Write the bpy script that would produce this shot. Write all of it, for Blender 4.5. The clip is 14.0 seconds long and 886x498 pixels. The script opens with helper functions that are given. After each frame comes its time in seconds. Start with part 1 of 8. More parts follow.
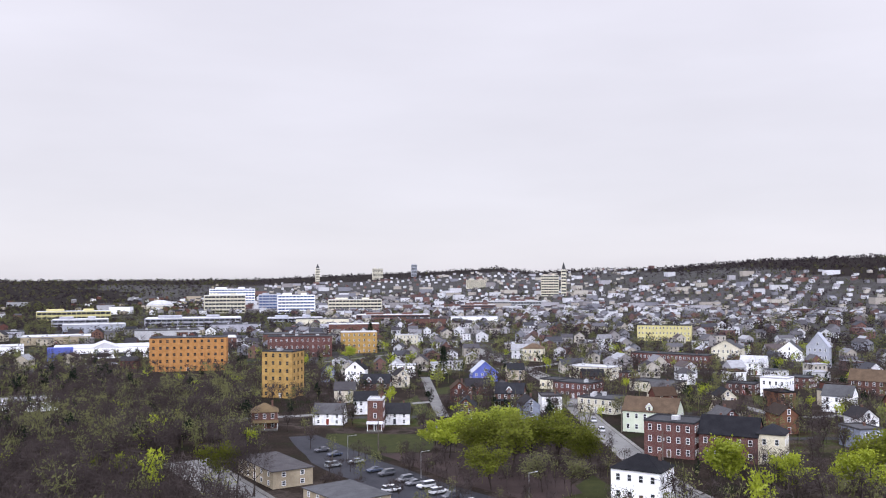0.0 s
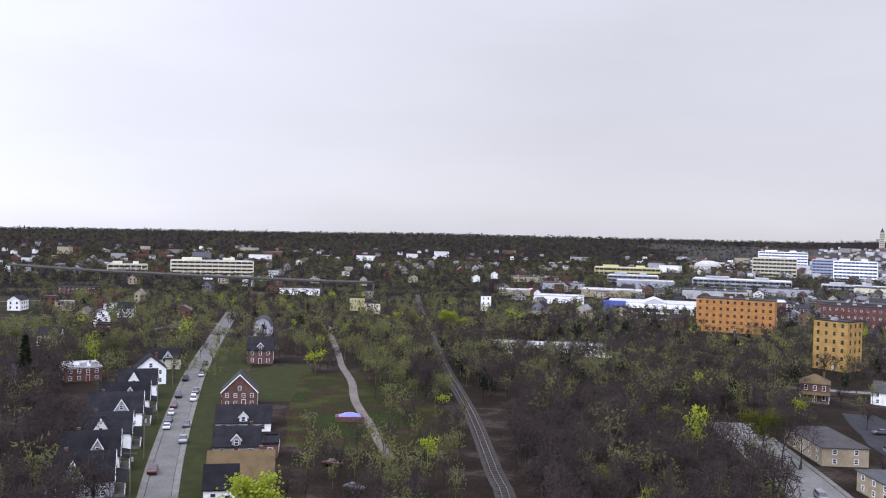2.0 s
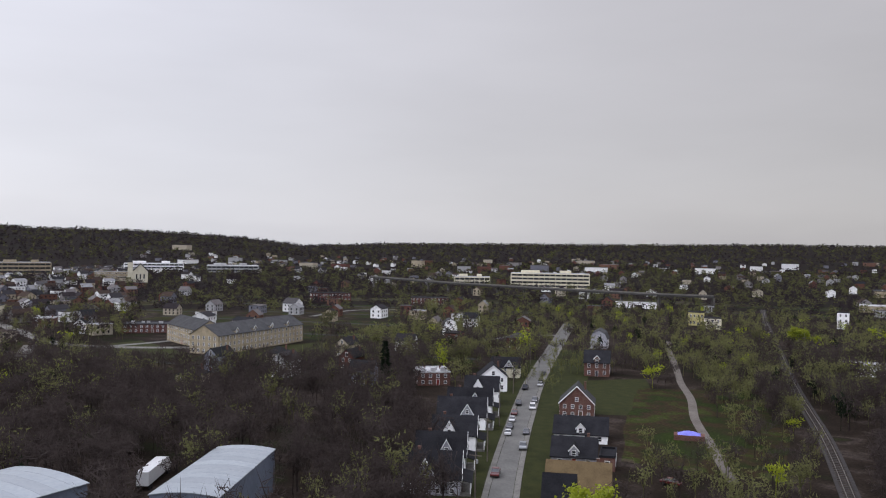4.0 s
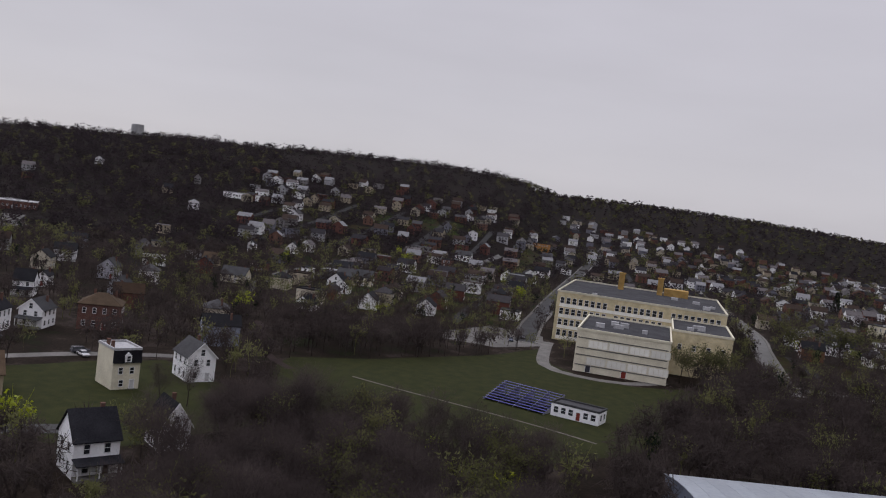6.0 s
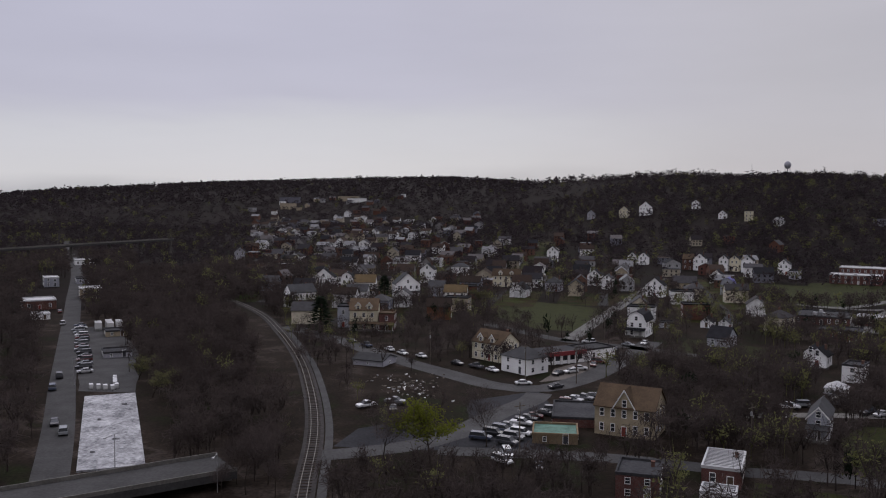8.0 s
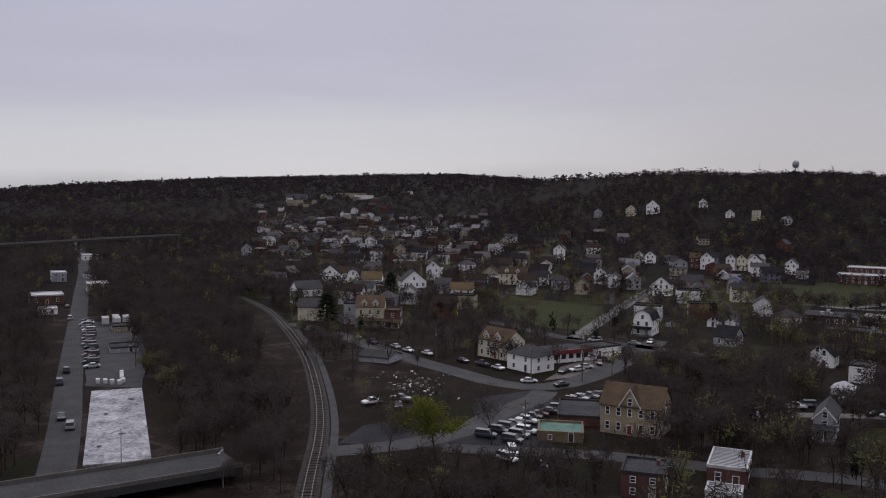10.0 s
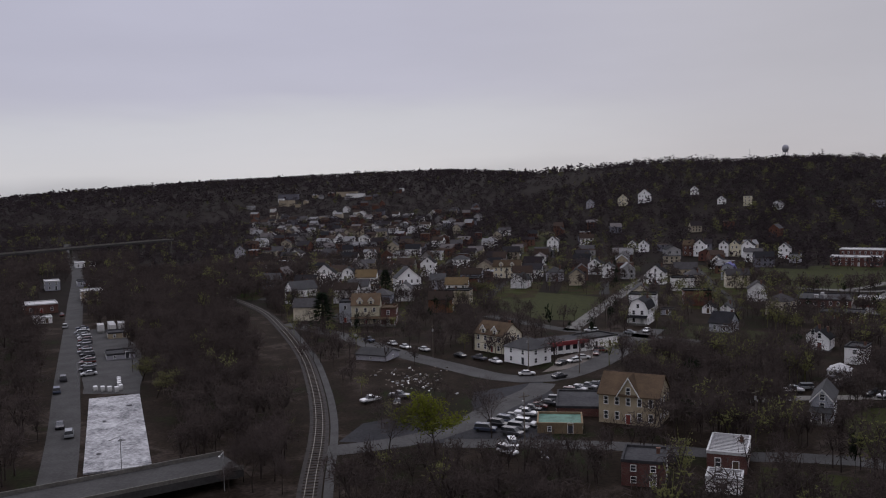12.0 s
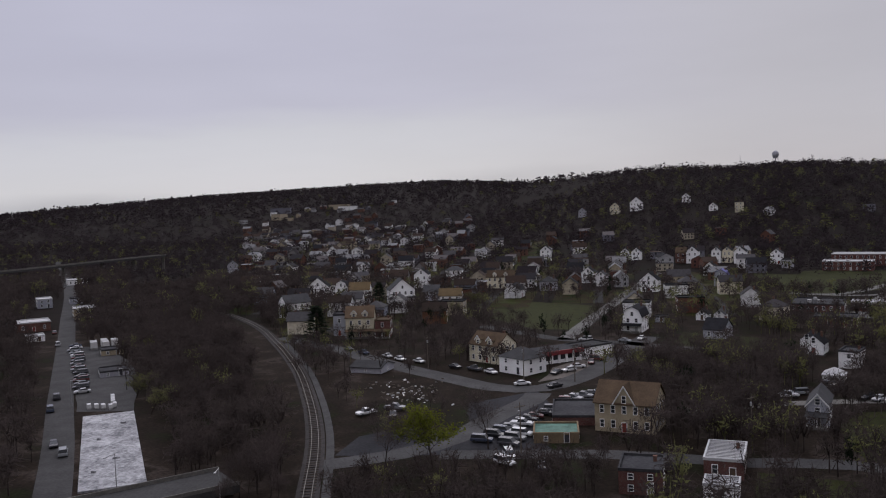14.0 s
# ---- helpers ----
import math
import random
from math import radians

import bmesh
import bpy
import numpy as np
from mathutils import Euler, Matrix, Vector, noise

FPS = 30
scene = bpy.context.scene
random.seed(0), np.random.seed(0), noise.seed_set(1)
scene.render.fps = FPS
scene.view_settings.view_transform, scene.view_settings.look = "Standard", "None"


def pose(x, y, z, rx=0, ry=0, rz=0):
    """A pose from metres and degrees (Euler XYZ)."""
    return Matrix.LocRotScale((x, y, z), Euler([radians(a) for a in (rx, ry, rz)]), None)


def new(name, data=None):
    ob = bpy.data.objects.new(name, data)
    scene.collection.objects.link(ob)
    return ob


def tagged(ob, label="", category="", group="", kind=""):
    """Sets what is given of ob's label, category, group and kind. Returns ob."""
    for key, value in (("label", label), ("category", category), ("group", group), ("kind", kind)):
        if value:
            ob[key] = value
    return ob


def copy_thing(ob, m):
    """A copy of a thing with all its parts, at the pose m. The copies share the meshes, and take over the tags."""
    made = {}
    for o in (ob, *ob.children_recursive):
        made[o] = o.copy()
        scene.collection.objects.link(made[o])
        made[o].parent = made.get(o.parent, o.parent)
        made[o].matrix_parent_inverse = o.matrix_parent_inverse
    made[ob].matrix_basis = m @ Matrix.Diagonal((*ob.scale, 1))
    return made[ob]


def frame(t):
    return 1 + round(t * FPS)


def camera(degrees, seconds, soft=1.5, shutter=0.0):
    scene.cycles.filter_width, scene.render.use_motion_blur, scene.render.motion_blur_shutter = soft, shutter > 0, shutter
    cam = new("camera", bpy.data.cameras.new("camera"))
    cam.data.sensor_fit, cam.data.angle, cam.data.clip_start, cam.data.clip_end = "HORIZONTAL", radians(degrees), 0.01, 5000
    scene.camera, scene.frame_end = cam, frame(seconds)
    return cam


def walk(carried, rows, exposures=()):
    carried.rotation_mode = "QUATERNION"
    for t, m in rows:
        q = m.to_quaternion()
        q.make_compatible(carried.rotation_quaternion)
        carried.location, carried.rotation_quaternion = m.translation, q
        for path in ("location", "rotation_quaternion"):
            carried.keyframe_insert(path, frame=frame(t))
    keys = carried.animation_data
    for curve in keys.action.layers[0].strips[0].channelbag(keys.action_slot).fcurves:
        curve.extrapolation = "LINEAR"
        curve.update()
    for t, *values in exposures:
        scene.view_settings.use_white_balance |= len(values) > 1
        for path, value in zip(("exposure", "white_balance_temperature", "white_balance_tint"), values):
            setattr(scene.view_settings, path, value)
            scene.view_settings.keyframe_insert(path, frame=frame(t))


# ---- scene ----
LENS = 54.0
EYE_Z = 52.0
cam = camera(LENS, 14.0, soft=1.1)
# seconds, tilt, lean, heading (degrees): the aircraft hovers over one spot and turns
PATH = [
    (0.0, 92.13, 0.22, -0.00),
    (0.5, 88.70, 0.30, -1.33),
    (0.7, 86.88, -1.00, -0.51),
    (0.8, 86.01, -1.63, 5.14),
    (1.0, 86.85, -1.15, 10.43),
    (1.4, 91.03, -0.05, 32.89),
    (1.5, 90.83, -0.60, 33.17),
    (2.0, 89.12, -1.58, 34.99),
    (2.1, 88.36, -0.83, 38.16),
    (2.2, 88.72, 1.07, 46.10),
    (4.3, 89.72, -1.91, 61.83),
    (4.5, 91.29, -2.08, 71.57),
    (4.7, 91.69, -4.47, 80.04),
    (4.9, 90.68, -0.46, 90.57),
    (5.0, 90.74, -1.06, 97.05),
    (5.5, 90.07, -4.13, 113.79),
    (5.8, 86.45, -6.37, 113.99),
    (6.0, 86.71, -7.27, 113.39),
    (6.5, 89.27, -7.27, 123.05),
    (6.8, 87.85, -2.73, 138.84),
    (7.0, 87.93, -3.88, 145.44),
    (7.2, 86.91, -0.85, 160.05),
    (7.5, 87.51, 2.15, 168.40),
    (7.7, 86.42, -0.05, 170.24),
    (9.8, 86.53, -0.89, 171.04),
    (10.0, 86.27, -0.68, 170.98),
    (10.5, 87.91, 1.65, 170.58),
    (11.0, 86.79, 2.94, 170.00),
    (11.5, 86.25, 1.23, 170.49),
    (12.0, 85.98, 1.20, 170.43),
    (12.5, 86.15, 2.20, 170.13),
    (13.0, 87.86, 1.47, 169.89),
    (13.5, 85.58, 1.64, 169.43),
    (14.0, 86.70, 2.12, 169.92),
]
# seconds, stops, white balance: the picture starts bright and closes down after four seconds
EXPOSURES = [(0.0, 1.2, 5970, 13), (1.5, 1.05, 5850, 13), (2.2, 0.98, 5860, 12), (2.7, 0.74, 5960, 11), (3.4, 0.55, 6150, 10), (4.3, 0.37, 6220, 9), (5.0, 0.1, 6260, 11), (6.5, -0.14, 6340, 13), (7.5, -0.26, 6330, 13), (13.5, -0.35, 6300, 13), (14.0, -0.29, 6300, 13)]

walk(cam, [(t, pose(0, 0, EYE_Z, rx, ry, rz)) for t, rx, ry, rz in PATH], exposures=EXPOSURES)

# ---- world: closed cloud deck with a brighter band low down, weak wide sun ----
SUN_EL, SUN_AZ = radians(38), radians(190)
world = bpy.data.worlds.new("overcast_sky")
scene.world = world
world.use_nodes = True
wn, wl = world.node_tree.nodes, world.node_tree.links
wn.clear()
w_out = wn.new("ShaderNodeOutputWorld")
w_bg = wn.new("ShaderNodeBackground")
w_sky = wn.new("ShaderNodeTexSky")
w_sky.sky_type = "NISHITA"
w_sky.sun_disc = False
w_sky.sun_elevation, w_sky.sun_rotation = SUN_EL, SUN_AZ
w_co = wn.new("ShaderNodeTexCoord")
w_sep = wn.new("ShaderNodeSeparateXYZ")
wl.new(w_co.outputs["Generated"], w_sep.inputs[0])
w_map = wn.new("ShaderNodeMapping")
w_map.inputs["Scale"].default_value = (1.0, 1.0, 5.0)
wl.new(w_co.outputs["Generated"], w_map.inputs[0])
w_noise = wn.new("ShaderNodeTexNoise")
w_noise.inputs["Scale"].default_value = 1.6
w_noise.inputs["Detail"].default_value = 5.0
w_noise.inputs["Roughness"].default_value = 0.5
wl.new(w_map.outputs[0], w_noise.inputs["Vector"])
# cloud brightness from height over the horizon, broken up by noise
w_add = wn.new("ShaderNodeMath")
w_add.operation = "MULTIPLY_ADD"
wl.new(w_noise.outputs["Fac"], w_add.inputs[0])
w_add.inputs[1].default_value = 0.13
wl.new(w_sep.outputs["Z"], w_add.inputs[2])
def sky_ramp(stops):
    ramp = wn.new("ShaderNodeValToRGB")
    els = ramp.color_ramp.elements
    while len(els) < len(stops):
        els.new(0.5)
    for e, (p, c) in zip(els, stops):
        e.position, e.color = p, (*c, 1)
    wl.new(w_add.outputs[0], ramp.inputs[0])
    return ramp


# an even deck in the north, a bright gap under the cloud edge in the south
w_north = sky_ramp([(0.00, (0.24, 0.235, 0.26)), (0.05, (0.60, 0.58, 0.605)), (0.10, (0.668, 0.645, 0.67)), (0.22, (0.648, 0.625, 0.655)), (0.45, (0.69, 0.67, 0.72)), (1.0, (0.70, 0.69, 0.77))])
w_south = sky_ramp([(0.00, (0.22, 0.22, 0.25)), (0.05, (0.58, 0.59, 0.62)), (0.085, (0.80, 0.80, 0.82)), (0.14, (0.76, 0.76, 0.80)), (0.175, (0.655, 0.645, 0.745)), (0.24, (0.63, 0.62, 0.725)), (0.45, (0.69, 0.68, 0.79)), (1.0, (0.70, 0.70, 0.79))])
w_side = wn.new("ShaderNodeMapRange")
w_side.interpolation_type = "SMOOTHSTEP"
w_side.inputs["From Min"].default_value, w_side.inputs["From Max"].default_value = 0.66, 0.97
w_dot = wn.new("ShaderNodeVectorMath")
w_dot.operation = "DOT_PRODUCT"
w_dot.inputs[1].default_value = (0.26, -0.966, 0.0)
wl.new(w_co.outputs["Generated"], w_dot.inputs[0])
wl.new(w_dot.outputs["Value"], w_side.inputs["Value"])
w_ramp = wn.new("ShaderNodeMixRGB")
wl.new(w_side.outputs[0], w_ramp.inputs[0])
wl.new(w_north.outputs[0], w_ramp.inputs[1])
wl.new(w_south.outputs[0], w_ramp.inputs[2])
w_skys = wn.new("ShaderNodeVectorMath")
w_skys.operation = "SCALE"
w_skys.inputs["Scale"].default_value = 0.10
wl.new(w_sky.outputs[0], w_skys.inputs[0])
w_mix = wn.new("ShaderNodeMixRGB")
w_mix.inputs[0].default_value = 0.93
wl.new(w_skys.outputs[0], w_mix.inputs[1])
wl.new(w_ramp.outputs[0], w_mix.inputs[2])
# the deck is thinner, and so brighter, towards the sun in the south
w_dir = wn.new("ShaderNodeMapRange")
w_dir.inputs["From Min"].default_value, w_dir.inputs["From Max"].default_value = 0.1, 0.9
w_dir.inputs["To Min"].default_value, w_dir.inputs["To Max"].default_value = 0.93, 0.555
wl.new(w_sep.outputs["Y"], w_dir.inputs["Value"])
# an overcast dome is far brighter overhead than at the horizon
w_top = wn.new("ShaderNodeMapRange")
w_top.inputs["From Min"].default_value, w_top.inputs["From Max"].default_value = 0.34, 1.0
w_top.inputs["To Min"].default_value, w_top.inputs["To Max"].default_value = 1.0, 2.9
wl.new(w_sep.outputs["Z"], w_top.inputs["Value"])
w_str = wn.new("ShaderNodeMath")
w_str.operation = "MULTIPLY"
wl.new(w_dir.outputs[0], w_str.inputs[0])
wl.new(w_top.outputs[0], w_str.inputs[1])
w_streak = wn.new("ShaderNodeTexNoise")
w_streak.inputs["Scale"].default_value, w_streak.inputs["Detail"].default_value = 3.2, 6.0
w_smap = wn.new("ShaderNodeMapping")
w_smap.inputs["Scale"].default_value = (1.0, 1.0, 4.5)
wl.new(w_co.outputs["Generated"], w_smap.inputs[0])
wl.new(w_smap.outputs[0], w_streak.inputs["Vector"])
w_soft = wn.new("ShaderNodeMapRange")
w_soft.inputs["From Min"].default_value, w_soft.inputs["From Max"].default_value = 0.3, 0.7
w_soft.inputs["To Min"].default_value, w_soft.inputs["To Max"].default_value = 0.965, 1.035
wl.new(w_streak.outputs["Fac"], w_soft.inputs["Value"])
w_all = wn.new("ShaderNodeMath")
w_all.operation = "MULTIPLY"
wl.new(w_str.outputs[0], w_all.inputs[0])
wl.new(w_soft.outputs[0], w_all.inputs[1])
# the northern deck is slightly warmer
w_warm = wn.new("ShaderNodeMapRange")
w_warm.inputs["From Min"].default_value, w_warm.inputs["From Max"].default_value = 0.3, 0.85
wl.new(w_sep.outputs["Y"], w_warm.inputs["Value"])
w_tint = wn.new("ShaderNodeMixRGB")
w_tint.blend_type = "MULTIPLY"
w_tint.inputs[2].default_value = (1.03, 1.0, 0.95, 1)
wl.new(w_warm.outputs[0], w_tint.inputs[0])
wl.new(w_mix.outputs[0], w_tint.inputs[1])
wl.new(w_tint.outputs[0], w_bg.inputs["Color"])
wl.new(w_all.outputs[0], w_bg.inputs["Strength"])
wl.new(w_bg.outputs[0], w_out.inputs["Surface"])

sun_data = bpy.data.lights.new("sun", "SUN")
sun_data.energy, sun_data.angle, sun_data.color = 0.8, radians(35), (1.0, 0.96, 0.90)
sun = new("sun", sun_data)
sun.rotation_euler = (radians(90) - SUN_EL, 0, -SUN_AZ + math.pi)

# ---- the lie of the land ----
# azimuth (degrees, clockwise from north), skyline height angle, distance of the crest, distance where the slope begins
RIDGE = [(-330, 1.6, 3000, 1500), (-230, 0.9, 2400, 900), (-198, 0.0, 2300, 800), (-194, 0.35, 2300, 800), (-186, 0.82, 2500, 850),
         (-180, 1.03, 2600, 900), (-175, 1.22, 2600, 850), (-170, 1.3, 2500, 750), (-165, 1.05, 1900, 700), (-160, 1.45, 1500, 600),
         (-156, 1.75, 1350, 560), (-151, 1.62, 1300, 560), (-147, 1.7, 1300, 560), (-144, 1.55, 1350, 560), (-141, 1.4, 1500, 560),
         (-138, 1.68, 1400, 540), (-134, 1.8, 1400, 520), (-130, 2.15, 1400, 520), (-126, 2.15, 1400, 520), (-120, 2.4, 1400, 540),
         (-115, 2.5, 1450, 560), (-110, 2.3, 1500, 600), (-108, 2.0, 1550, 650)]
RIDGE2 = [(-106, 1.35, 2000, 900), (-100, 1.4, 2200, 950), (-93, 1.2, 2400, 1100), (-88, 0.9, 2600, 1300), (-82, 0.55, 3000, 1500),
          (-76, 0.5, 3200, 1600), (-70, 0.2, 3400, 1700), (-66, -0.3, 3800, 2000), (-60, -0.1, 3600, 1900), (-45, 0.05, 3600, 1800),
          (-36, 0.2, 3600, 1800), (-20, 0.25, 3700, 2000), (-12, 0.3, 3800, 2200), (-5, 0.6, 3800, 2200), (0, 0.8, 3600, 2100),
          (3.6, 1.0, 3500, 2000), (6, 0.7, 3500, 2000), (10, 0.9, 3400, 1900), (14, 0.9, 3200, 1800), (20, 1.4, 3000, 1600), (30, 1.6, 3000, 1500)]
RT = np.array(RIDGE + RIDGE2, dtype=float)
FINE = [[float(np.interp(-330 + i * 0.25, RT[:, 0], RT[:, k])) for k in (1, 2, 3)] for i in range(1441)]


def height(x, y):
    """Ground height: flat valley floor, rising to the wooded skyline."""
    az = math.degrees(math.atan2(x, y))
    if az > 30:
        az -= 360
    r = math.hypot(x, y)
    k = (az + 330) * 4
    i = max(0, min(1439, int(k)))
    k -= i
    el, r1, r0 = (a + (b - a) * k for a, b in zip(FINE[i], FINE[i + 1]))
    top = EYE_Z + r1 * math.tan(radians(el)) - 9.0
    u = min(1.0, max(0.0, (r - r0) / (r1 - r0)))
    z = top * (u * u * (3 - 2 * u) * 0.6 + u * 0.4 * u ** 0.3)
    if r > 420:
        k = min(1.0, (r - 420) / 500)
        z += k * (1 - u) * 7.0 * noise.noise((x / 330, y / 330, 3.1))
    if r > r1:
        z -= (r - r1) * 0.02
    return z


# ---- materials ----
def material(name, dark, light, scale=1.0, rough=0.85, bump=0.15, metal=0.0, vary=0.12, coord="Object", through_light=0.0):
    """Two scales of noise between two colours, a small shift from piece to piece, relief from the fine grain."""
    m = bpy.data.materials.new(name)
    m.use_nodes = True
    n, l = m.node_tree.nodes, m.node_tree.links
    b = n["Principled BSDF"]
    b.inputs["Roughness"].default_value, b.inputs["Metallic"].default_value = rough, metal
    b.inputs["Specular IOR Level"].default_value = 0.08 if rough >= 0.85 else 0.5
    tc = n.new("ShaderNodeTexCoord")
    big, fine = n.new("ShaderNodeTexNoise"), n.new("ShaderNodeTexNoise")
    big.inputs["Scale"].default_value, big.inputs["Detail"].default_value = 0.35 * scale, 4
    fine.inputs["Scale"].default_value, fine.inputs["Detail"].default_value = 3.5 * scale, 6
    for t in (big, fine):
        l.new(tc.outputs[coord], t.inputs["Vector"])
    mul = n.new("ShaderNodeMath")
    mul.operation = "ADD"
    half = n.new("ShaderNodeMath")
    half.operation = "MULTIPLY"
    half.inputs[1].default_value = 0.5
    l.new(big.outputs["Fac"], mul.inputs[0])
    l.new(fine.outputs["Fac"], mul.inputs[1])
    l.new(mul.outputs[0], half.inputs[0])
    ramp = n.new("ShaderNodeValToRGB")
    ramp.color_ramp.elements[0].position, ramp.color_ramp.elements[1].position = 0.36, 0.64
    ramp.color_ramp.elements[0].color, ramp.color_ramp.elements[1].color = (*dark, 1), (*light, 1)
    l.new(half.outputs[0], ramp.inputs[0])
    info, hsv = n.new("ShaderNodeObjectInfo"), n.new("ShaderNodeHueSaturation")
    rng = n.new("ShaderNodeMapRange")
    rng.inputs["To Min"].default_value, rng.inputs["To Max"].default_value = 1 - vary, 1 + vary
    l.new(info.outputs["Random"], rng.inputs["Value"])
    l.new(rng.outputs[0], hsv.inputs["Value"])
    l.new(ramp.outputs[0], hsv.inputs["Color"])
    l.new(hsv.outputs[0], b.inputs["Base Color"])
    if bump:
        bp = n.new("ShaderNodeBump")
        bp.inputs["Strength"].default_value, bp.inputs["Distance"].default_value = bump, 0.05
        l.new(fine.outputs["Fac"], bp.inputs["Height"])
        l.new(bp.outputs[0], b.inputs["Normal"])
    if through_light:
        tr, mx, out = n.new("ShaderNodeBsdfTranslucent"), n.new("ShaderNodeMixShader"), n["Material Output"]
        mx.inputs[0].default_value = through_light
        l.new(hsv.outputs[0], tr.inputs["Color"])
        l.new(b.outputs[0], mx.inputs[1])
        l.new(tr.outputs[0], mx.inputs[2])
        l.new(mx.outputs[0], out.inputs["Surface"])
    return m


def mixed(name, colours, rough=0.85, per_island=False, grain=0.12):
    """One surface in many paints: each object (or each island of a joined mesh) takes one of the colours."""
    m = bpy.data.materials.new(name)
    m.use_nodes = True
    n, l = m.node_tree.nodes, m.node_tree.links
    b = n["Principled BSDF"]
    b.inputs["Roughness"].default_value = rough
    b.inputs["Specular IOR Level"].default_value = 0.08 if rough >= 0.85 else 0.5
    ramp = n.new("ShaderNodeValToRGB")
    ramp.color_ramp.interpolation = "CONSTANT"
    e = ramp.color_ramp.elements
    while len(e) < len(colours):
        e.new(0.5)
    for i, c in enumerate(colours):
        e[i].position, e[i].color = i / len(colours), (*c, 1)
    if per_island:
        l.new(n.new("ShaderNodeNewGeometry").outputs["Random Per Island"], ramp.inputs[0])
    else:
        l.new(n.new("ShaderNodeObjectInfo").outputs["Random"], ramp.inputs[0])
    tc, ns, hsv, rng = n.new("ShaderNodeTexCoord"), n.new("ShaderNodeTexNoise"), n.new("ShaderNodeHueSaturation"), n.new("ShaderNodeMapRange")
    ns.inputs["Scale"].default_value, ns.inputs["Detail"].default_value = 0.8, 6
    l.new(tc.outputs["Object"], ns.inputs["Vector"])
    rng.inputs["From Min"].default_value, rng.inputs["From Max"].default_value = 0.3, 0.7
    rng.inputs["To Min"].default_value, rng.inputs["To Max"].default_value = 1 - 2 * grain, 1 + grain
    l.new(ns.outputs["Fac"], rng.inputs["Value"])
    l.new(rng.outputs[0], hsv.inputs["Value"])
    l.new(ramp.outputs[0], hsv.inputs["Color"])
    l.new(hsv.outputs[0], b.inputs["Base Color"])
    return m


def brickwork(name, a, c, mortar, scale=1.0):
    m = bpy.data.materials.new(name)
    m.use_nodes = True
    n, l = m.node_tree.nodes, m.node_tree.links
    b = n["Principled BSDF"]
    b.inputs["Roughness"].default_value, b.inputs["Specular IOR Level"].default_value = 0.9, 0.1
    tc, mp, sep, comb, br, ns, mx = (n.new("ShaderNode" + k) for k in ("TexCoord", "Mapping", "SeparateXYZ", "CombineXYZ", "TexBrick", "TexNoise", "MixRGB"))
    l.new(tc.outputs["Object"], sep.inputs[0])
    ad = n.new("ShaderNodeMath")
    l.new(sep.outputs["X"], ad.inputs[0])
    l.new(sep.outputs["Y"], ad.inputs[1])
    l.new(ad.outputs[0], comb.inputs["X"])
    l.new(sep.outputs["Z"], comb.inputs["Y"])
    l.new(comb.outputs[0], br.inputs["Vector"])
    br.inputs["Color1"].default_value, br.inputs["Color2"].default_value, br.inputs["Mortar"].default_value = (*a, 1), (*c, 1), (*mortar, 1)
    br.inputs["Scale"].default_value = 4.2 * scale
    br.inputs["Mortar Size"].default_value = 0.012
    ns.inputs["Scale"].default_value, ns.inputs["Detail"].default_value = 0.45, 6
    l.new(tc.outputs["Object"], ns.inputs["Vector"])
    mx.blend_type = "MULTIPLY"
    mx.inputs[0].default_value = 0.55
    rp = n.new("ShaderNodeValToRGB")
    rp.color_ramp.elements[0].position, rp.color_ramp.elements[1].position = 0.3, 0.65
    rp.color_ramp.elements[0].color = (0.45, 0.42, 0.4, 1)
    l.new(ns.outputs["Fac"], rp.inputs[0])
    l.new(br.outputs["Color"], mx.inputs[1])
    l.new(rp.outputs[0], mx.inputs[2])
    l.new(mx.outputs[0], b.inputs["Base Color"])
    return m


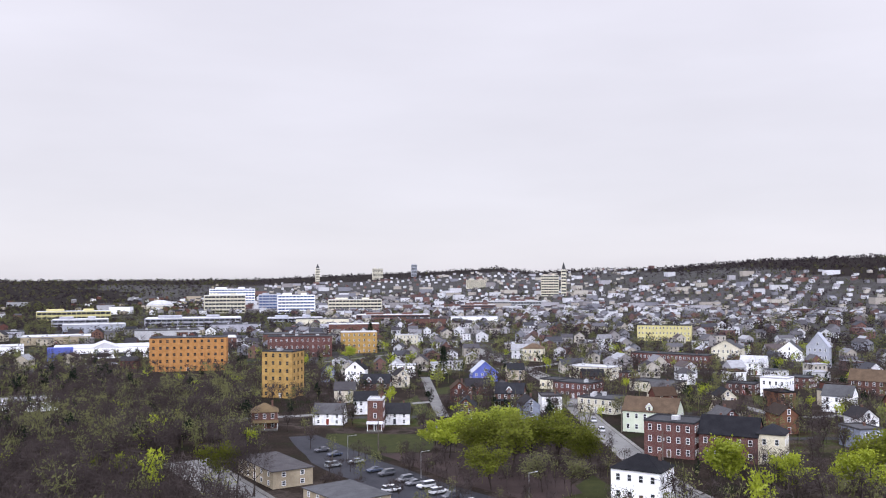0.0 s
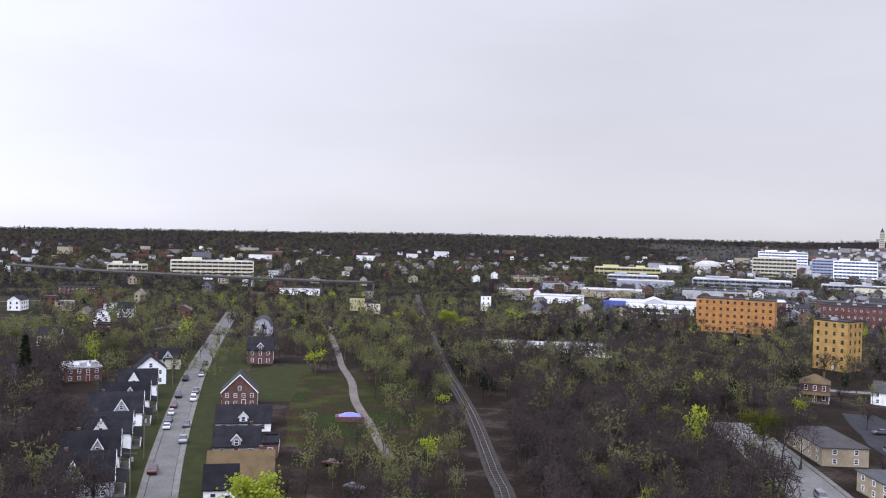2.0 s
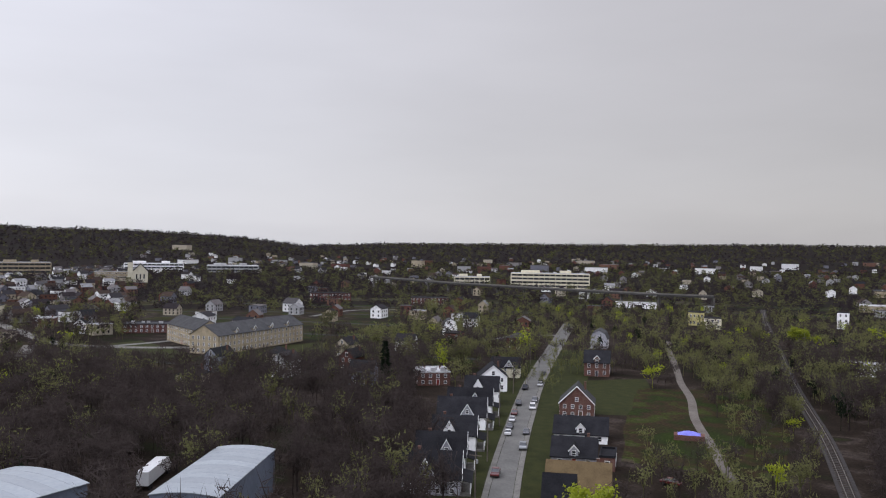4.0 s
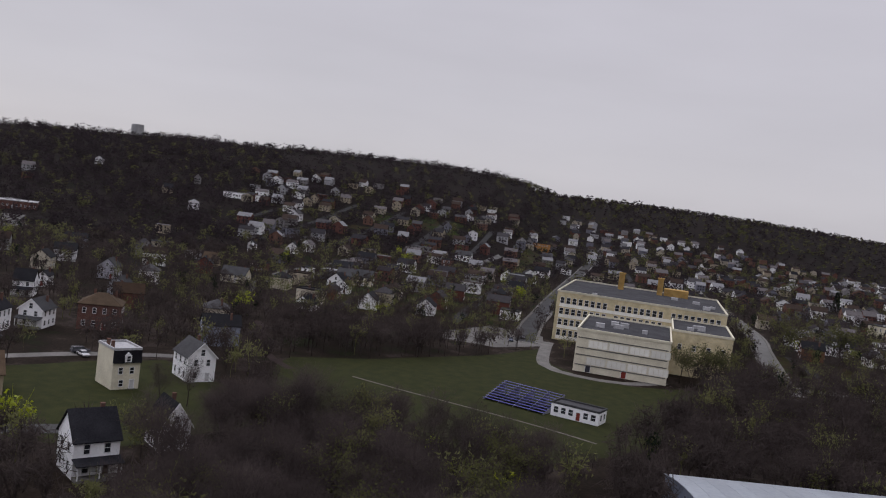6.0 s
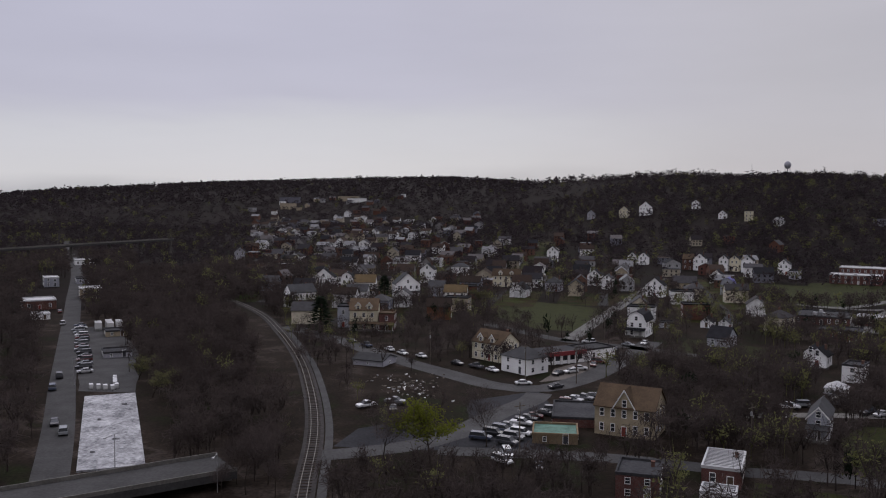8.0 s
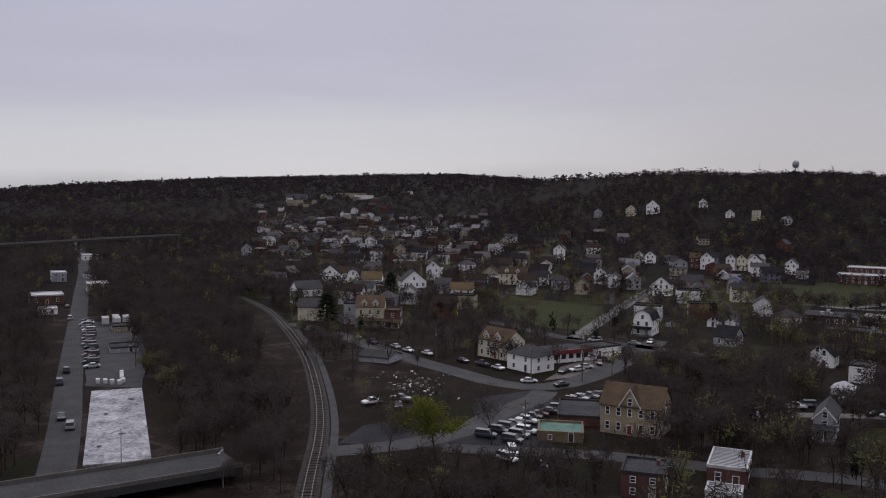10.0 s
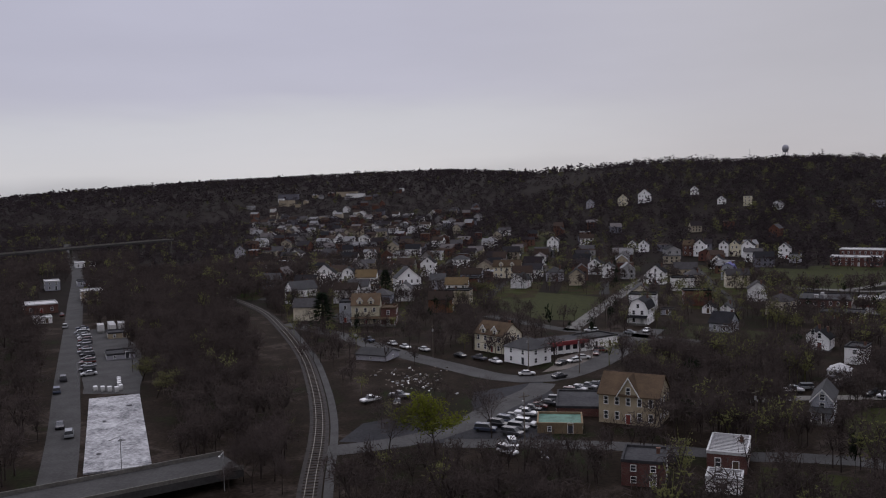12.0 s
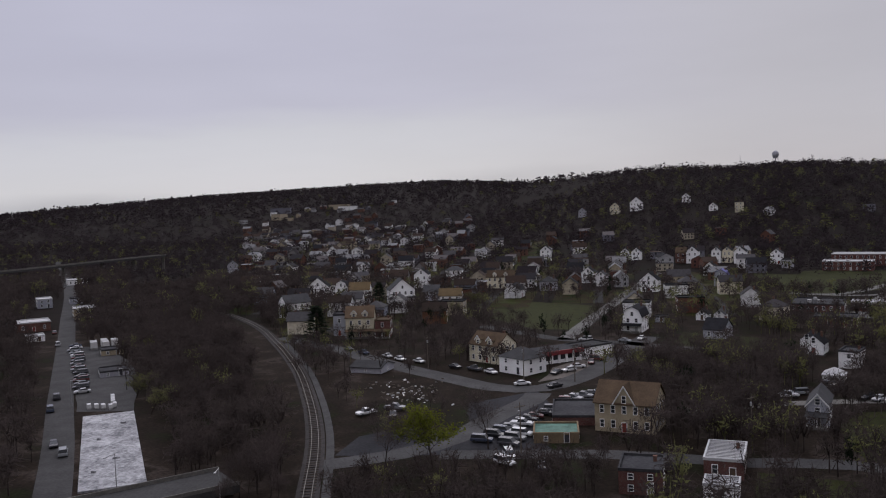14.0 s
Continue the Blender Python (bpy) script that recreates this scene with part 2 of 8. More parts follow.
def ground_material(name="valley_soil", cols=None):
    m = bpy.data.materials.new(name)
    m.use_nodes = True
    n, l = m.node_tree.nodes, m.node_tree.links
    b = n["Principled BSDF"]
    b.inputs["Roughness"].default_value, b.inputs["Specular IOR Level"].default_value = 0.95, 0.05
    tc = n.new("ShaderNodeTexCoord")
    zones, mid, fine = n.new("ShaderNodeTexNoise"), n.new("ShaderNodeTexNoise"), n.new("ShaderNodeTexNoise")
    for t, s, d in ((zones, 0.012, 5), (mid, 0.09, 6), (fine, 1.3, 8)):
        t.inputs["Scale"].default_value, t.inputs["Detail"].default_value = s, d
        l.new(tc.outputs["Object"], t.inputs["Vector"])
    r1, r2 = n.new("ShaderNodeValToRGB"), n.new("ShaderNodeValToRGB")
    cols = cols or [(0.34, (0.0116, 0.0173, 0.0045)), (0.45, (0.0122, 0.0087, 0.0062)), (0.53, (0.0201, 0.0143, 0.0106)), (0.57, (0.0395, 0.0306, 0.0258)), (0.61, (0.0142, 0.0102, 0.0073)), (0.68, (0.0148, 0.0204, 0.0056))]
    while len(r1.color_ramp.elements) < len(cols):
        r1.color_ramp.elements.new(0.5)
    for e, (p, c) in zip(r1.color_ramp.elements, cols):
        e.position, e.color = p, (*c, 1)
    mixf = n.new("ShaderNodeMath")
    mixf.operation = "MULTIPLY_ADD"
    mixf.inputs[1].default_value = 0.5
    l.new(mid.outputs["Fac"], mixf.inputs[0])
    half = n.new("ShaderNodeMath")
    half.operation = "MULTIPLY"
    half.inputs[1].default_value = 0.5
    l.new(zones.outputs["Fac"], half.inputs[0])
    l.new(half.outputs[0], mixf.inputs[2])
    l.new(mixf.outputs[0], r1.inputs[0])
    r2.color_ramp.elements[0].color, r2.color_ramp.elements[1].color = (0.45, 0.45, 0.45, 1), (1.35, 1.35, 1.35, 1)
    r2.color_ramp.elements[0].position, r2.color_ramp.elements[1].position = 0.3, 0.7
    l.new(fine.outputs["Fac"], r2.inputs[0])
    mx = n.new("ShaderNodeMixRGB")
    mx.blend_type = "MULTIPLY"
    mx.inputs[0].default_value = 1.0
    l.new(r1.outputs[0], mx.inputs[1])
    l.new(r2.outputs[0], mx.inputs[2])
    l.new(mx.outputs[0], b.inputs["Base Color"])
    return m


M = {
    "soil": ground_material(),
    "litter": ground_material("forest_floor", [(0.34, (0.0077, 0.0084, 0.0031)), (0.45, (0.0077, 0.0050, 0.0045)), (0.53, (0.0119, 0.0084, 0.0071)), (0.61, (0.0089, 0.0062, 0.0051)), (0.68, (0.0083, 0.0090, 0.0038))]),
    "yard": ground_material("patchy_yards", [(0.34, (0.0211, 0.0336, 0.0053)), (0.44, (0.0149, 0.0204, 0.0053)), (0.50, (0.0273, 0.0168, 0.0099)), (0.55, (0.0260, 0.0360, 0.0066)), (0.60, (0.0558, 0.0408, 0.0304)), (0.66, (0.0211, 0.0300, 0.0059))]),
    "paleroad": material("pale_worn_asphalt", (0.090, 0.088, 0.084), (0.143, 0.139, 0.131), 0.5, 0.9, 0.1),
    "grass": material("lawn_grass", (0.0135, 0.0165, 0.005), (0.029, 0.031, 0.009), 0.9, 0.95, 0.3),
    "brownbrick": brickwork("brown_brick", (0.16, 0.12, 0.075), (0.22, 0.165, 0.105), (0.2, 0.17, 0.13)),
    "scrub": material("brown_scrub", (0.021, 0.015, 0.014), (0.039, 0.027, 0.024), 0.6, 0.95, 0.4),
    "sidestreet": material("dull_street_asphalt", (0.018, 0.018, 0.0178), (0.036, 0.035, 0.035), 0.4, 0.9, 0.1),
    "asphalt": material("asphalt", (0.036, 0.035, 0.035), (0.062, 0.061, 0.061), 0.5, 0.9, 0.1),
    "lot": material("dark_parking_asphalt", (0.016, 0.016, 0.0185), (0.031, 0.031, 0.035), 0.5, 0.9, 0.1),
    "concrete": material("pale_concrete", (0.090, 0.086, 0.079), (0.158, 0.150, 0.139), 0.7, 0.9, 0.1),
    "slab": material("white_stained_slab", (0.10, 0.10, 0.108), (0.43, 0.43, 0.44), 0.42, 0.9, 0.05),
    "dirt": material("dirt_track", (0.087, 0.076, 0.066), (0.154, 0.136, 0.122), 0.6, 0.95, 0.2),
    "ballast": material("rail_ballast", (0.022, 0.020, 0.020), (0.051, 0.046, 0.044), 2.0, 0.95, 0.4),
    "rust": material("worn_steel_rail", (0.06, 0.05, 0.042), (0.13, 0.115, 0.10), 3.0, 0.6, 0.05, 0.2),
    "tie": material("creosote_timber", (0.03, 0.025, 0.02), (0.07, 0.055, 0.045), 2.0, 0.95, 0.3),
    "paint": material("road_paint", (0.55, 0.53, 0.45), (0.75, 0.74, 0.7), 2.0, 0.8, 0.0),
    "white": material("white_siding", (0.76, 0.76, 0.77), (0.90, 0.90, 0.90), 0.8, 0.7, 0.05, vary=0.06),
    "cream": material("cream_siding", (0.50, 0.46, 0.34), (0.66, 0.61, 0.46), 0.8, 0.75, 0.05),
    "grey": material("grey_siding", (0.24, 0.24, 0.27), (0.36, 0.36, 0.40), 0.8, 0.75, 0.05),
    "bluegrey": material("blue_grey_siding", (0.24, 0.25, 0.29), (0.35, 0.365, 0.41), 0.8, 0.75, 0.05),
    "blue": material("bright_blue_siding", (0.06, 0.08, 0.30), (0.10, 0.13, 0.42), 0.8, 0.7, 0.05),
    "mint": material("pale_green_siding", (0.50, 0.55, 0.42), (0.64, 0.68, 0.54), 0.8, 0.75, 0.05),
    "yellow": material("yellow_stucco", (0.40, 0.36, 0.15), (0.54, 0.48, 0.22), 0.8, 0.8, 0.05),
    "stucco": material("pale_stucco", (0.478, 0.442, 0.340), (0.644, 0.607, 0.478), 0.8, 0.85, 0.05),
    "brick": brickwork("red_brick", (0.10, 0.050, 0.042), (0.155, 0.074, 0.058), (0.17, 0.145, 0.13)),
    "darkbrick": brickwork("dark_red_brick", (0.092, 0.042, 0.038), (0.148, 0.064, 0.055), (0.17, 0.15, 0.14)),
    "orange": brickwork("orange_brick", (0.38, 0.185, 0.06), (0.46, 0.23, 0.075), (0.34, 0.22, 0.12)),
    "ochre": brickwork("ochre_yellow_brick", (0.36, 0.225, 0.07), (0.44, 0.28, 0.09), (0.32, 0.24, 0.13)),
    "tan": brickwork("tan_brick", (0.31, 0.26, 0.175), (0.40, 0.34, 0.24), (0.32, 0.28, 0.22)),
    "buff": brickwork("buff_school_brick", (0.56, 0.48, 0.29), (0.66, 0.58, 0.37), (0.5, 0.45, 0.34)),
    "walls": mixed("house_paints", [(0.82, 0.82, 0.83), (0.11, 0.045, 0.035), (0.58, 0.53, 0.42), (0.13, 0.06, 0.045), (0.80, 0.80, 0.80), (0.11, 0.045, 0.035), (0.42, 0.37, 0.28), (0.72, 0.72, 0.73), (0.22, 0.24, 0.30), (0.16, 0.08, 0.05)]),
    "roofs": mixed("house_shingles", [(0.016, 0.016, 0.018), (0.030, 0.022, 0.018), (0.044, 0.041, 0.043), (0.018, 0.018, 0.020), (0.042, 0.027, 0.018), (0.060, 0.058, 0.060), (0.022, 0.020, 0.022)], 0.9),
    "town_walls": mixed("far_house_paints", [(0.70, 0.70, 0.71), (0.12, 0.058, 0.048), (0.38, 0.34, 0.27), (0.80, 0.80, 0.80), (0.22, 0.21, 0.21), (0.12, 0.06, 0.045), (0.36, 0.31, 0.23), (0.34, 0.34, 0.35), (0.16, 0.16, 0.19), (0.15, 0.085, 0.065)], per_island=True),
    "town_roofs": mixed("far_house_shingles", [(0.018, 0.018, 0.021), (0.036, 0.025, 0.020), (0.058, 0.055, 0.058), (0.022, 0.018, 0.020), (0.044, 0.031, 0.025), (0.19, 0.19, 0.195), (0.027, 0.025, 0.028), (0.11, 0.10, 0.10)], 0.9, per_island=True),
    "shingle": material("dark_shingle", (0.008, 0.008, 0.010), (0.020, 0.020, 0.023), 1.2, 0.9, 0.2, vary=0.35),
    "brownroof": material("brown_shingle", (0.051, 0.036, 0.024), (0.093, 0.065, 0.042), 1.2, 0.9, 0.2, vary=0.25),
    "tanroof": material("tan_shingle", (0.077, 0.055, 0.029), (0.126, 0.091, 0.049), 1.2, 0.9, 0.2),
    "greyroof": material("grey_shingle", (0.034, 0.034, 0.036), (0.060, 0.060, 0.062), 1.0, 0.9, 0.15, vary=0.25),
    "whiteroof": material("white_membrane_roof", (0.26, 0.26, 0.266), (0.43, 0.43, 0.436), 0.5, 0.7, 0.03),
    "shale": material("grey_brown_shingle", (0.030, 0.028, 0.029), (0.055, 0.051, 0.051), 1.0, 0.9, 0.2, vary=0.15),
    "town_ground": ground_material("far_streets_and_yards", [(0.34, (0.018, 0.022, 0.009)), (0.45, (0.032, 0.029, 0.028)), (0.53, (0.055, 0.053, 0.053)), (0.57, (0.028, 0.025, 0.022)), (0.61, (0.020, 0.024, 0.010)), (0.68, (0.042, 0.040, 0.040))]),
    "pale_walls": mixed("far_pale_house_paints", [(0.56, 0.56, 0.58), (0.34, 0.33, 0.35), (0.15, 0.085, 0.075), (0.60, 0.60, 0.62), (0.24, 0.225, 0.225), (0.42, 0.39, 0.34), (0.12, 0.075, 0.07), (0.50, 0.50, 0.52), (0.20, 0.20, 0.225), (0.34, 0.31, 0.27)], per_island=True),
    "pale_roofs": mixed("far_pale_roofs", [(0.040, 0.040, 0.045), (0.065, 0.053, 0.052), (0.14, 0.137, 0.145), (0.052, 0.049, 0.053), (0.24, 0.24, 0.25), (0.075, 0.072, 0.077), (0.035, 0.032, 0.036)], 0.9, per_island=True),
    "tar": material("tar_and_gravel_roof", (0.025, 0.025, 0.028), (0.055, 0.055, 0.058), 0.5, 0.95, 0.15),
    "greenroof": material("patchy_green_roof", (0.017, 0.060, 0.043), (0.085, 0.187, 0.145), 1.4, 0.8, 0.05),
    "metal": material("pale_metal_roof", (0.208, 0.232, 0.256), (0.272, 0.296, 0.320), 0.3, 0.45, 0.02, 0.3),
    "steelblue": material("blue_grey_metal_wall", (0.10, 0.12, 0.16), (0.15, 0.17, 0.22), 0.5, 0.6, 0.05, 0.2),
    "bluemetal": material("blue_bleacher_metal", (0.032, 0.032, 0.135), (0.054, 0.054, 0.216), 0.8, 0.6, 0.02),
    "trim": material("white_painted_trim", (0.620, 0.620, 0.620), (0.800, 0.800, 0.800), 2.0, 0.6, 0.0),
    "glass": material("dark_window_glass", (0.015, 0.017, 0.02), (0.04, 0.043, 0.05), 0.8, 0.12, 0.0, vary=0.4),
    "paleglass": material("whitened_glass_blocks", (0.62, 0.61, 0.55), (0.78, 0.77, 0.70), 2.0, 0.4, 0.05),
    "blueglass": material("blue_curtain_wall_glass", (0.03, 0.05, 0.12), (0.06, 0.09, 0.20), 0.3, 0.15, 0.0),
    "door": mixed("painted_doors", [(0.05, 0.05, 0.06), (0.20, 0.04, 0.03), (0.5, 0.5, 0.5), (0.10, 0.07, 0.05)]),
    "redtrim": material("dark_red_fascia", (0.14, 0.015, 0.02), (0.20, 0.025, 0.03), 1.0, 0.6, 0.02),
    "chimney": brickwork("chimney_brick", (0.11, 0.06, 0.048), (0.16, 0.085, 0.065), (0.15, 0.13, 0.12)),
    "pole": material("weathered_pole", (0.07, 0.06, 0.05), (0.15, 0.13, 0.11), 2.0, 0.9, 0.2),
    "steel": material("galvanised_steel", (0.28, 0.28, 0.29), (0.42, 0.42, 0.43), 2.0, 0.5, 0.02, 0.6),
    "bark": material("grey_brown_bark", (0.024, 0.019, 0.016), (0.048, 0.038, 0.033), 1.5, 0.95, 0.3),
    "twig": material("bare_twigs", (0.050, 0.0396, 0.0375), (0.088, 0.0704, 0.067), 0.4, 0.95, 0.0, vary=0.3, through_light=0.5),
    "bud": material("spring_buds", (0.080, 0.080, 0.034), (0.132, 0.134, 0.057), 0.4, 0.9, 0.0, vary=0.3, through_light=0.5),
    "leaf": material("fresh_yellow_green_leaves", (0.176, 0.208, 0.010), (0.288, 0.328, 0.018), 0.5, 0.8, 0.0, vary=0.15, through_light=0.45),
    "olive": material("olive_green_leaves", (0.081, 0.090, 0.012), (0.136, 0.150, 0.021), 0.5, 0.85, 0.0, vary=0.2, through_light=0.45),
    "needle": material("conifer_needles", (0.008, 0.014, 0.008), (0.021, 0.029, 0.017), 0.8, 0.9, 0.0, vary=0.2, through_light=0.3),
    # far twigs: the violet cast in this colour stands in for distance haze
    "wood_far": material("far_bare_woods_haze_tint", (0.0225, 0.0176, 0.0197), (0.041, 0.0322, 0.0355), 0.14, 0.95, 0.0, through_light=0.5),
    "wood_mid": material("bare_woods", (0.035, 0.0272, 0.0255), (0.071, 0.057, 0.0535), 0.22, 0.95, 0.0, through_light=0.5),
    "carpaint": mixed("car_paints", [(0.55, 0.55, 0.56), (0.03, 0.03, 0.035), (0.20, 0.21, 0.22), (0.48, 0.48, 0.49), (0.05, 0.06, 0.09), (0.06, 0.06, 0.07), (0.36, 0.36, 0.37), (0.02, 0.02, 0.024), (0.14, 0.14, 0.15), (0.07, 0.015, 0.015)], 0.25, grain=0.02),
    "whitecar": material("white_car_paint", (0.525, 0.525, 0.525), (0.585, 0.585, 0.585), 0.5, 0.25, 0.0),
    "tyre": material("tyre_rubber", (0.015, 0.015, 0.015), (0.03, 0.03, 0.03), 3, 0.9, 0.0),
    "tarp": material("violet_blue_tarp", (0.10, 0.10, 0.42), (0.16, 0.16, 0.55), 1.5, 0.5, 0.1),
}


# ---- small helpers ----
def mesh_of(name, bm, *mats):
    me = bpy.data.meshes.new(name)
    bm.normal_update()
    bm.to_mesh(me)
    bm.free()
    for k in mats:
        me.materials.append(M[k])
    return me


def part(name, me, parent, label="", at=None):
    ob = new(name, me)
    ob.parent = parent
    if at is not None:
        ob.matrix_basis = at
    if label:
        tagged(ob, label)
    return ob


def box(bm, x0, x1, y0, y1, z0, z1, mi=0):
    v = [bm.verts.new(p) for p in ((x0, y0, z0), (x1, y0, z0), (x1, y1, z0), (x0, y1, z0), (x0, y0, z1), (x1, y0, z1), (x1, y1, z1), (x0, y1, z1))]
    for f in ((3, 2, 1, 0), (4, 5, 6, 7), (0, 1, 5, 4), (1, 2, 6, 5), (2, 3, 7, 6), (3, 0, 4, 7)):
        bm.faces.new([v[i] for i in f]).material_index = mi


def prism(bm, outline, a, b, axis="y", mi=0):
    """A closed outline in (u, z), pushed from a to b along y (or x)."""
    def p(u, z, t):
        return (u, t, z) if axis == "y" else (t, u, z)
    A, B = [bm.verts.new(p(u, z, a)) for u, z in outline], [bm.verts.new(p(u, z, b)) for u, z in outline]
    n = len(outline)
    fs = [bm.faces.new(A), bm.faces.new(B[::-1])]
    fs += [bm.faces.new((A[i], B[i], B[(i + 1) % n], A[(i + 1) % n])) for i in range(n)]
    for f in fs:
        f.material_index = mi
    bmesh.ops.recalc_face_normals(bm, faces=fs)


def hull_roof(bm, w, d, z, rise, top_w, top_d, thick=0.15, mi=0):
    """A hipped roof: eaves w x d, top top_w x top_d."""
    lo = [(-w / 2, -d / 2), (w / 2, -d / 2), (w / 2, d / 2), (-w / 2, d / 2)]
    hi = [(-top_w / 2, -top_d / 2), (top_w / 2, -top_d / 2), (top_w / 2, top_d / 2), (-top_w / 2, top_d / 2)]
    a = [bm.verts.new((x, y, z - thick)) for x, y in lo]
    b = [bm.verts.new((x, y, z)) for x, y in lo]
    c = [bm.verts.new((x, y, z + rise)) for x, y in hi]
    bm.faces.new(a[::-1]).material_index = mi
    bm.faces.new(c).material_index = mi
    for i in range(4):
        j = (i + 1) % 4
        bm.faces.new((a[i], a[j], b[j], b[i])).material_index = mi
        bm.faces.new((b[i], b[j], c[j], c[i])).material_index = mi


SHARED = {}


def framed(w, h, t, base, panes, mats, name):
    """A frame with a recessed leaf or panes, in one connected shell."""
    bm = bmesh.new()
    z0 = 0.0 if base else -t
    out = [(-w / 2 - t, z0), (w / 2 + t, z0), (w / 2 + t, h + t), (-w / 2 - t, h + t)]
    inn = [(-w / 2, 0.0 if not base else 0.02), (w / 2, 0.0 if not base else 0.02), (w / 2, h), (-w / 2, h)]
    B = [bm.verts.new((x, 0.02, z)) for x, z in out]
    O = [bm.verts.new((x, -0.1, z)) for x, z in out]
    I = [bm.verts.new((x, -0.1, z)) for x, z in inn]
    R = [bm.verts.new((x, -0.03, z)) for x, z in inn]
    for k in range(4):
        m = (k + 1) % 4
        bm.faces.new((B[k], B[m], O[m], O[k]))
        bm.faces.new((O[k], O[m], I[m], I[k]))
        bm.faces.new((I[k], I[m], R[m], R[k]))
    if panes:
        lo = [bm.verts.new((x, -0.03, h / 2 - 0.05)) for x in (-w / 2, w / 2)]
        hi = [bm.verts.new((x, -0.03, h / 2 + 0.05)) for x in (-w / 2, w / 2)]
        bm.faces.new((R[0], R[1], lo[1], lo[0])).material_index = 1
        bm.faces.new((lo[0], lo[1], hi[1], hi[0]))
        bm.faces.new((hi[0], hi[1], R[2], R[3])).material_index = 1
    else:
        bm.faces.new(R).material_index = 1
    return mesh_of(name, bm, *mats)


def window_mesh(w, h, bars=True, frame_mat="trim"):
    key = ("w", round(w, 2), round(h, 2), bars, frame_mat)
    if key not in SHARED:
        SHARED[key] = framed(w, h, 0.11, False, bars, (frame_mat, "glass"), "window")
    return SHARED[key]


def door_mesh(w=1.0, h=2.05):
    key = ("d", w, h)
    if key not in SHARED:
        SHARED[key] = framed(w, h, 0.12, True, False, ("trim", "door"), "door")
    return SHARED[key]


CELLS = {}     # what stands on the ground, by 20 m squares: x, y, radius, and whether it is a road
ROADS = []     # centre lines with half widths


def claim(x, y, r, is_road=False):
    for i in range(int((x - r - 9) // 20), int((x + r + 9) // 20) + 1):
        for j in range(int((y - r - 9) // 20), int((y + r + 9) // 20) + 1):
            CELLS.setdefault((i, j), []).append((x, y, r, is_road))


def add_road(pts, hw):
    ROADS.append((pts, hw))
    for (x0, y0), (x1, y1) in zip(pts, pts[1:]):
        n = max(1, int(math.hypot(x1 - x0, y1 - y0) / 3))
        for k in range(n):
            claim(x0 + (x1 - x0) * k / n, y0 + (y1 - y0) * k / n, hw, True)


def free(x, y, r, roads=True):
    for a, b, c, is_road in CELLS.get((int(x // 20), int(y // 20)), ()):
        if (roads or not is_road) and (a - x) ** 2 + (b - y) ** 2 < (r + c) ** 2:
            return False
    return True


def side_pose(side, w, d, u, z):
    """Pose of an opening on one side of a box house: front, back, left, right."""
    if side == "front":
        return pose(u, -d / 2, z)
    if side == "back":
        return pose(u, d / 2, z, 0, 0, 180)
    if side == "left":
        return pose(-w / 2, u, z, 0, 0, -90)
    return pose(w / 2, u, z, 0, 0, 90)


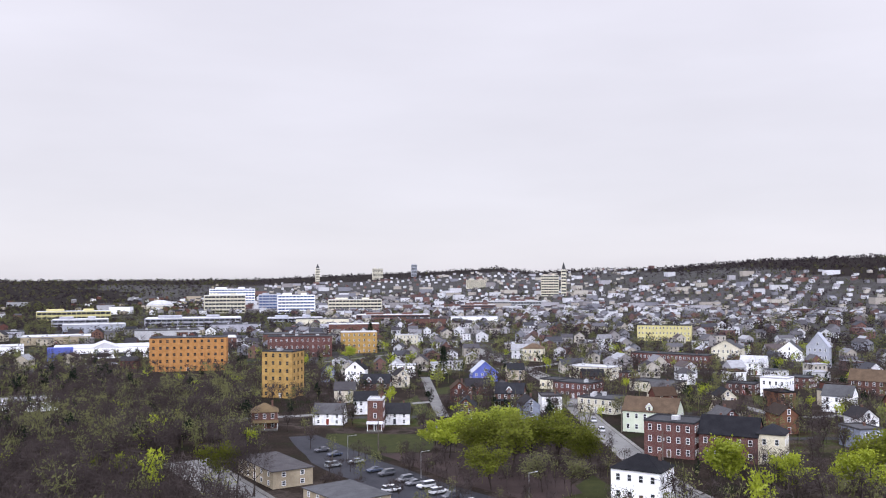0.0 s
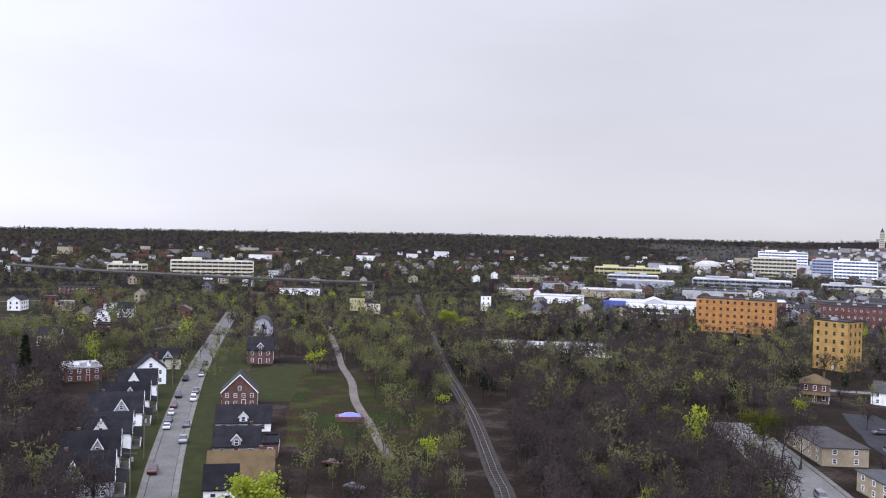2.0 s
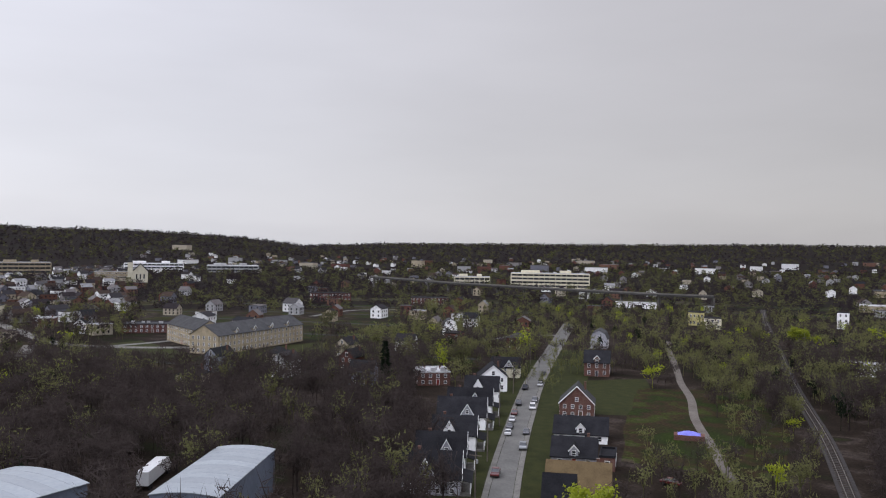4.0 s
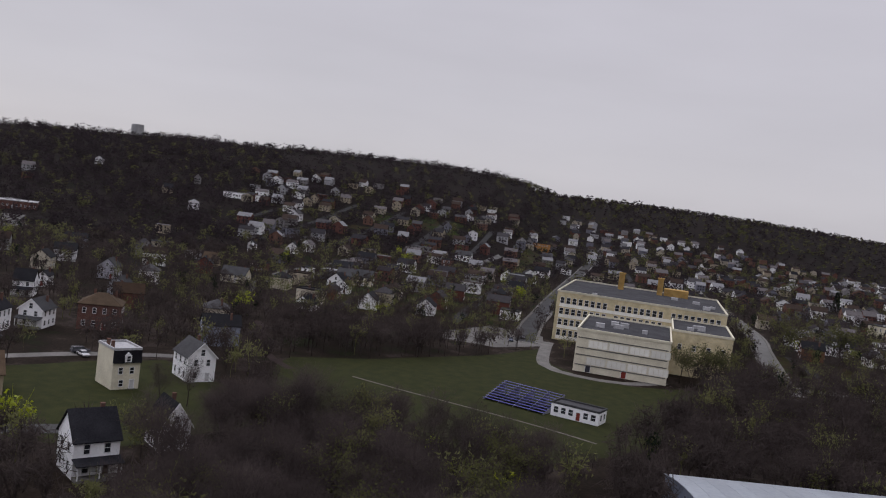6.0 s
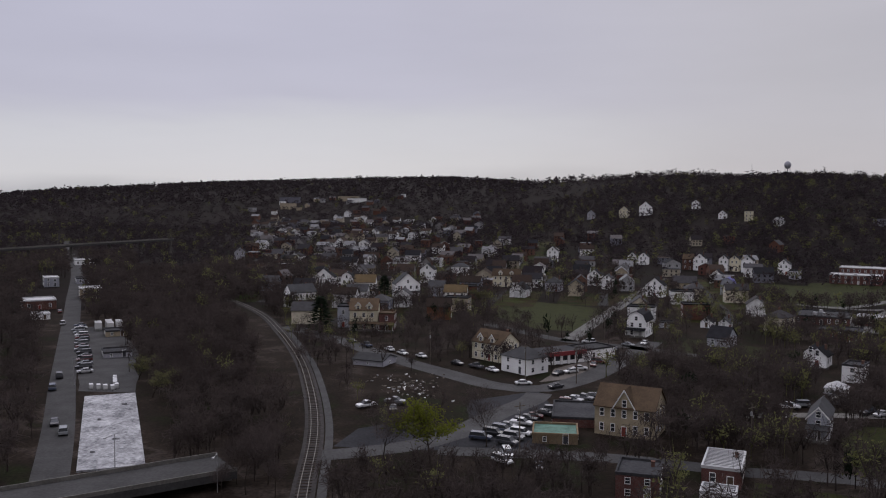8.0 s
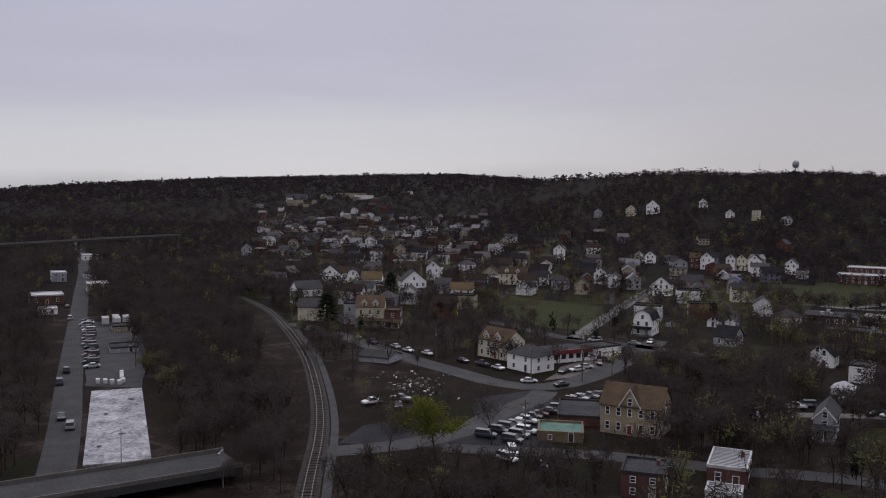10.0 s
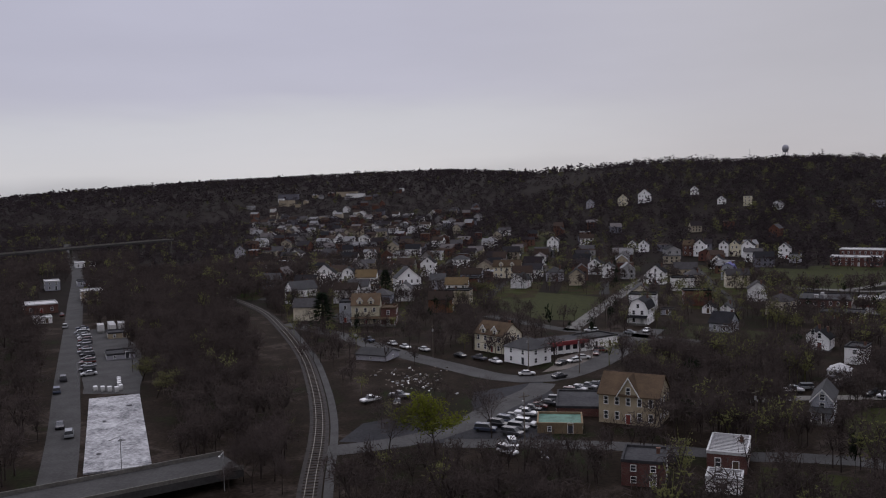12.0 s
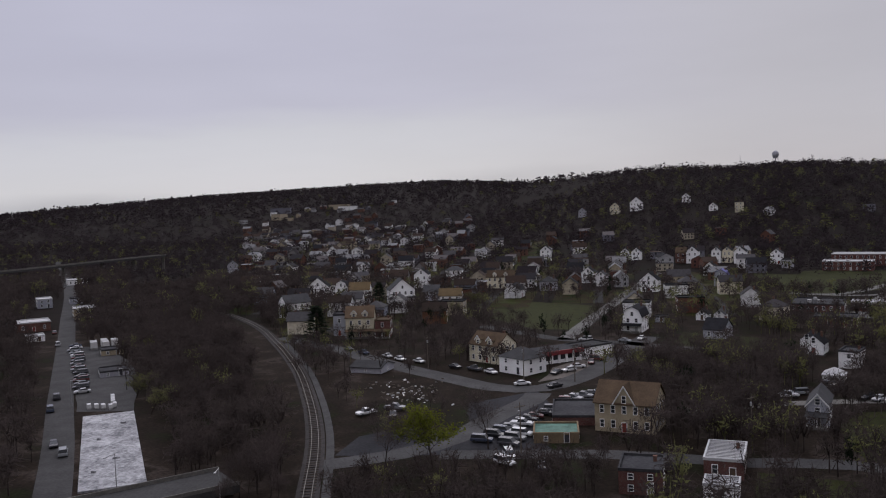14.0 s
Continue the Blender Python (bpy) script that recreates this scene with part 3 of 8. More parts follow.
def house(x, y, rz, w, d, h, style="front", wall="white", roof="shingle", rise=None, label="", name="house", category="house", chimney=1, porch=False, dormer=0,
          storeys=2, sides=("front", "left", "right"), win=(0.95, 1.5), gap=2.7, group="", door=True, frame_mat="trim", sink=0.0, units=0, over=0.35, cross=0, gable=0):
    """A building in its own frame: front towards -y. style: front or side (where the gable or the eaves face the front), hip, flat, gambrel, mansard."""
    g = new(name)
    g.matrix_basis = pose(x, y, height(x, y) - sink, 0, 0, rz)
    tagged(g, label, category, group)
    claim(x, y, 0.5 * math.hypot(w, d) * 0.9)
    fx, fy, r_eye = math.sin(radians(rz)), -math.cos(radians(rz)), math.hypot(x, y)
    for k in ((6.0, 12.0) if r_eye < 330 else (5.0,)):
        claim(x + fx * (d / 2 + k), y + fy * (d / 2 + k), 3.5 + 0.2 * w)
    rise = rise if rise is not None else {"front": 0.42 * w, "side": 0.38 * d, "hip": 0.3 * min(w, d), "gambrel": 0.55 * w, "mansard": 2.6, "flat": 0.0}[style]
    bm = bmesh.new()
    if style == "front":
        prism(bm, [(-w / 2, -1.5), (w / 2, -1.5), (w / 2, h), (0, h + rise), (-w / 2, h)], -d / 2, d / 2)
    elif style == "side":
        prism(bm, [(-d / 2, -1.5), (d / 2, -1.5), (d / 2, h), (0, h + rise), (-d / 2, h)], -w / 2, w / 2, "x")
    elif style == "gambrel":
        prism(bm, [(-w / 2, -1.5), (w / 2, -1.5), (w / 2, h), (w * 0.36, h + rise * 0.65), (0, h + rise), (-w * 0.36, h + rise * 0.65), (-w / 2, h)], -d / 2, d / 2)
    else:
        box(bm, -w / 2, w / 2, -d / 2, d / 2, -1.5, h)
    part("wall", mesh_of("wall", bm, wall), g)
    bm = bmesh.new()
    t, o = 0.2, over
    if style in ("front", "side"):
        a, L = (w, d) if style == "front" else (d, w)
        s = rise / (a / 2)
        e, ze = a / 2 + o, h - s * o
        for sg in (-1, 1):
            prism(bm, [(sg * e, ze + 0.01), (sg * e, ze + t), (0, h + rise + t), (0, h + rise + 0.01)], -L / 2 - o, L / 2 + o, "y" if style == "front" else "x")
    elif style == "gambrel":
        pts = [(w / 2 + o, h - 0.2), (w * 0.36, h + rise * 0.65), (0, h + rise)]
        for sg in (-1, 1):
            for (u0, z0), (u1, z1) in zip(pts, pts[1:]):
                prism(bm, [(sg * u0, z0 + 0.01), (sg * u0, z0 + t), (sg * u1, z1 + t), (sg * u1, z1 + 0.01)], -d / 2 - o, d / 2 + o)
    elif style == "hip":
        k = min(w, d)
        hull_roof(bm, w + 2 * o, d + 2 * o, h + 0.05, rise, max(0.3, w - k * 0.96), max(0.3, d - k * 0.96))
    elif style == "mansard":
        hull_roof(bm, w + 0.5, d + 0.5, h + 0.01, rise, w - 1.0, d - 1.0)
    else:
        for x0, x1, y0, y1 in ((-w / 2 - 0.1, w / 2 + 0.1, -d / 2 - 0.1, -d / 2 + 0.25), (-w / 2 - 0.1, w / 2 + 0.1, d / 2 - 0.25, d / 2 + 0.1),
                               (-w / 2 - 0.1, -w / 2 + 0.25, -d / 2 + 0.25, d / 2 - 0.25), (w / 2 - 0.25, w / 2 + 0.1, -d / 2 + 0.25, d / 2 - 0.25)):
            box(bm, x0, x1, y0, y1, h + 0.003, h + 0.55, 1 if roof == "greenroof" else 0)
        box(bm, -w / 2 + 0.25, w / 2 - 0.25, -d / 2 + 0.25, d / 2 - 0.25, h + 0.003, h + 0.12)
    part("roof", mesh_of("roof", bm, roof, wall), g)
    rnd = random.Random(int(abs(x * 13 + y * 7)))
    if units:
        for i in range(units):
            bm = bmesh.new()
            a, b = rnd.uniform(1.2, 2.4), rnd.uniform(1.0, 2.0)
            box(bm, -a / 2, a / 2, -b / 2, b / 2, 0, rnd.uniform(0.8, 1.5))
            part("roof_unit", mesh_of("roof_unit", bm, rnd.choice(["whiteroof", "steel"])), g, "", pose(rnd.uniform(-0.38, 0.38) * w, rnd.uniform(-0.35, 0.35) * d, h + 0.12))
    if chimney:
        for i in range(chimney):
            bm = bmesh.new()
            box(bm, -0.32, 0.32, -0.32, 0.32, 0, 1.3 + rise * 0.55)
            box(bm, -0.38, 0.38, -0.38, 0.38, 1.3 + rise * 0.55, 1.42 + rise * 0.55)
            cx, cy = (w * 0.22, d * 0.25) if style in ("front", "gambrel") else (w * (0.3 - 0.5 * i), d * 0.18)
            part("chimney", mesh_of("chimney", bm, "chimney"), g, "", pose(cx, cy, h + rise * 0.3 - 0.3))
    sh = h / storeys
    ww, wh = min(win[0], 0.2 + 0.3 * sh), min(win[1], 0.5 * sh)
    me = window_mesh(round(ww, 1), round(wh, 1), True, frame_mat)
    for side in sides:
        span = w if side in ("front", "back") else d
        n = max(1, int((span - 0.6) / gap))
        for s in range(storeys):
            for i in range(n):
                u = (i - (n - 1) / 2) * (span - 0.8) / n
                if side == "front" and s == 0 and door and i == n // 2:
                    part("door", door_mesh(), g, "", side_pose(side, w, d, u, 0.15))
                    continue
                part("window", me, g, "", side_pose(side, w, d, u, s * sh + 0.32 * sh))
    if style in ("front", "gambrel"):
        part("window", me, g, "", side_pose("front", w, d, 0, h + 0.12 * rise))
    if style == "mansard":
        bm = bmesh.new()
        box(bm, -w / 2 + 0.45, w / 2 - 0.45, -d / 2 + 0.45, d / 2 - 0.45, h + rise + 0.015, h + rise + 0.22)
        part("roof_cap", mesh_of("roof_cap", bm, "whiteroof"), g, "white flat roof cap")
        for i in range(max(1, int(w / 4))):
            u = (i - (max(1, int(w / 4)) - 1) / 2) * 3.2
            bm = bmesh.new()
            prism(bm, [(-0.8, 0), (0.8, 0), (0.8, 1.6), (0, 2.2), (-0.8, 1.6)], -0.1, 1.6)
            dm = part("dormer", mesh_of("dormer", bm, wall), g, "", pose(u, -d / 2 + 0.05, h + 0.3))
            part("window", window_mesh(0.8, 1.2, True, frame_mat), dm, "", pose(0, -0.1, 0.25))
    if dormer:
        for i in range(dormer):
            u = (i - (dormer - 1) / 2) * w / dormer * 0.8
            bm = bmesh.new()
            prism(bm, [(-1.0, 0), (1.0, 0), (1.0, 1.5), (0, 2.6), (-1.0, 1.5)], 0, d * 0.34)
            dm = part("dormer", mesh_of("dormer", bm, wall), g, "", pose(u, -d / 2 + 0.25, h + 0.15))
            bm = bmesh.new()
            for sg in (-1, 1):
                prism(bm, [(sg * 1.3, 1.18), (sg * 1.3, 1.34), (0, 2.76), (0, 2.61)], -0.3, d * 0.34)
            part("dormer_roof", mesh_of("dormer_roof", bm, roof), dm)
            bm = bmesh.new()
            for sg in (-1, 1):
                prism(bm, [(sg * 1.3, 1.0), (sg * 1.3, 1.4), (0, 2.84), (0, 2.44)], -0.36, -0.302)
            part("bargeboard", mesh_of("bargeboard", bm, "trim"), dm, "white bargeboard")
            part("window", window_mesh(0.8, 1.1, True, frame_mat), dm, "", pose(0, 0, 0.2))
    if style == "front" and r_eye < 300:
        bm = bmesh.new()
        k = rise / (w / 2)
        for sg in (-1, 1):
            prism(bm, [(sg * (w / 2 + o), h - k * o - 0.12), (sg * (w / 2 + o), h - k * o + 0.26), (0, h + rise + 0.26), (0, h + rise - 0.12)], -d / 2 - o - 0.07, -d / 2 - o - 0.003)
        part("bargeboard", mesh_of("bargeboard", bm, "trim"), g, "white gable bargeboard")
    if gable:
        # a steep gable that rises flush from the front wall
        gw, gh = 0.17 * w, rise * 0.98
        bm = bmesh.new()
        prism(bm, [(-gw, 0.0), (gw, 0.0), (0, gh)], -d / 2 - 0.03, -0.1)
        gb = part("gable", mesh_of("gable", bm, wall), g, "", pose(0, 0, h))
        bm = bmesh.new()
        for sg in (-1, 1):
            prism(bm, [(sg * (gw + 0.3), -0.45), (sg * (gw + 0.3), -0.2), (0, gh + 0.24), (0, gh)], -d / 2 - 0.3, -0.1)
        part("gable_roof", mesh_of("gable_roof", bm, roof), gb)
        bm = bmesh.new()
        for sg in (-1, 1):
            prism(bm, [(sg * (gw + 0.34), -0.62), (sg * (gw + 0.34), -0.2), (0, gh + 0.32), (0, gh - 0.12)], -d / 2 - 0.38, -d / 2 - 0.303)
        part("bargeboard", mesh_of("bargeboard", bm, "trim"), gb, "white bargeboard")
        part("window", window_mesh(0.8, 1.5, True, frame_mat), gb, "", pose(0, -d / 2 - 0.03, 0.15))
    if cross:
        # a cross gable on the flank
        gw, gh = 0.14 * d * cross, rise * 0.66 * cross
        bm = bmesh.new()
        prism(bm, [(-gw, -0.2), (gw, -0.2), (0, gh)], -w / 2 - 0.25, 0, "x")
        cg = part("cross_gable", mesh_of("cross_gable", bm, wall if cross > 1 else "grey"), g, "", pose(0, d * (0.1 if cross > 1 else -0.12), h + (0.0 if cross > 1 else 0.12 * rise)))
        bm = bmesh.new()
        for sg in (-1, 1):
            prism(bm, [(sg * (gw + 0.3), -0.5), (sg * (gw + 0.3), -0.28), (0, gh + 0.2), (0, gh)], -w / 2 - 0.5, 0, "x")
        part("gable_roof", mesh_of("gable_roof", bm, roof), cg)
        bm = bmesh.new()
        for sg in (-1, 1):
            prism(bm, [(sg * (gw + 0.3), -0.6), (sg * (gw + 0.3), -0.22), (0, gh + 0.28), (0, gh - 0.1)], -w / 2 - 0.57, -w / 2 - 0.503, "x")
        part("bargeboard", mesh_of("bargeboard", bm, "trim"), cg, "white bargeboard")
        part("window", window_mesh(0.7, 1.0, True, frame_mat), cg, "", pose(-w / 2 - 0.25, 0, 0.2, 0, 0, -90))
    if porch:
        bm = bmesh.new()
        box(bm, -w / 2, w / 2, -d / 2 - 2.2, -d / 2 - 0.02, 0.0, 0.5, 1)
        prism(bm, [(-d / 2 - 2.5, 2.75), (-d / 2 - 2.5, 2.9), (-d / 2 - 0.02, 3.5), (-d / 2 - 0.02, 3.35)], -w / 2 - 0.2, w / 2 + 0.2, "x", 0)
        pr = part("porch", mesh_of("porch", bm, roof, "concrete"), g)
        for i in range(3):
            bm = bmesh.new()
            box(bm, -0.09, 0.09, -0.09, 0.09, 0.5, 2.78)
            part("post", mesh_of("post", bm, "trim"), pr, "", pose((i - 1) * (w / 2 - 0.2), -d / 2 - 2.1, 0))
    return g


def ribbon(name, pts, width, mat, z=0.05, thick=0.0, label="", category="road", kind="structure", reserve=True, mats2=None):
    """A strip that follows a line over the ground."""
    P = [Vector(p) for p in pts]
    fine = [P[0]]
    for i in range(len(P) - 1):
        a, b, c, d = P[max(0, i - 1)], P[i], P[i + 1], P[min(len(P) - 1, i + 2)]
        n = max(2, int((c - b).length / 6))
        for k in range(1, n + 1):
            t = k / n
            fine.append(0.5 * ((2 * b) + (c - a) * t + (2 * a - 5 * b + 4 * c - d) * t * t + (3 * b - 3 * c + d - a) * t ** 3))
    bm = bmesh.new()
    rows = []
    for i, p in enumerate(fine):
        t = (fine[min(i + 1, len(fine) - 1)] - fine[max(i - 1, 0)]).normalized()
        nrm = Vector((-t.y, t.x))
        row = []
        for s in (-1, 1):
            q = p + nrm * (s * width / 2)
            row.append((q.x, q.y, height(q.x, q.y) + z))
        rows.append(row)
    for (a, b), (c, d) in zip(rows, rows[1:]):
        if thick:
            lo = [bm.verts.new((q[0], q[1], q[2] - thick)) for q in (a, b, d, c)]
            hi = [bm.verts.new(q) for q in (a, b, d, c)]
            bm.faces.new(hi[::-1])
            for i in (0, 1, 2, 3):
                j = (i + 1) % 4
                bm.faces.new((lo[i], lo[j], hi[j], hi[i]))
        else:
            bm.faces.new([bm.verts.new(q) for q in (b, a, c, d)])
    bmesh.ops.remove_doubles(bm, verts=bm.verts, dist=0.002)
    bmesh.ops.recalc_face_normals(bm, faces=bm.faces)
    if reserve:
        add_road([(p.x, p.y) for p in fine], width / 2)
    ob = new(name, mesh_of(name, bm, mat))
    return tagged(ob, label, category, "", kind)


LAYER = [0]


def patch(name, pts, mat, z=0.03, label="", category="lawn", reserve=None):
    """A flat piece of ground cover with an uneven edge."""
    bm = bmesh.new()
    LAYER[0] += 1
    z = 0.006 + 0.001 * LAYER[0] if z < 0.05 else z
    rnd = random.Random(len(name) + len(pts))
    ring = []
    for (x0, y0), (x1, y1) in zip(pts, pts[1:] + pts[:1]):
        n = max(1, int(math.hypot(x1 - x0, y1 - y0) / 9))
        for k in range(n):
            t = k / n
            j = 0.7 if k else 0
            ring.append((x0 + (x1 - x0) * t + rnd.uniform(-j, j), y0 + (y1 - y0) * t + rnd.uniform(-j, j)))
    f = bm.faces.new([bm.verts.new((x, y, height(x, y) + z)) for x, y in ring])
    if f.calc_area() and (f.normal_update() or f.normal.z < 0):
        f.normal_flip()
    bmesh.ops.triangulate(bm, faces=bm.faces)
    ob = new(name, mesh_of(name, bm, mat))
    if reserve:
        cx, cy = sum(p[0] for p in pts) / len(pts), sum(p[1] for p in pts) / len(pts)
        claim(cx, cy, reserve)
    return tagged(ob, label, category, "", "structure")


def inside(x, y, pts):
    c = False
    for (x0, y0), (x1, y1) in zip(pts, pts[1:] + pts[:1]):
        if (y0 > y) != (y1 > y) and x < (x1 - x0) * (y - y0) / (y1 - y0 + 1e-12) + x0:
            c = not c
    return c


# ---- ground ----
def ground():
    bm = bmesh.new()
    A = 300
    rs = [14 * 1.08 ** i for i in range(54)] + [900 * 1.028 ** i for i in range(60)]
    rs = [r for r in rs if r < 4700] + [4750]
    prev = [bm.verts.new((0, 0, 0))]
    for r in rs:
        cur = [bm.verts.new((r * math.sin(a), r * math.cos(a), height(r * math.sin(a), r * math.cos(a)))) for a in (2 * math.pi * i / A for i in range(A))]
        for i in range(A):
            if len(prev) == 1:
                bm.faces.new((prev[0], cur[(i + 1) % A], cur[i]))
            else:
                bm.faces.new((prev[i], prev[(i + 1) % A], cur[(i + 1) % A], cur[i]))
        prev = cur
    for f in bm.faces:
        f.smooth = True
        c = f.calc_center_median()
        az = math.degrees(math.atan2(c.x, c.y))
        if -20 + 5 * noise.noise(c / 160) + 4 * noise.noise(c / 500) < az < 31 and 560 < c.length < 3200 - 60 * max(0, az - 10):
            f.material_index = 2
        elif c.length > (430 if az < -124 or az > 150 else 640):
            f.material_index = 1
    bmesh.ops.recalc_face_normals(bm, faces=bm.faces)
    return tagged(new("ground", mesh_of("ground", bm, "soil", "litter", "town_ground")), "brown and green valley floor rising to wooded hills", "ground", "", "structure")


ground()


def polar(az, r):
    return r * math.sin(radians(az)), r * math.cos(radians(az))


# ---- roads, tracks, lawns ----
def road(name, pts, width, label, walks=True, mat="asphalt"):
    ribbon(name, pts, width, mat, 0.05, 0, label, "road")
    if walks:
        P = [Vector(p) for p in pts]
        for s in (-1, 1):
            off = []
            for i, p in enumerate(P):
                t = (P[min(i + 1, len(P) - 1)] - P[max(i - 1, 0)]).normalized()
                off.append(tuple(p + Vector((-t.y, t.x)) * s * (width / 2 + 0.75)))
            ribbon("pavement", off, 1.3, "concrete", 0.16, 0.16, "pale concrete pavement with kerb along the street", "pavement")


road("main_street", [(96, 160), (84, 178), (68, 193), (59.5, 210), (57, 228), (56.2, 271), (54.9, 328), (55.5, 440), (50, 500), (39, 560), (28, 625), (20, 760), (26, 1121), (34, 1413)], 7, "grey asphalt main street running to the far town", True, "paleroad")
road("apartment_road", [(-75, 255), (-47.5, 209.5), (-33, 184.7), (-20.5, 165.8), (-10.6, 152), (-4.2, 144.6), (12, 122)], 11, "broad grey road beside low tan apartments", True, "paleroad")
road("house_street", [(-112, 82), (-136, 102.8), (-162.7, 125.7), (-202, 160.7), (-256.5, 210.8), (-334.4, 287.1), (-420, 372)], 4.9, "straight residential street lined with parked cars", True, "paleroad")
road("hill_street", [(4, -345), (-3.5, -329.3), (-14.2, -309.9), (-30, -272.4), (-43.5, -246.2), (-53, -229.5), (-65.2, -224.3), (-82.6, -237.2), (-102.3, -261.8), (-125, -292)], 8, "grey street curving past the garage", False)
road("cross_street", [(-75.1, -341.5), (-85.2, -318.1), (-95.5, -297.1), (-110.5, -284.6), (-129.3, -263.3), (-160, -240)], 6, "street below a green lawn", False)
road("hill_avenue", [(-95, -297), (-125.8, -349.3), (-182.5, -443.2), (-230, -520)], 6, "pale avenue climbing the hill", False, "paleroad")
road("mill_road", [(-62.5, -219), (-58, -211), (-46, -198.5), (-33, -183), (-20, -175), (-4, -172)], 7, "grey road running down past a crowded car lot", False)
road("lower_street", [(-28, -172), (-50.6, -165.6), (-61.1, -162), (-71, -156.9), (-83.8, -149.4), (-99.7, -143.2), (-130, -118)], 6, "narrow street at the foot of the hill", False)
road("back_lane", [(-90, -190), (-118, -188), (-150, -180), (-176, -168), (-196, -150)], 4.5, "pale lane behind hillside houses", False, "concrete")
road("valley_road", [(238, -960), (147.9, -618.5), (104.4, -429.7), (81.5, -328.5), (63.9, -250), (52.7, -202), (44.3, -162.5), (36.3, -120)], 6.8, "wide grey valley road with parked vehicles", False, "asphalt")
road("school_road", [(-330, -100), (-376, -112), (-427, -122.7), (-558.4, -150.1), (-926.5, -220.3), (-1220, -268)], 8, "straight street beside the school")
road("east_lane", [(-760, 42), (-656, 52), (-560, 62), (-467, 71), (-440, 80), (-420, 100), (-405, 130)], 7, "pale road between flats and bare trees", False, "concrete")
road("north_lane", [(-338, -3), (-345, 20), (-346, 34), (-369, 44), (-400, 51), (-450, 62)], 6, "pale lane curving below a bare wood", False, "concrete")
road("gym_street", [(-322, 0), (-338, -3.5), (-431, -15.5), (-481, -20.6), (-527, -29.4), (-648, -57), (-702, -71.6), (-900, -110)], 7, "grey street of houses beside the school", True, "paleroad")
for lane in ([(-80, 563), (-55, 592), (-34, 623), (-6, 652)], [(-82, 331), (-66, 336), (-50, 342), (-34, 358), (-20, 368), (-5, 377)], [(-10, 475), (-6, 417), (-3, 371), (0, 335)],
             [(115, 564), (133, 519), (151, 492), (169, 469), (197, 480)], [(123, 418), (124, 353), (136, 331), (156, 337)], [(32, 514), (60, 528), (82, 565)],
             [(-237, -386), (-259, -372), (-322, -410), (-414, -470)], [(-228, -320), (-287, -374)], [(-243, -376), (-262, -361), (-285, -369), (-337, -409)], [(-355, -249), (-393, -250), (-462, -267)],
             [(-316, -226), (-403, -267), (-476, -287), (-554, -297)], [(-637, -241), (-746, -257), (-897, -285)], [(-426, 84), (-437, 121), (-464, 183)], [(-536, 246), (-570, 295), (-555, 331)], [(-368, 262), (-380, 301), (-370, 326)]):
    ribbon("lane", lane, 5.0, "paleroad", 0.08 + 0.004 * len(ROADS) % 0.07, 0, "pale narrow lane between houses and yards", "road")
ribbon("dirt_path", [(-326, 360), (-300, 331), (-289.6, 320.6), (-252, 283), (-224.8, 255.1), (-199, 231), (-175.8, 206), (-152, 184), (-124, 158)], 2.7, "dirt", 0.09, 0, "pale dirt track between grass and scrub", "path")
ribbon("school_path", [(-340, -93), (-318, -88), (-288, -79), (-279.5, -66), (-283, -50), (-298, -40)], 4.5, "concrete", 0.06, 0, "pale concrete path curving round the gymnasium", "path")
ribbon("track_edge", [(-212, -112), (-209.2, -95.3), (-207.1, -76.8), (-203.6, -53.7), (-200, -40)], 0.7, "dirt", 0.07, 0.07, "white concrete edge of the running track", "kerb", reserve=False)
ribbon("wood_path", [(-262, -180), (-251.7, -170.5), (-217.5, -144.7), (-205, -128)], 2.6, "scrub", 0.05, 0, "worn pale path leading out of the wood", "path")

RAIL = [(-460, 620), (-374.3, 508.4), (-256.9, 360.3), (-193.9, 281), (-139, 215.1), (-99, 163.7), (-86.7, 148.3), (-50, 95), (-14, 20), (0, -60), (1, -115), (-0.6, -149.4), (-2.9, -180.2), (-3.6, -203.1), (-3, -233.6), (-0.5, -275.2), (6.4, -329.3), (17.5, -389.1), (40, -450), (80, -520)]
ribbon("rail_bed", RAIL, 4.3, "ballast", 0.12, 0.12, "grey stone ballast bed of a curving railway", "railway")


def rails():
    P = [Vector(p) for p in RAIL]
    for s in (-1, 1):
        off = []
        for i, p in enumerate(P):
            t = (P[min(i + 1, len(P) - 1)] - P[max(i - 1, 0)]).normalized()
            off.append(tuple(p + Vector((-t.y, t.x)) * s * 0.75))
        ribbon("rail", off, 0.14, "rust", 0.42, 0.18, "worn steel rail", "rail", reserve=False)
    fine, bm = ROADS_OF_RAIL, bmesh.new()
    for (x0, y0), (x1, y1) in zip(fine, fine[1:]):
        L = math.hypot(x1 - x0, y1 - y0)
        n = max(1, int(L / 1.5))
        a = math.atan2(y1 - y0, x1 - x0)
        for k in range(n):
            x, y = x0 + (x1 - x0) * (k + 0.5) / n, y0 + (y1 - y0) * (k + 0.5) / n
            if math.hypot(x, y) > 330:
                continue
            c, s = math.cos(a), math.sin(a)
            z = height(x, y)
            v = [bm.verts.new((x + c * u - s * w, y + s * u + c * w, z + h)) for h in (0.1, 0.24) for u, w in ((-0.15, -1.35), (0.15, -1.35), (0.15, 1.35), (-0.15, 1.35))]
            for f in ((4, 5, 6, 7), (0, 1, 5, 4), (1, 2, 6, 5), (2, 3, 7, 6), (3, 0, 4, 7)):
                bm.faces.new([v[i] for i in f])
    tagged(new("railway_sleepers", mesh_of("railway_sleepers", bm, "tie")), "dark timber sleepers across the railway ballast", "sleepers", "", "stuff")


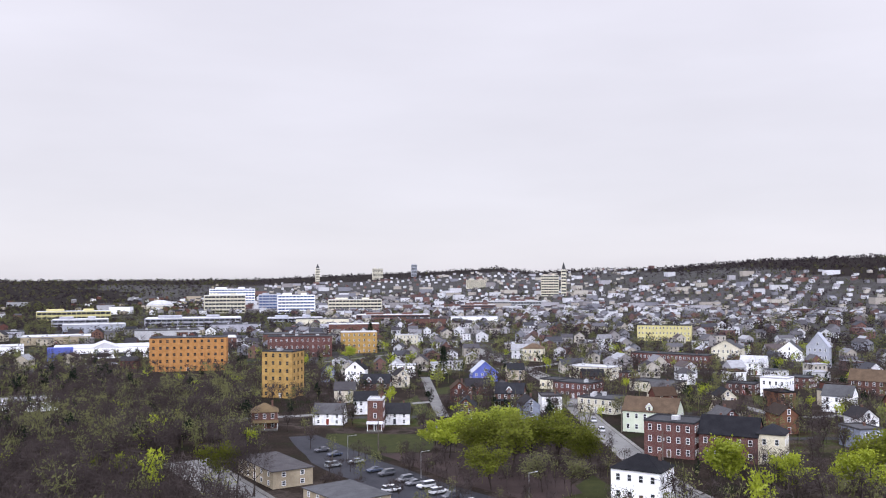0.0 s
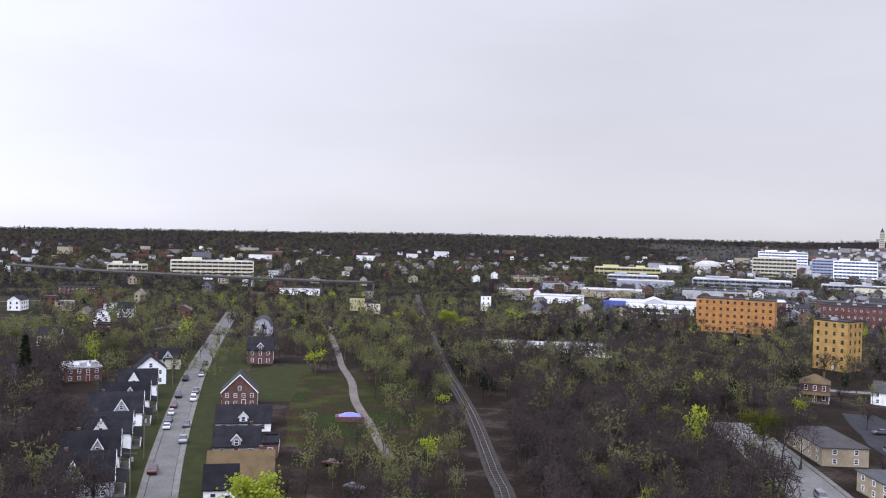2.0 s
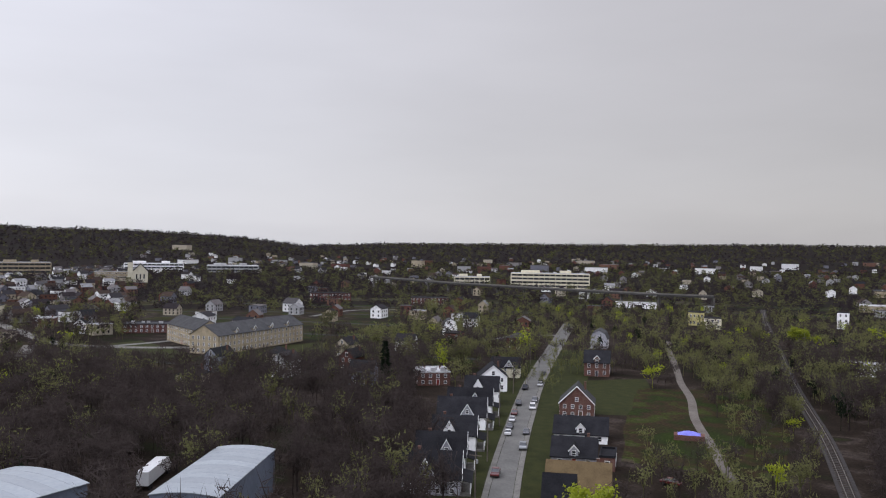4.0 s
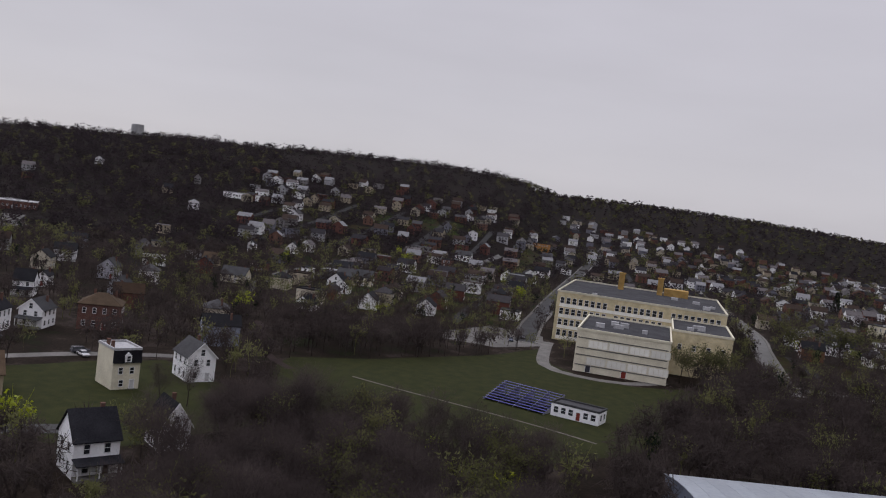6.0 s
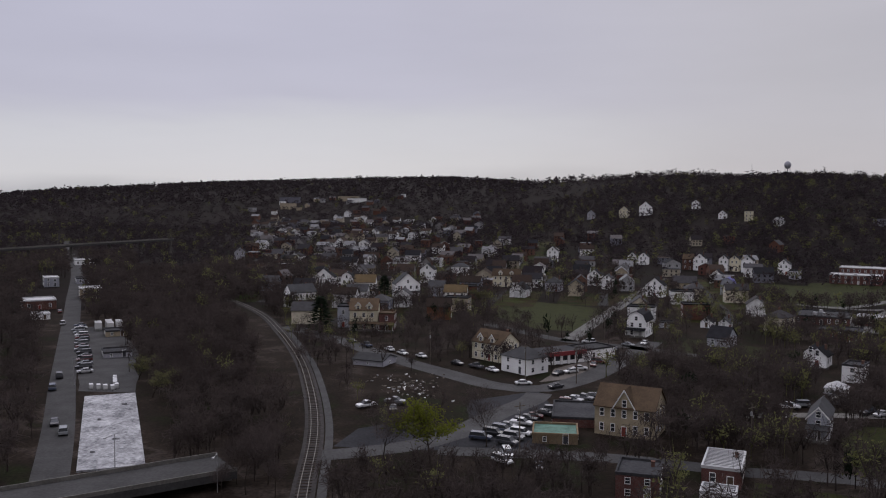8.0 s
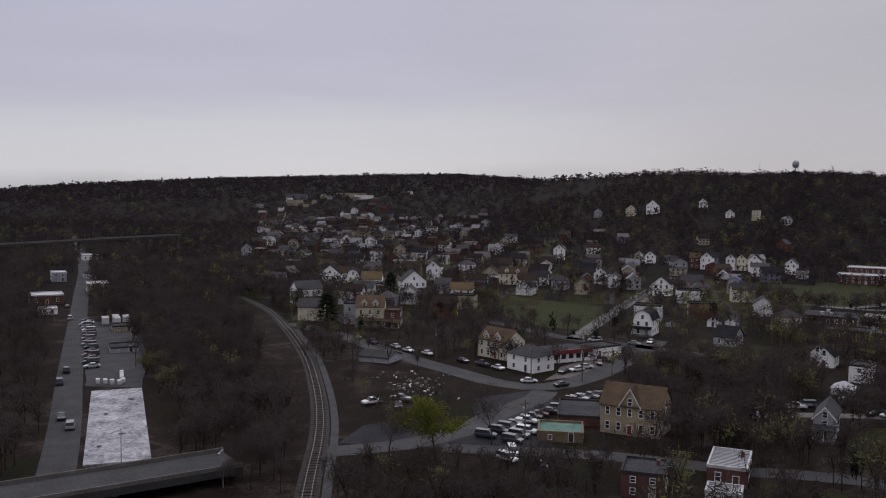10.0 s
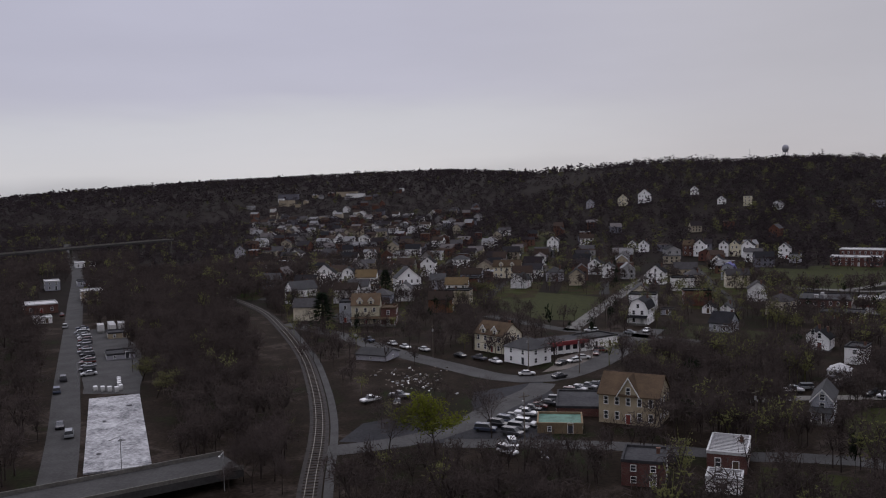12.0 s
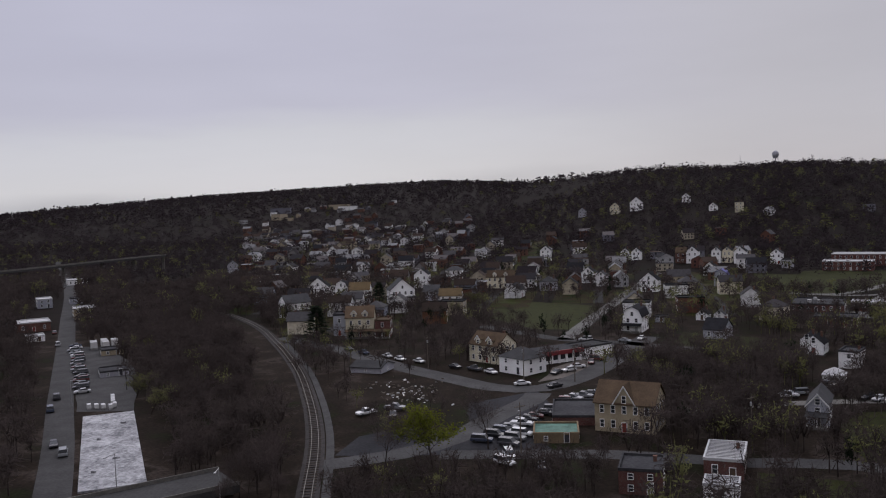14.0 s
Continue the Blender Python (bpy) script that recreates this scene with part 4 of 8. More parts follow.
ROADS_OF_RAIL = ROADS[-1][0]
ribbon("track_path", [(x - 3.3, y) for x, y in RAIL[8:17]], 1.7, "asphalt", 0.06, 0, "worn grey cinder path beside the railway", "path", reserve=False)
rails()

LAWNS = []


def lawn(pts, label="green spring grass", mat="grass", z=0.03):
    LAWNS.append(pts)
    patch("lawn", pts, mat, z, label)


lawn([(-248, 218), (-238, 250), (-205, 222), (-186, 196), (-196, 184)], "green lawn beside a brick house")
lawn([(-83, -366), (-104, -428), (-140, -378), (-106, -318), (-92, -326)], "green sloping lawn between streets")
lawn([(-219, -137), (-242, -119), (-282, -100), (-320, -90), (-292, -78), (-277, -62), (-281, -46), (-296, -30), (-262, -22), (-200, -30), (-166, -50), (-158, -86), (-190, -128)], "green playing field below a school")
lawn([(-430, 70), (-446, 112), (-376, 118), (-404, 190), (-380, 200), (-345, 150), (-340, 96)], "green lawn before yellow apartments")
lawn([(-108, -128), (-105, -146), (-114, -167), (-126, -176), (-145, -171.5), (-168, -163.5), (-184, -154), (-182, -142), (-168, -114), (-150, -102), (-122, -110)], "green gardens between houses and a lane")
lawn([(-34, 176), (-16, 150), (-10, 156), (-27, 183)], "green strip before low apartments")
lawn([(30, 175), (24, 205), (40, 235), (48, 200)], "green bank beside the main street")
lawn([(-36, 265), (-4, 268), (-2, 298), (-40, 300)], "green back lots with bare shrubs")
lawn([(-118, -264), (-150, -240), (-170, -262), (-140, -296)], "green plot beside a hillside street")
lawn([(-72, -128), (-90, -118), (-96, -134), (-82, -144)], "green yard behind a brick house")
for yard in ([(-72, 516), (-35, 570), (-43, 637), (-78, 573)], [(-4, 400), (20, 420), (19, 456), (-5, 422)], [(56, 496), (66, 473), (57, 442), (49, 473)], [(160, 416), (155, 376), (131, 360), (136, 387)],
             [(-239, -426), (-264, -382), (-302, -440), (-274, -481)], [(-256, -412), (-300, -403), (-357, -467), (-308, -484)], [(-12, 400), (-3, 335), (-20, 327), (-22, 365)]):
    lawn(yard, "green grass plot between town houses")
for pts, w in (([(-130, 88), (-162, 115), (-200, 149), (-254, 200), (-300, 245)], 16), ([(-118, 100), (-158, 134), (-198, 171), (-250, 219), (-320, 285)], 18)):
    ribbon("verge", pts, w, "grass", 0.02, 0, "green grassy front yards along a street", "lawn", reserve=False)
lawn([(-225, -383), (-279, -468), (-319, -452), (-338, -427), (-296, -379), (-257, -373)], "green grass verge below brick halls")
for lot in ([(-355, -456), (-412, -525), (-444, -506), (-401, -452), (-369, -445)], [(-231, -357), (-253, -344), (-219, -298), (-209, -316)]):
    LAWNS.append(lot)
    patch("hall_lot", lot, "paleroad", 0.04, "pale empty parking lot beside a brick hall", "parking lot")
patch("parking_lot", [(-52, 294), (-43, 297), (-22, 262), (-5, 234), (9, 215), (20, 203), (22, 184), (15, 180), (4, 189), (-10, 206), (-24, 230), (-38, 252)], "lot", 0.04, "dark asphalt parking lot with rows of cars", "parking lot")
patch("garage_forecourt", [(-66, -232), (-76, -250), (-100, -268), (-108, -276), (-100, -258), (-84, -238)], "dirt", 0.04, "worn concrete forecourt of a garage", "forecourt")
patch("car_lot", [(-7, -178), (-13, -191), (-24, -196), (-36, -184), (-43, -214), (-63, -222), (-62, -206), (-50, -178), (-51, -168), (-28, -172)], "lot", 0.035, "dark lot crowded with parked cars", "parking lot")
patch("school_lot", [(-316, -131), (-356, -124), (-352, -99), (-326, -92), (-304, -103), (-302, -123)], "concrete", 0.04, "pale concrete lot beside the school", "parking lot")
patch("industrial_yard", [(81, -353), (70, -350), (52, -296), (42, -234), (57, -238), (70, -292)], "asphalt", 0.04, "grey works yard with stored trailers", "yard")
patch("store_lot", [(-330, 560), (-290, 500), (-200, 520), (-165, 575), (-180, 720), (-300, 700)], "asphalt", 0.04, "grey shopping lot full of cars", "parking lot")
patch("scrub_bank", [(-20, 265), (-3, 237), (11, 218), (22, 206), (34, 215), (30, 262), (0, 266)], "scrub", 0.04, "brown dry scrub bank below a street", "scrub")
patch("scrub_field", [(-150, 150), (-190, 192), (-224, 232), (-200, 262), (-150, 215), (-118, 168)], "yard", 0.03, "dry brown field beside the railway", "scrub")


def slab():
    """The pale concrete slab roof beside the valley road."""
    bm = bmesh.new()
    prism(bm, [(-6.1, -1), (6.1, -1), (6.1, 0.35), (-6.1, 0.35)], -32, 32)
    for u, v, w, d in ((-3.2, -20, 1.2, 2.0), (2.4, -6, 0.8, 0.8), (-1.0, 12, 1.5, 1.0), (3.4, 20, 0.9, 1.6)):
        box(bm, u - w / 2, u + w / 2, v - d / 2, v + d / 2, 0.353, 0.75)
    ob = new("concrete_slab", mesh_of("concrete_slab", bm, "slab"))
    ob.matrix_basis = pose(41.3, -200.3, 0, 0, 0, 11.6)
    tagged(ob, "white stained concrete slab of a cleared works", "slab")
    claim(43, -215, 14), claim(38, -180, 14), claim(35, -160, 12), claim(34, -148, 10), claim(48, -230, 9), claim(50, -242, 9), claim(40, -195, 11), claim(54, -254, 8), claim(58, -268, 8), claim(62, -285, 8), claim(66, -300, 8), claim(70, -318, 8), claim(74, -336, 8)


slab()

# ---- single buildings ----
house(-152.6, 525, 10.6, 44, 18, 19.5, "flat", "orange", "tar", label="long orange brick warehouse with small dark windows", name="warehouse", category="warehouse", chimney=0, storeys=5, gap=3.9, win=(1.5, 1.6), units=3, frame_mat="orange", sides=("front", "right"))
house(-73, 398, -18, 15, 12, 20.5, "flat", "ochre", "tar", label="tall ochre brick block with flat roof and parapet", name="apartment_tower", category="apartment block", chimney=1, storeys=6, gap=3.1, win=(1.2, 1.6), units=2, frame_mat="ochre", sides=("front", "left", "right"))
house(-100, 610, 8, 44, 16, 14, "flat", "darkbrick", "tar", label="long brown brick block with flat roof", chimney=0, storeys=3, gap=3.5, units=3, sides=("front",), name="brick_block", category="building")
house(-62, 640, 8, 26, 16, 15, "flat", "ochre", "whiteroof", label="ochre brick block behind a tower", chimney=0, storeys=4, gap=3.5, sides=("front",), name="brick_block", category="building")
for x, y, rz, w, d, top in ((-45, 233, -56, 24, 11, "shale"), (-22.2, 200.2, -52, 17.5, 12.5, "greyroof"), (-4.9, 176.5, -52, 15.5, 11.5, "shale"), (4.9, 159.8, -50, 13.5, 10, "shale"), (13.4, 146.5, -50, 10.5, 9.5, "shale")):
    house(x, y, rz, w, d, 4.4, "hip", "tan", top, rise=0.7, label="low tan brick apartment building with shallow grey roof", name="apartment_house", category="apartment house", chimney=0, storeys=2, gap=4.2, win=(1.3, 1.0), group="low apartments")
house(-399, 151, 122, 66, 16, 8.5, "side", "tan", "greyroof", rise=4.5, label="long tan apartment house with grey hipped gable roof", name="apartment_house", category="apartment house", chimney=0, storeys=3, gap=3.0, dormer=4, sides=("front", "left"))
house(-424, 132, 4, 38, 14, 8.4, "side", "tan", "greyroof", rise=4.2, label="tan wing of apartments with grey roof", name="apartment_house", category="apartment house", chimney=0, storeys=3, gap=3.0, sides=("front",))


def barrel_hall(x, y, rz, w, d, h, crown, label):
    g = new("metal_hall")
    g.matrix_basis = pose(x, y, 0, 0, 0, rz)
    tagged(g, label, "warehouse", "riverside halls")
    claim(x, y, 0.45 * max(w, d)), claim(*(Vector((x, y)) + Vector((-math.sin(radians(rz)), math.cos(radians(rz)))) * d * 0.3), w * 0.6), claim(*(Vector((x, y)) - Vector((-math.sin(radians(rz)), math.cos(radians(rz)))) * d * 0.3), w * 0.6)
    N = 10
    arc = [(w / 2 * (1 - 2 * k / N), h + crown * (1 - (1 - 2 * k / N) ** 2)) for k in range(N + 1)]
    bm = bmesh.new()
    prism(bm, [(-w / 2, -1), (w / 2, -1)] + arc, -d / 2, d / 2)
    part("wall", mesh_of("wall", bm, "steelblue"), g)
    n = int(d / 3)
    for i in range(n):
        bm = bmesh.new()
        a, b = -d / 2 - 0.2 + (d + 0.4) * i / n, -d / 2 - 0.2 + (d + 0.4) * (i + 1) / n
        outer = [(u * 1.03, z + 0.18) for u, z in arc]
        inner = [(u * 1.03, z + 0.03) for u, z in arc]
        prism(bm, outer + inner[::-1], a + 0.02, b - 0.02)
        part("roof_panel", mesh_of("roof_panel", bm, "metal"), g)
    for u in (-w * 0.25, w * 0.25):
        bm = bmesh.new()
        box(bm, -2.0, 2.0, -0.08, 0.0, 0, 4.2)
        part("door", mesh_of("door", bm, "trim"), g, "white roller door", pose(u, -d / 2, 0))
    return g


barrel_hall(-158.7, 6.5, 27.7, 20, 46, 8.6, 0.9, "large metal hall with pale curved roof")
barrel_hall(-158.0, 54.0, 52.2, 12, 34, 8.6, 0.6, "long metal hall with pale roof and blue-grey walls")


def box_trailer(x, y, rz, label="white box trailer coupled to a white truck cab"):
    g = new("articulated_truck")
    g.matrix_basis = pose(x, y, height(x, y), 0, 0, rz)
    tagged(g, label, "truck")
    claim(x, y, 7)
    bm = bmesh.new()
    box(bm, -1.28, 1.28, -6.5, 6.5, 1.1, 4.0)
    bmesh.ops.bevel(bm, geom=bm.edges[:], offset=0.06, segments=1, affect="EDGES")
    part("trailer", mesh_of("trailer", bm, "whitecar"), g)
    bm = bmesh.new()
    prism(bm, [(-9.6, 0.6), (-6.9, 0.6), (-6.9, 3.6), (-7.6, 3.7), (-8.6, 2.4), (-9.6, 1.9)], -1.2, 1.2, "x")
    part("cab", mesh_of("cab", bm, "whitecar"), g)
    for yy in (-8.8, -7.2, 4.2, 5.4):
        for sx in (-1, 1):
            part("wheel", wheel_mesh(0.5, 0.35), g, "", pose(sx * 1.1, yy, 0.5))
    return g


def wheel_mesh(r, w):
    key = ("wheel", r, w)
    if key not in SHARED:
        bm = bmesh.new()
        bmesh.ops.create_cone(bm, cap_ends=True, segments=10, radius1=r, radius2=r, depth=w, matrix=pose(0, 0, 0, 0, 90, 0))
        SHARED[key] = mesh_of("wheel", bm, "tyre")
    return SHARED[key]


box_trailer(-186.5, 49.5, 58 + 180)


def school():
    g = new("school")
    g.matrix_basis = pose(0, 0, 0, 0, 0, 0)
    tagged(g, "large buff brick school with gymnasium and two chimneys", "school")
    base = pose(-357, -60.5, 0, 0, 0, 99)
    def blk(nm, x0, x1, y0, y1, h, wall, roof, wn):
        bm = bmesh.new()
        box(bm, x0, x1, y0, y1, -1.5, h)
        part(nm, mesh_of(nm, bm, wall), g, "", base)
        bm = bmesh.new()
        for a, b, c, d in ((x0 - 0.2, x1 + 0.2, y0 - 0.2, y0 + 0.3), (x0 - 0.2, x1 + 0.2, y1 - 0.3, y1 + 0.2), (x0 - 0.2, x0 + 0.3, y0 + 0.3, y1 - 0.3), (x1 - 0.3, x1 + 0.2, y0 + 0.3, y1 - 0.3)):
            box(bm, a, b, c, d, h + 0.003, h + 0.8)
        part("parapet", mesh_of("parapet", bm, "stucco"), g, "pale stone coping", base)
        bm = bmesh.new()
        box(bm, x0 + 0.3, x1 - 0.3, y0 + 0.3, y1 - 0.3, h + 0.003, h + 0.2)
        part("roof", mesh_of("roof", bm, "tar"), g, "", base)
        rnd = random.Random(int(x0 * 7 + h))
        for i in range(wn):
            bm = bmesh.new()
            a = rnd.uniform(0.8, 1.8)
            box(bm, -a, a, -1, 1, 0, rnd.uniform(0.9, 1.8))
            part("roof_unit", mesh_of("roof_unit", bm, "whiteroof"), g, "", base @ pose(rnd.uniform(x0 + 4, x1 - 4), rnd.uniform(y0 + 4, y0 + (y1 - y0) * 0.6), h + 0.2))
    blk("main_block", -35, 33, 0, 74, 20, "buff", "tar", 5)
    blk("gymnasium", -19.5, 11.5, -66, -20, 14, "stucco", "tar", 5)
    blk("link_block", -18.5, 10.5, -20, -0.02, 9, "buff", "tar", 1)
    blk("front_wing", 12, 33, -40, -0.02, 15.5, "buff", "tar", 3)
    for cx in (-12, 6):
        bm = bmesh.new()
        box(bm, -1.3, 1.3, -1.3, 1.3, 0, 7.5)
        box(bm, -1.5, 1.5, -1.5, 1.5, 7.5, 8.0)
        part("chimney", mesh_of("chimney", bm, "ochre"), g, "tall ochre brick chimney", base @ pose(cx, 58, 20.2))
    bm = bmesh.new()
    box(bm, 8, 19, 58, 66, 20.2, 23.4)
    part("penthouse", mesh_of("penthouse", bm, "ochre"), g, "ochre brick rooftop housing", base)
    me = window_mesh(1.5, 2.4, True)
    for s in range(4):
        for i in range(26):
            u = -32.6 + i * 2.5
            if i % 9 == 8:
                continue
            if s < 3 and -22.5 < u < 9.5 and s * 4.6 < 9 and s < 2:
                continue
            if u > 11 and s < 3:
                continue
            part("window", me, g, "", base @ pose(u, 0, 2.0 + s * 4.5))
        bm = bmesh.new()
        box(bm, -33.6, 32 if s == 3 else 10.5, -0.05, -0.003, 0, 1.3)
        part("spandrel_band", mesh_of("spandrel_band", bm, "paleglass"), g, "pale spandrel band below windows", base @ pose(0, 0, 0.55 + s * 4.5))
        for i in range(9):
            part("window", me, g, "", base @ pose(-35, 4 + i * 7.5, 2.0 + s * 4.5, 0, 0, -90))
    pane = SHARED.setdefault("gympane", None)
    bm = bmesh.new()
    box(bm, -3.25, 3.25, -0.06, 0.0, 0, 2.4, 0)
    for k in range(5):
        box(bm, -3.15 + k * 1.55, -3.05 + k * 1.55, -0.1, -0.061, 0, 2.2, 1)
    pane = mesh_of("window_panel", bm, "paleglass", "stucco")
    for z in (2.8, 8.6):
        for k in range(4):
            part("window_panel", pane, g, "whitened glass-block panel", base @ pose(-12.1 + k * 6.9, -66, z))
    for z in (2.2, 5.6, 8.0, 11.4):
        bm = bmesh.new()
        box(bm, -19, 11, -0.12, -0.003, 0, 0.35)
        part("string_course", mesh_of("string_course", bm, "concrete"), g, "grey string course", base @ pose(0, -66, z))
    for u in (-14.5, -2.5):
        part("door", door_mesh(1.6, 2.4), g, "", base @ pose(u, -66, 0.1))
    bm = bmesh.new()
    box(bm, -0.4, 0.4, -0.05, 0, 0, 1)
    for k in range(4):
        part("window", window_mesh(1.2, 1.8, True), g, "", base @ pose(15 + k * 5, -40, 9.5))
    for x, y, r in ((-345, -60, 34), (-385, -68, 40), (-290, -52, 19), (-310, -54, 18), (-327, -32, 18), (-420, -72, 40)):
        claim(x, y, r)


school()


def bleachers():
    g = new("bleachers")
    g.matrix_basis = pose(-224, -66, 0, 0, 0, 80)
    tagged(g, "blue metal bleachers facing a grass field", "bleachers")
    for i in range(9):
        bm = bmesh.new()
        y = -6 + i * 1.35
        box(bm, -9.2, 9.2, y, y + 0.68, 0.45 + i * 0.42, 0.53 + i * 0.42)
        box(bm, -9.2, 9.2, y + 0.66, y + 1.36, 0.3 + i * 0.42, 0.38 + i * 0.42)
        part("bench", mesh_of("bench", bm, "bluemetal"), g)
    for u in (-9, -4.5, 0, 4.5, 9):
        bm = bmesh.new()
        prism(bm, [(-6, 0), (6.2, 0), (6.2, 3.8), (5.9, 3.8), (-6, 0.1)], u - 0.08, u + 0.08, "x")
        part("support", mesh_of("support", bm, "steel"), g)
    claim(-224, -66, 11)
    house(-221, -50, 84, 13, 6, 3.2, "flat", "white", "greyroof", label="white concession stand with dark openings", name="field_house", category="shed", chimney=0, storeys=1, gap=2.0, win=(1.2, 1.5))


bleachers()


def strip_garage():
    """The service garage: dark red fascia over white piers."""
    g = new("service_garage")
    g.matrix_basis = pose(-80.3, -260.9, 0, 0, 0, 198)
    tagged(g, "low service garage with dark red fascia and white piers", "garage")
    bm = bmesh.new()
    box(bm, -7.5, 7.5, -4, 5, -0.5, 3.4)
    part("wall", mesh_of("wall", bm, "grey"), g)
    bm = bmesh.new()
    box(bm, -7.8, 7.8, -4.4, 5.2, 3.403, 3.8)
    part("roof", mesh_of("roof", bm, "tar"), g)
    bm = bmesh.new()
    box(bm, -7.8, 7.8, -4.75, -4.41, 2.7, 4.0)
    part("fascia", mesh_of("fascia", bm, "redtrim"), g, "dark red painted fascia")
    for i in range(6):
        bm = bmesh.new()
        box(bm, -0.45, 0.45, -0.25, 0, 0, 3.0)
        part("pier", mesh_of("pier", bm, "white"), g, "white painted pier", pose(-6.9 + i * 2.76, -4.02, 0))
    for i in range(5):
        bm = bmesh.new()
        box(bm, -0.9, 0.9, -0.06, 0, 0, 1.0, 0)
        box(bm, -0.9, 0.9, -0.05, 0, 1.0, 2.5, 1)
        part("shop_window", mesh_of("shop_window", bm, "white", "glass"), g, "", pose(-5.52 + i * 2.76, -4.0, 0.1))
    claim(-80.3, -260.9, 8)


strip_garage()
house(-93.1, -266.3, 204, 12.5, 9, 3.4, "flat", "white", "greyroof", label="white workshop with pale low roof beside a garage", name="workshop", category="workshop", chimney=0, storeys=1, gap=4)


def church():
    g = new("church")
    x, y = polar(-76, 1030)
    g.matrix_basis = pose(x, y, height(x, y), 0, 0, 76)
    tagged(g, "pale stone church with a tall pointed tower", "church")
    bm = bmesh.new()
    prism(bm, [(-8, -2), (8, -2), (8, 12), (0, 20), (-8, 12)], -5, 30)
    part("nave", mesh_of("nave", bm, "stucco"), g)
    bm = bmesh.new()
    for s in (-1, 1):
        prism(bm, [(s * 8.6, 11.4), (s * 8.6, 11.8), (0, 20.5), (0, 20.05)], -5.4, 30.4)
    part("roof", mesh_of("roof", bm, "shingle"), g)
    bm = bmesh.new()
    box(bm, -13.5, -8.1, -6, -0.6, -2, 22)
    part("tower", mesh_of("tower", bm, "stucco"), g)
    bm = bmesh.new()
    bmesh.ops.create_cone(bm, cap_ends=True, segments=4, radius1=3.9, radius2=0.1, depth=11, matrix=pose(-10.8, -3.3, 27.51, 0, 0, 45))
    part("spire", mesh_of("spire", bm, "greyroof"), g)
    for u in (-4, 0, 4):
        part("window", window_mesh(1.6, 5.0, False), g, "", pose(u, -5, 4))
    claim(x, y, 22)


church()


def office(x, y, rz, w, d, h, wall, storeys, label, glass="glass", name="office_block"):
    g = new(name)
    g.matrix_basis = pose(x, y, height(x, y), 0, 0, rz)
    tagged(g, label, "office block")
    claim(x, y, 0.5 * math.hypot(w, d))
    bm = bmesh.new()
    box(bm, -w / 2, w / 2, -d / 2, d / 2, -3, h)
    part("wall", mesh_of("wall", bm, wall), g)
    bm = bmesh.new()
    box(bm, -w / 2 + 0.4, w / 2 - 0.4, -d / 2 + 0.4, d / 2 - 0.4, h + 0.003, h + 0.5)
    part("roof", mesh_of("roof", bm, "whiteroof"), g)
    for k, (a, b) in enumerate(((-w * 0.25, w * 0.12), (w * 0.2, w * 0.07))):
        bm = bmesh.new()
        box(bm, a - b, a + b, -d * 0.2, d * 0.2, h + 0.5, h + 3.2)
        part("penthouse", mesh_of("penthouse", bm, wall), g)
    sh = h / storeys
    for s in range(storeys):
        for sx in ("front", "left", "right"):
            span = w if sx == "front" else d
            bm = bmesh.new()
            box(bm, -span / 2 + 1, span / 2 - 1, -0.15, 0.0, 0, sh * 0.5, 0)
            for k in range(max(2, int(span / 6))):
                u = -span / 2 + 1 + (span - 2) * k / max(2, int(span / 6))
                box(bm, u - 0.3, u + 0.3, -0.25, -0.151, 0, sh * 0.5, 1)
            part("window_band", mesh_of("window_band", bm, glass, wall), g, "", side_pose(sx, w, d, 0, s * sh + sh * 0.3))
    return g


office(-361, 1440, 14, 66, 30, 29, "stucco", 5, "pale hospital block with brown panels")
office(-240, 1425, 9, 60, 34, 30, "white", 6, "office block with dark blue glass bays", "blueglass")
office(-305, 1560, 11, 50, 30, 30, "bluegrey", 6, "blue-grey office slab among trees", "blueglass")
office(-455, 1880, 13, 95, 40, 34, "white", 6, "wide white office complex with blue glass", "blueglass")
office(-150, 1480, 6, 90, 30, 22, "stucco", 4, "long pale office block")
office(-515, 1215, 24, 95, 30, 12, "yellow", 2, "long pale yellow parking garage")
office(-757, 640, 50, 88, 20, 16, "cream", 4, "long cream office building with window bands")
office(-836, 588, 55, 42, 18, 9, "stucco", 2, "low pale office wing")
office(-420, 1010, 20, 60, 34, 8, "grey", 2, "low grey mall building")
office(-300, 1050, 14, 110, 46, 9, "grey", 2, "wide pale grey mall with flat roof")
office(-190, 1120, 10, 70, 36, 8, "bluegrey", 2, "low blue-grey commercial building")
office(-70, 1210, 4, 100, 30, 9, "brick", 2, "long red brick commercial block")
office(60, 1500, 0, 60, 30, 12, "brick", 3, "red brick school block in the far town")
office(150, 1750, -5, 120, 40, 12, "whiteroof", 2, "wide white commercial building in the far town")
office(-1150, 150, 84, 60, 20, 18, "tan", 4, "tan apartment block in the far town")
office(-1250, 330, 76, 80, 20, 12, "white", 3, "white commercial block in the far town")
office(-1180, 420, 70, 70, 30, 9, "whiteroof", 2, "wide pale commercial roof in the far town")


def far_tower(az, r, w, d, el_top, wall, label, name="tower_block", spire=0):
    x, y = polar(az, r)
    h = EYE_Z + r * math.tan(radians(el_top)) - height(x, y)
    g = office(x, y, -az, w, d, h, wall, 8, label, "glass", name)
    if spire:
        bm = bmesh.new()
        hull_roof(bm, w * 0.8, d * 0.8, h + 3.3, spire, 0.6, 0.6)
        part("spire", mesh_of("spire", bm, "greyroof"), g, "pointed grey spire")
    return g


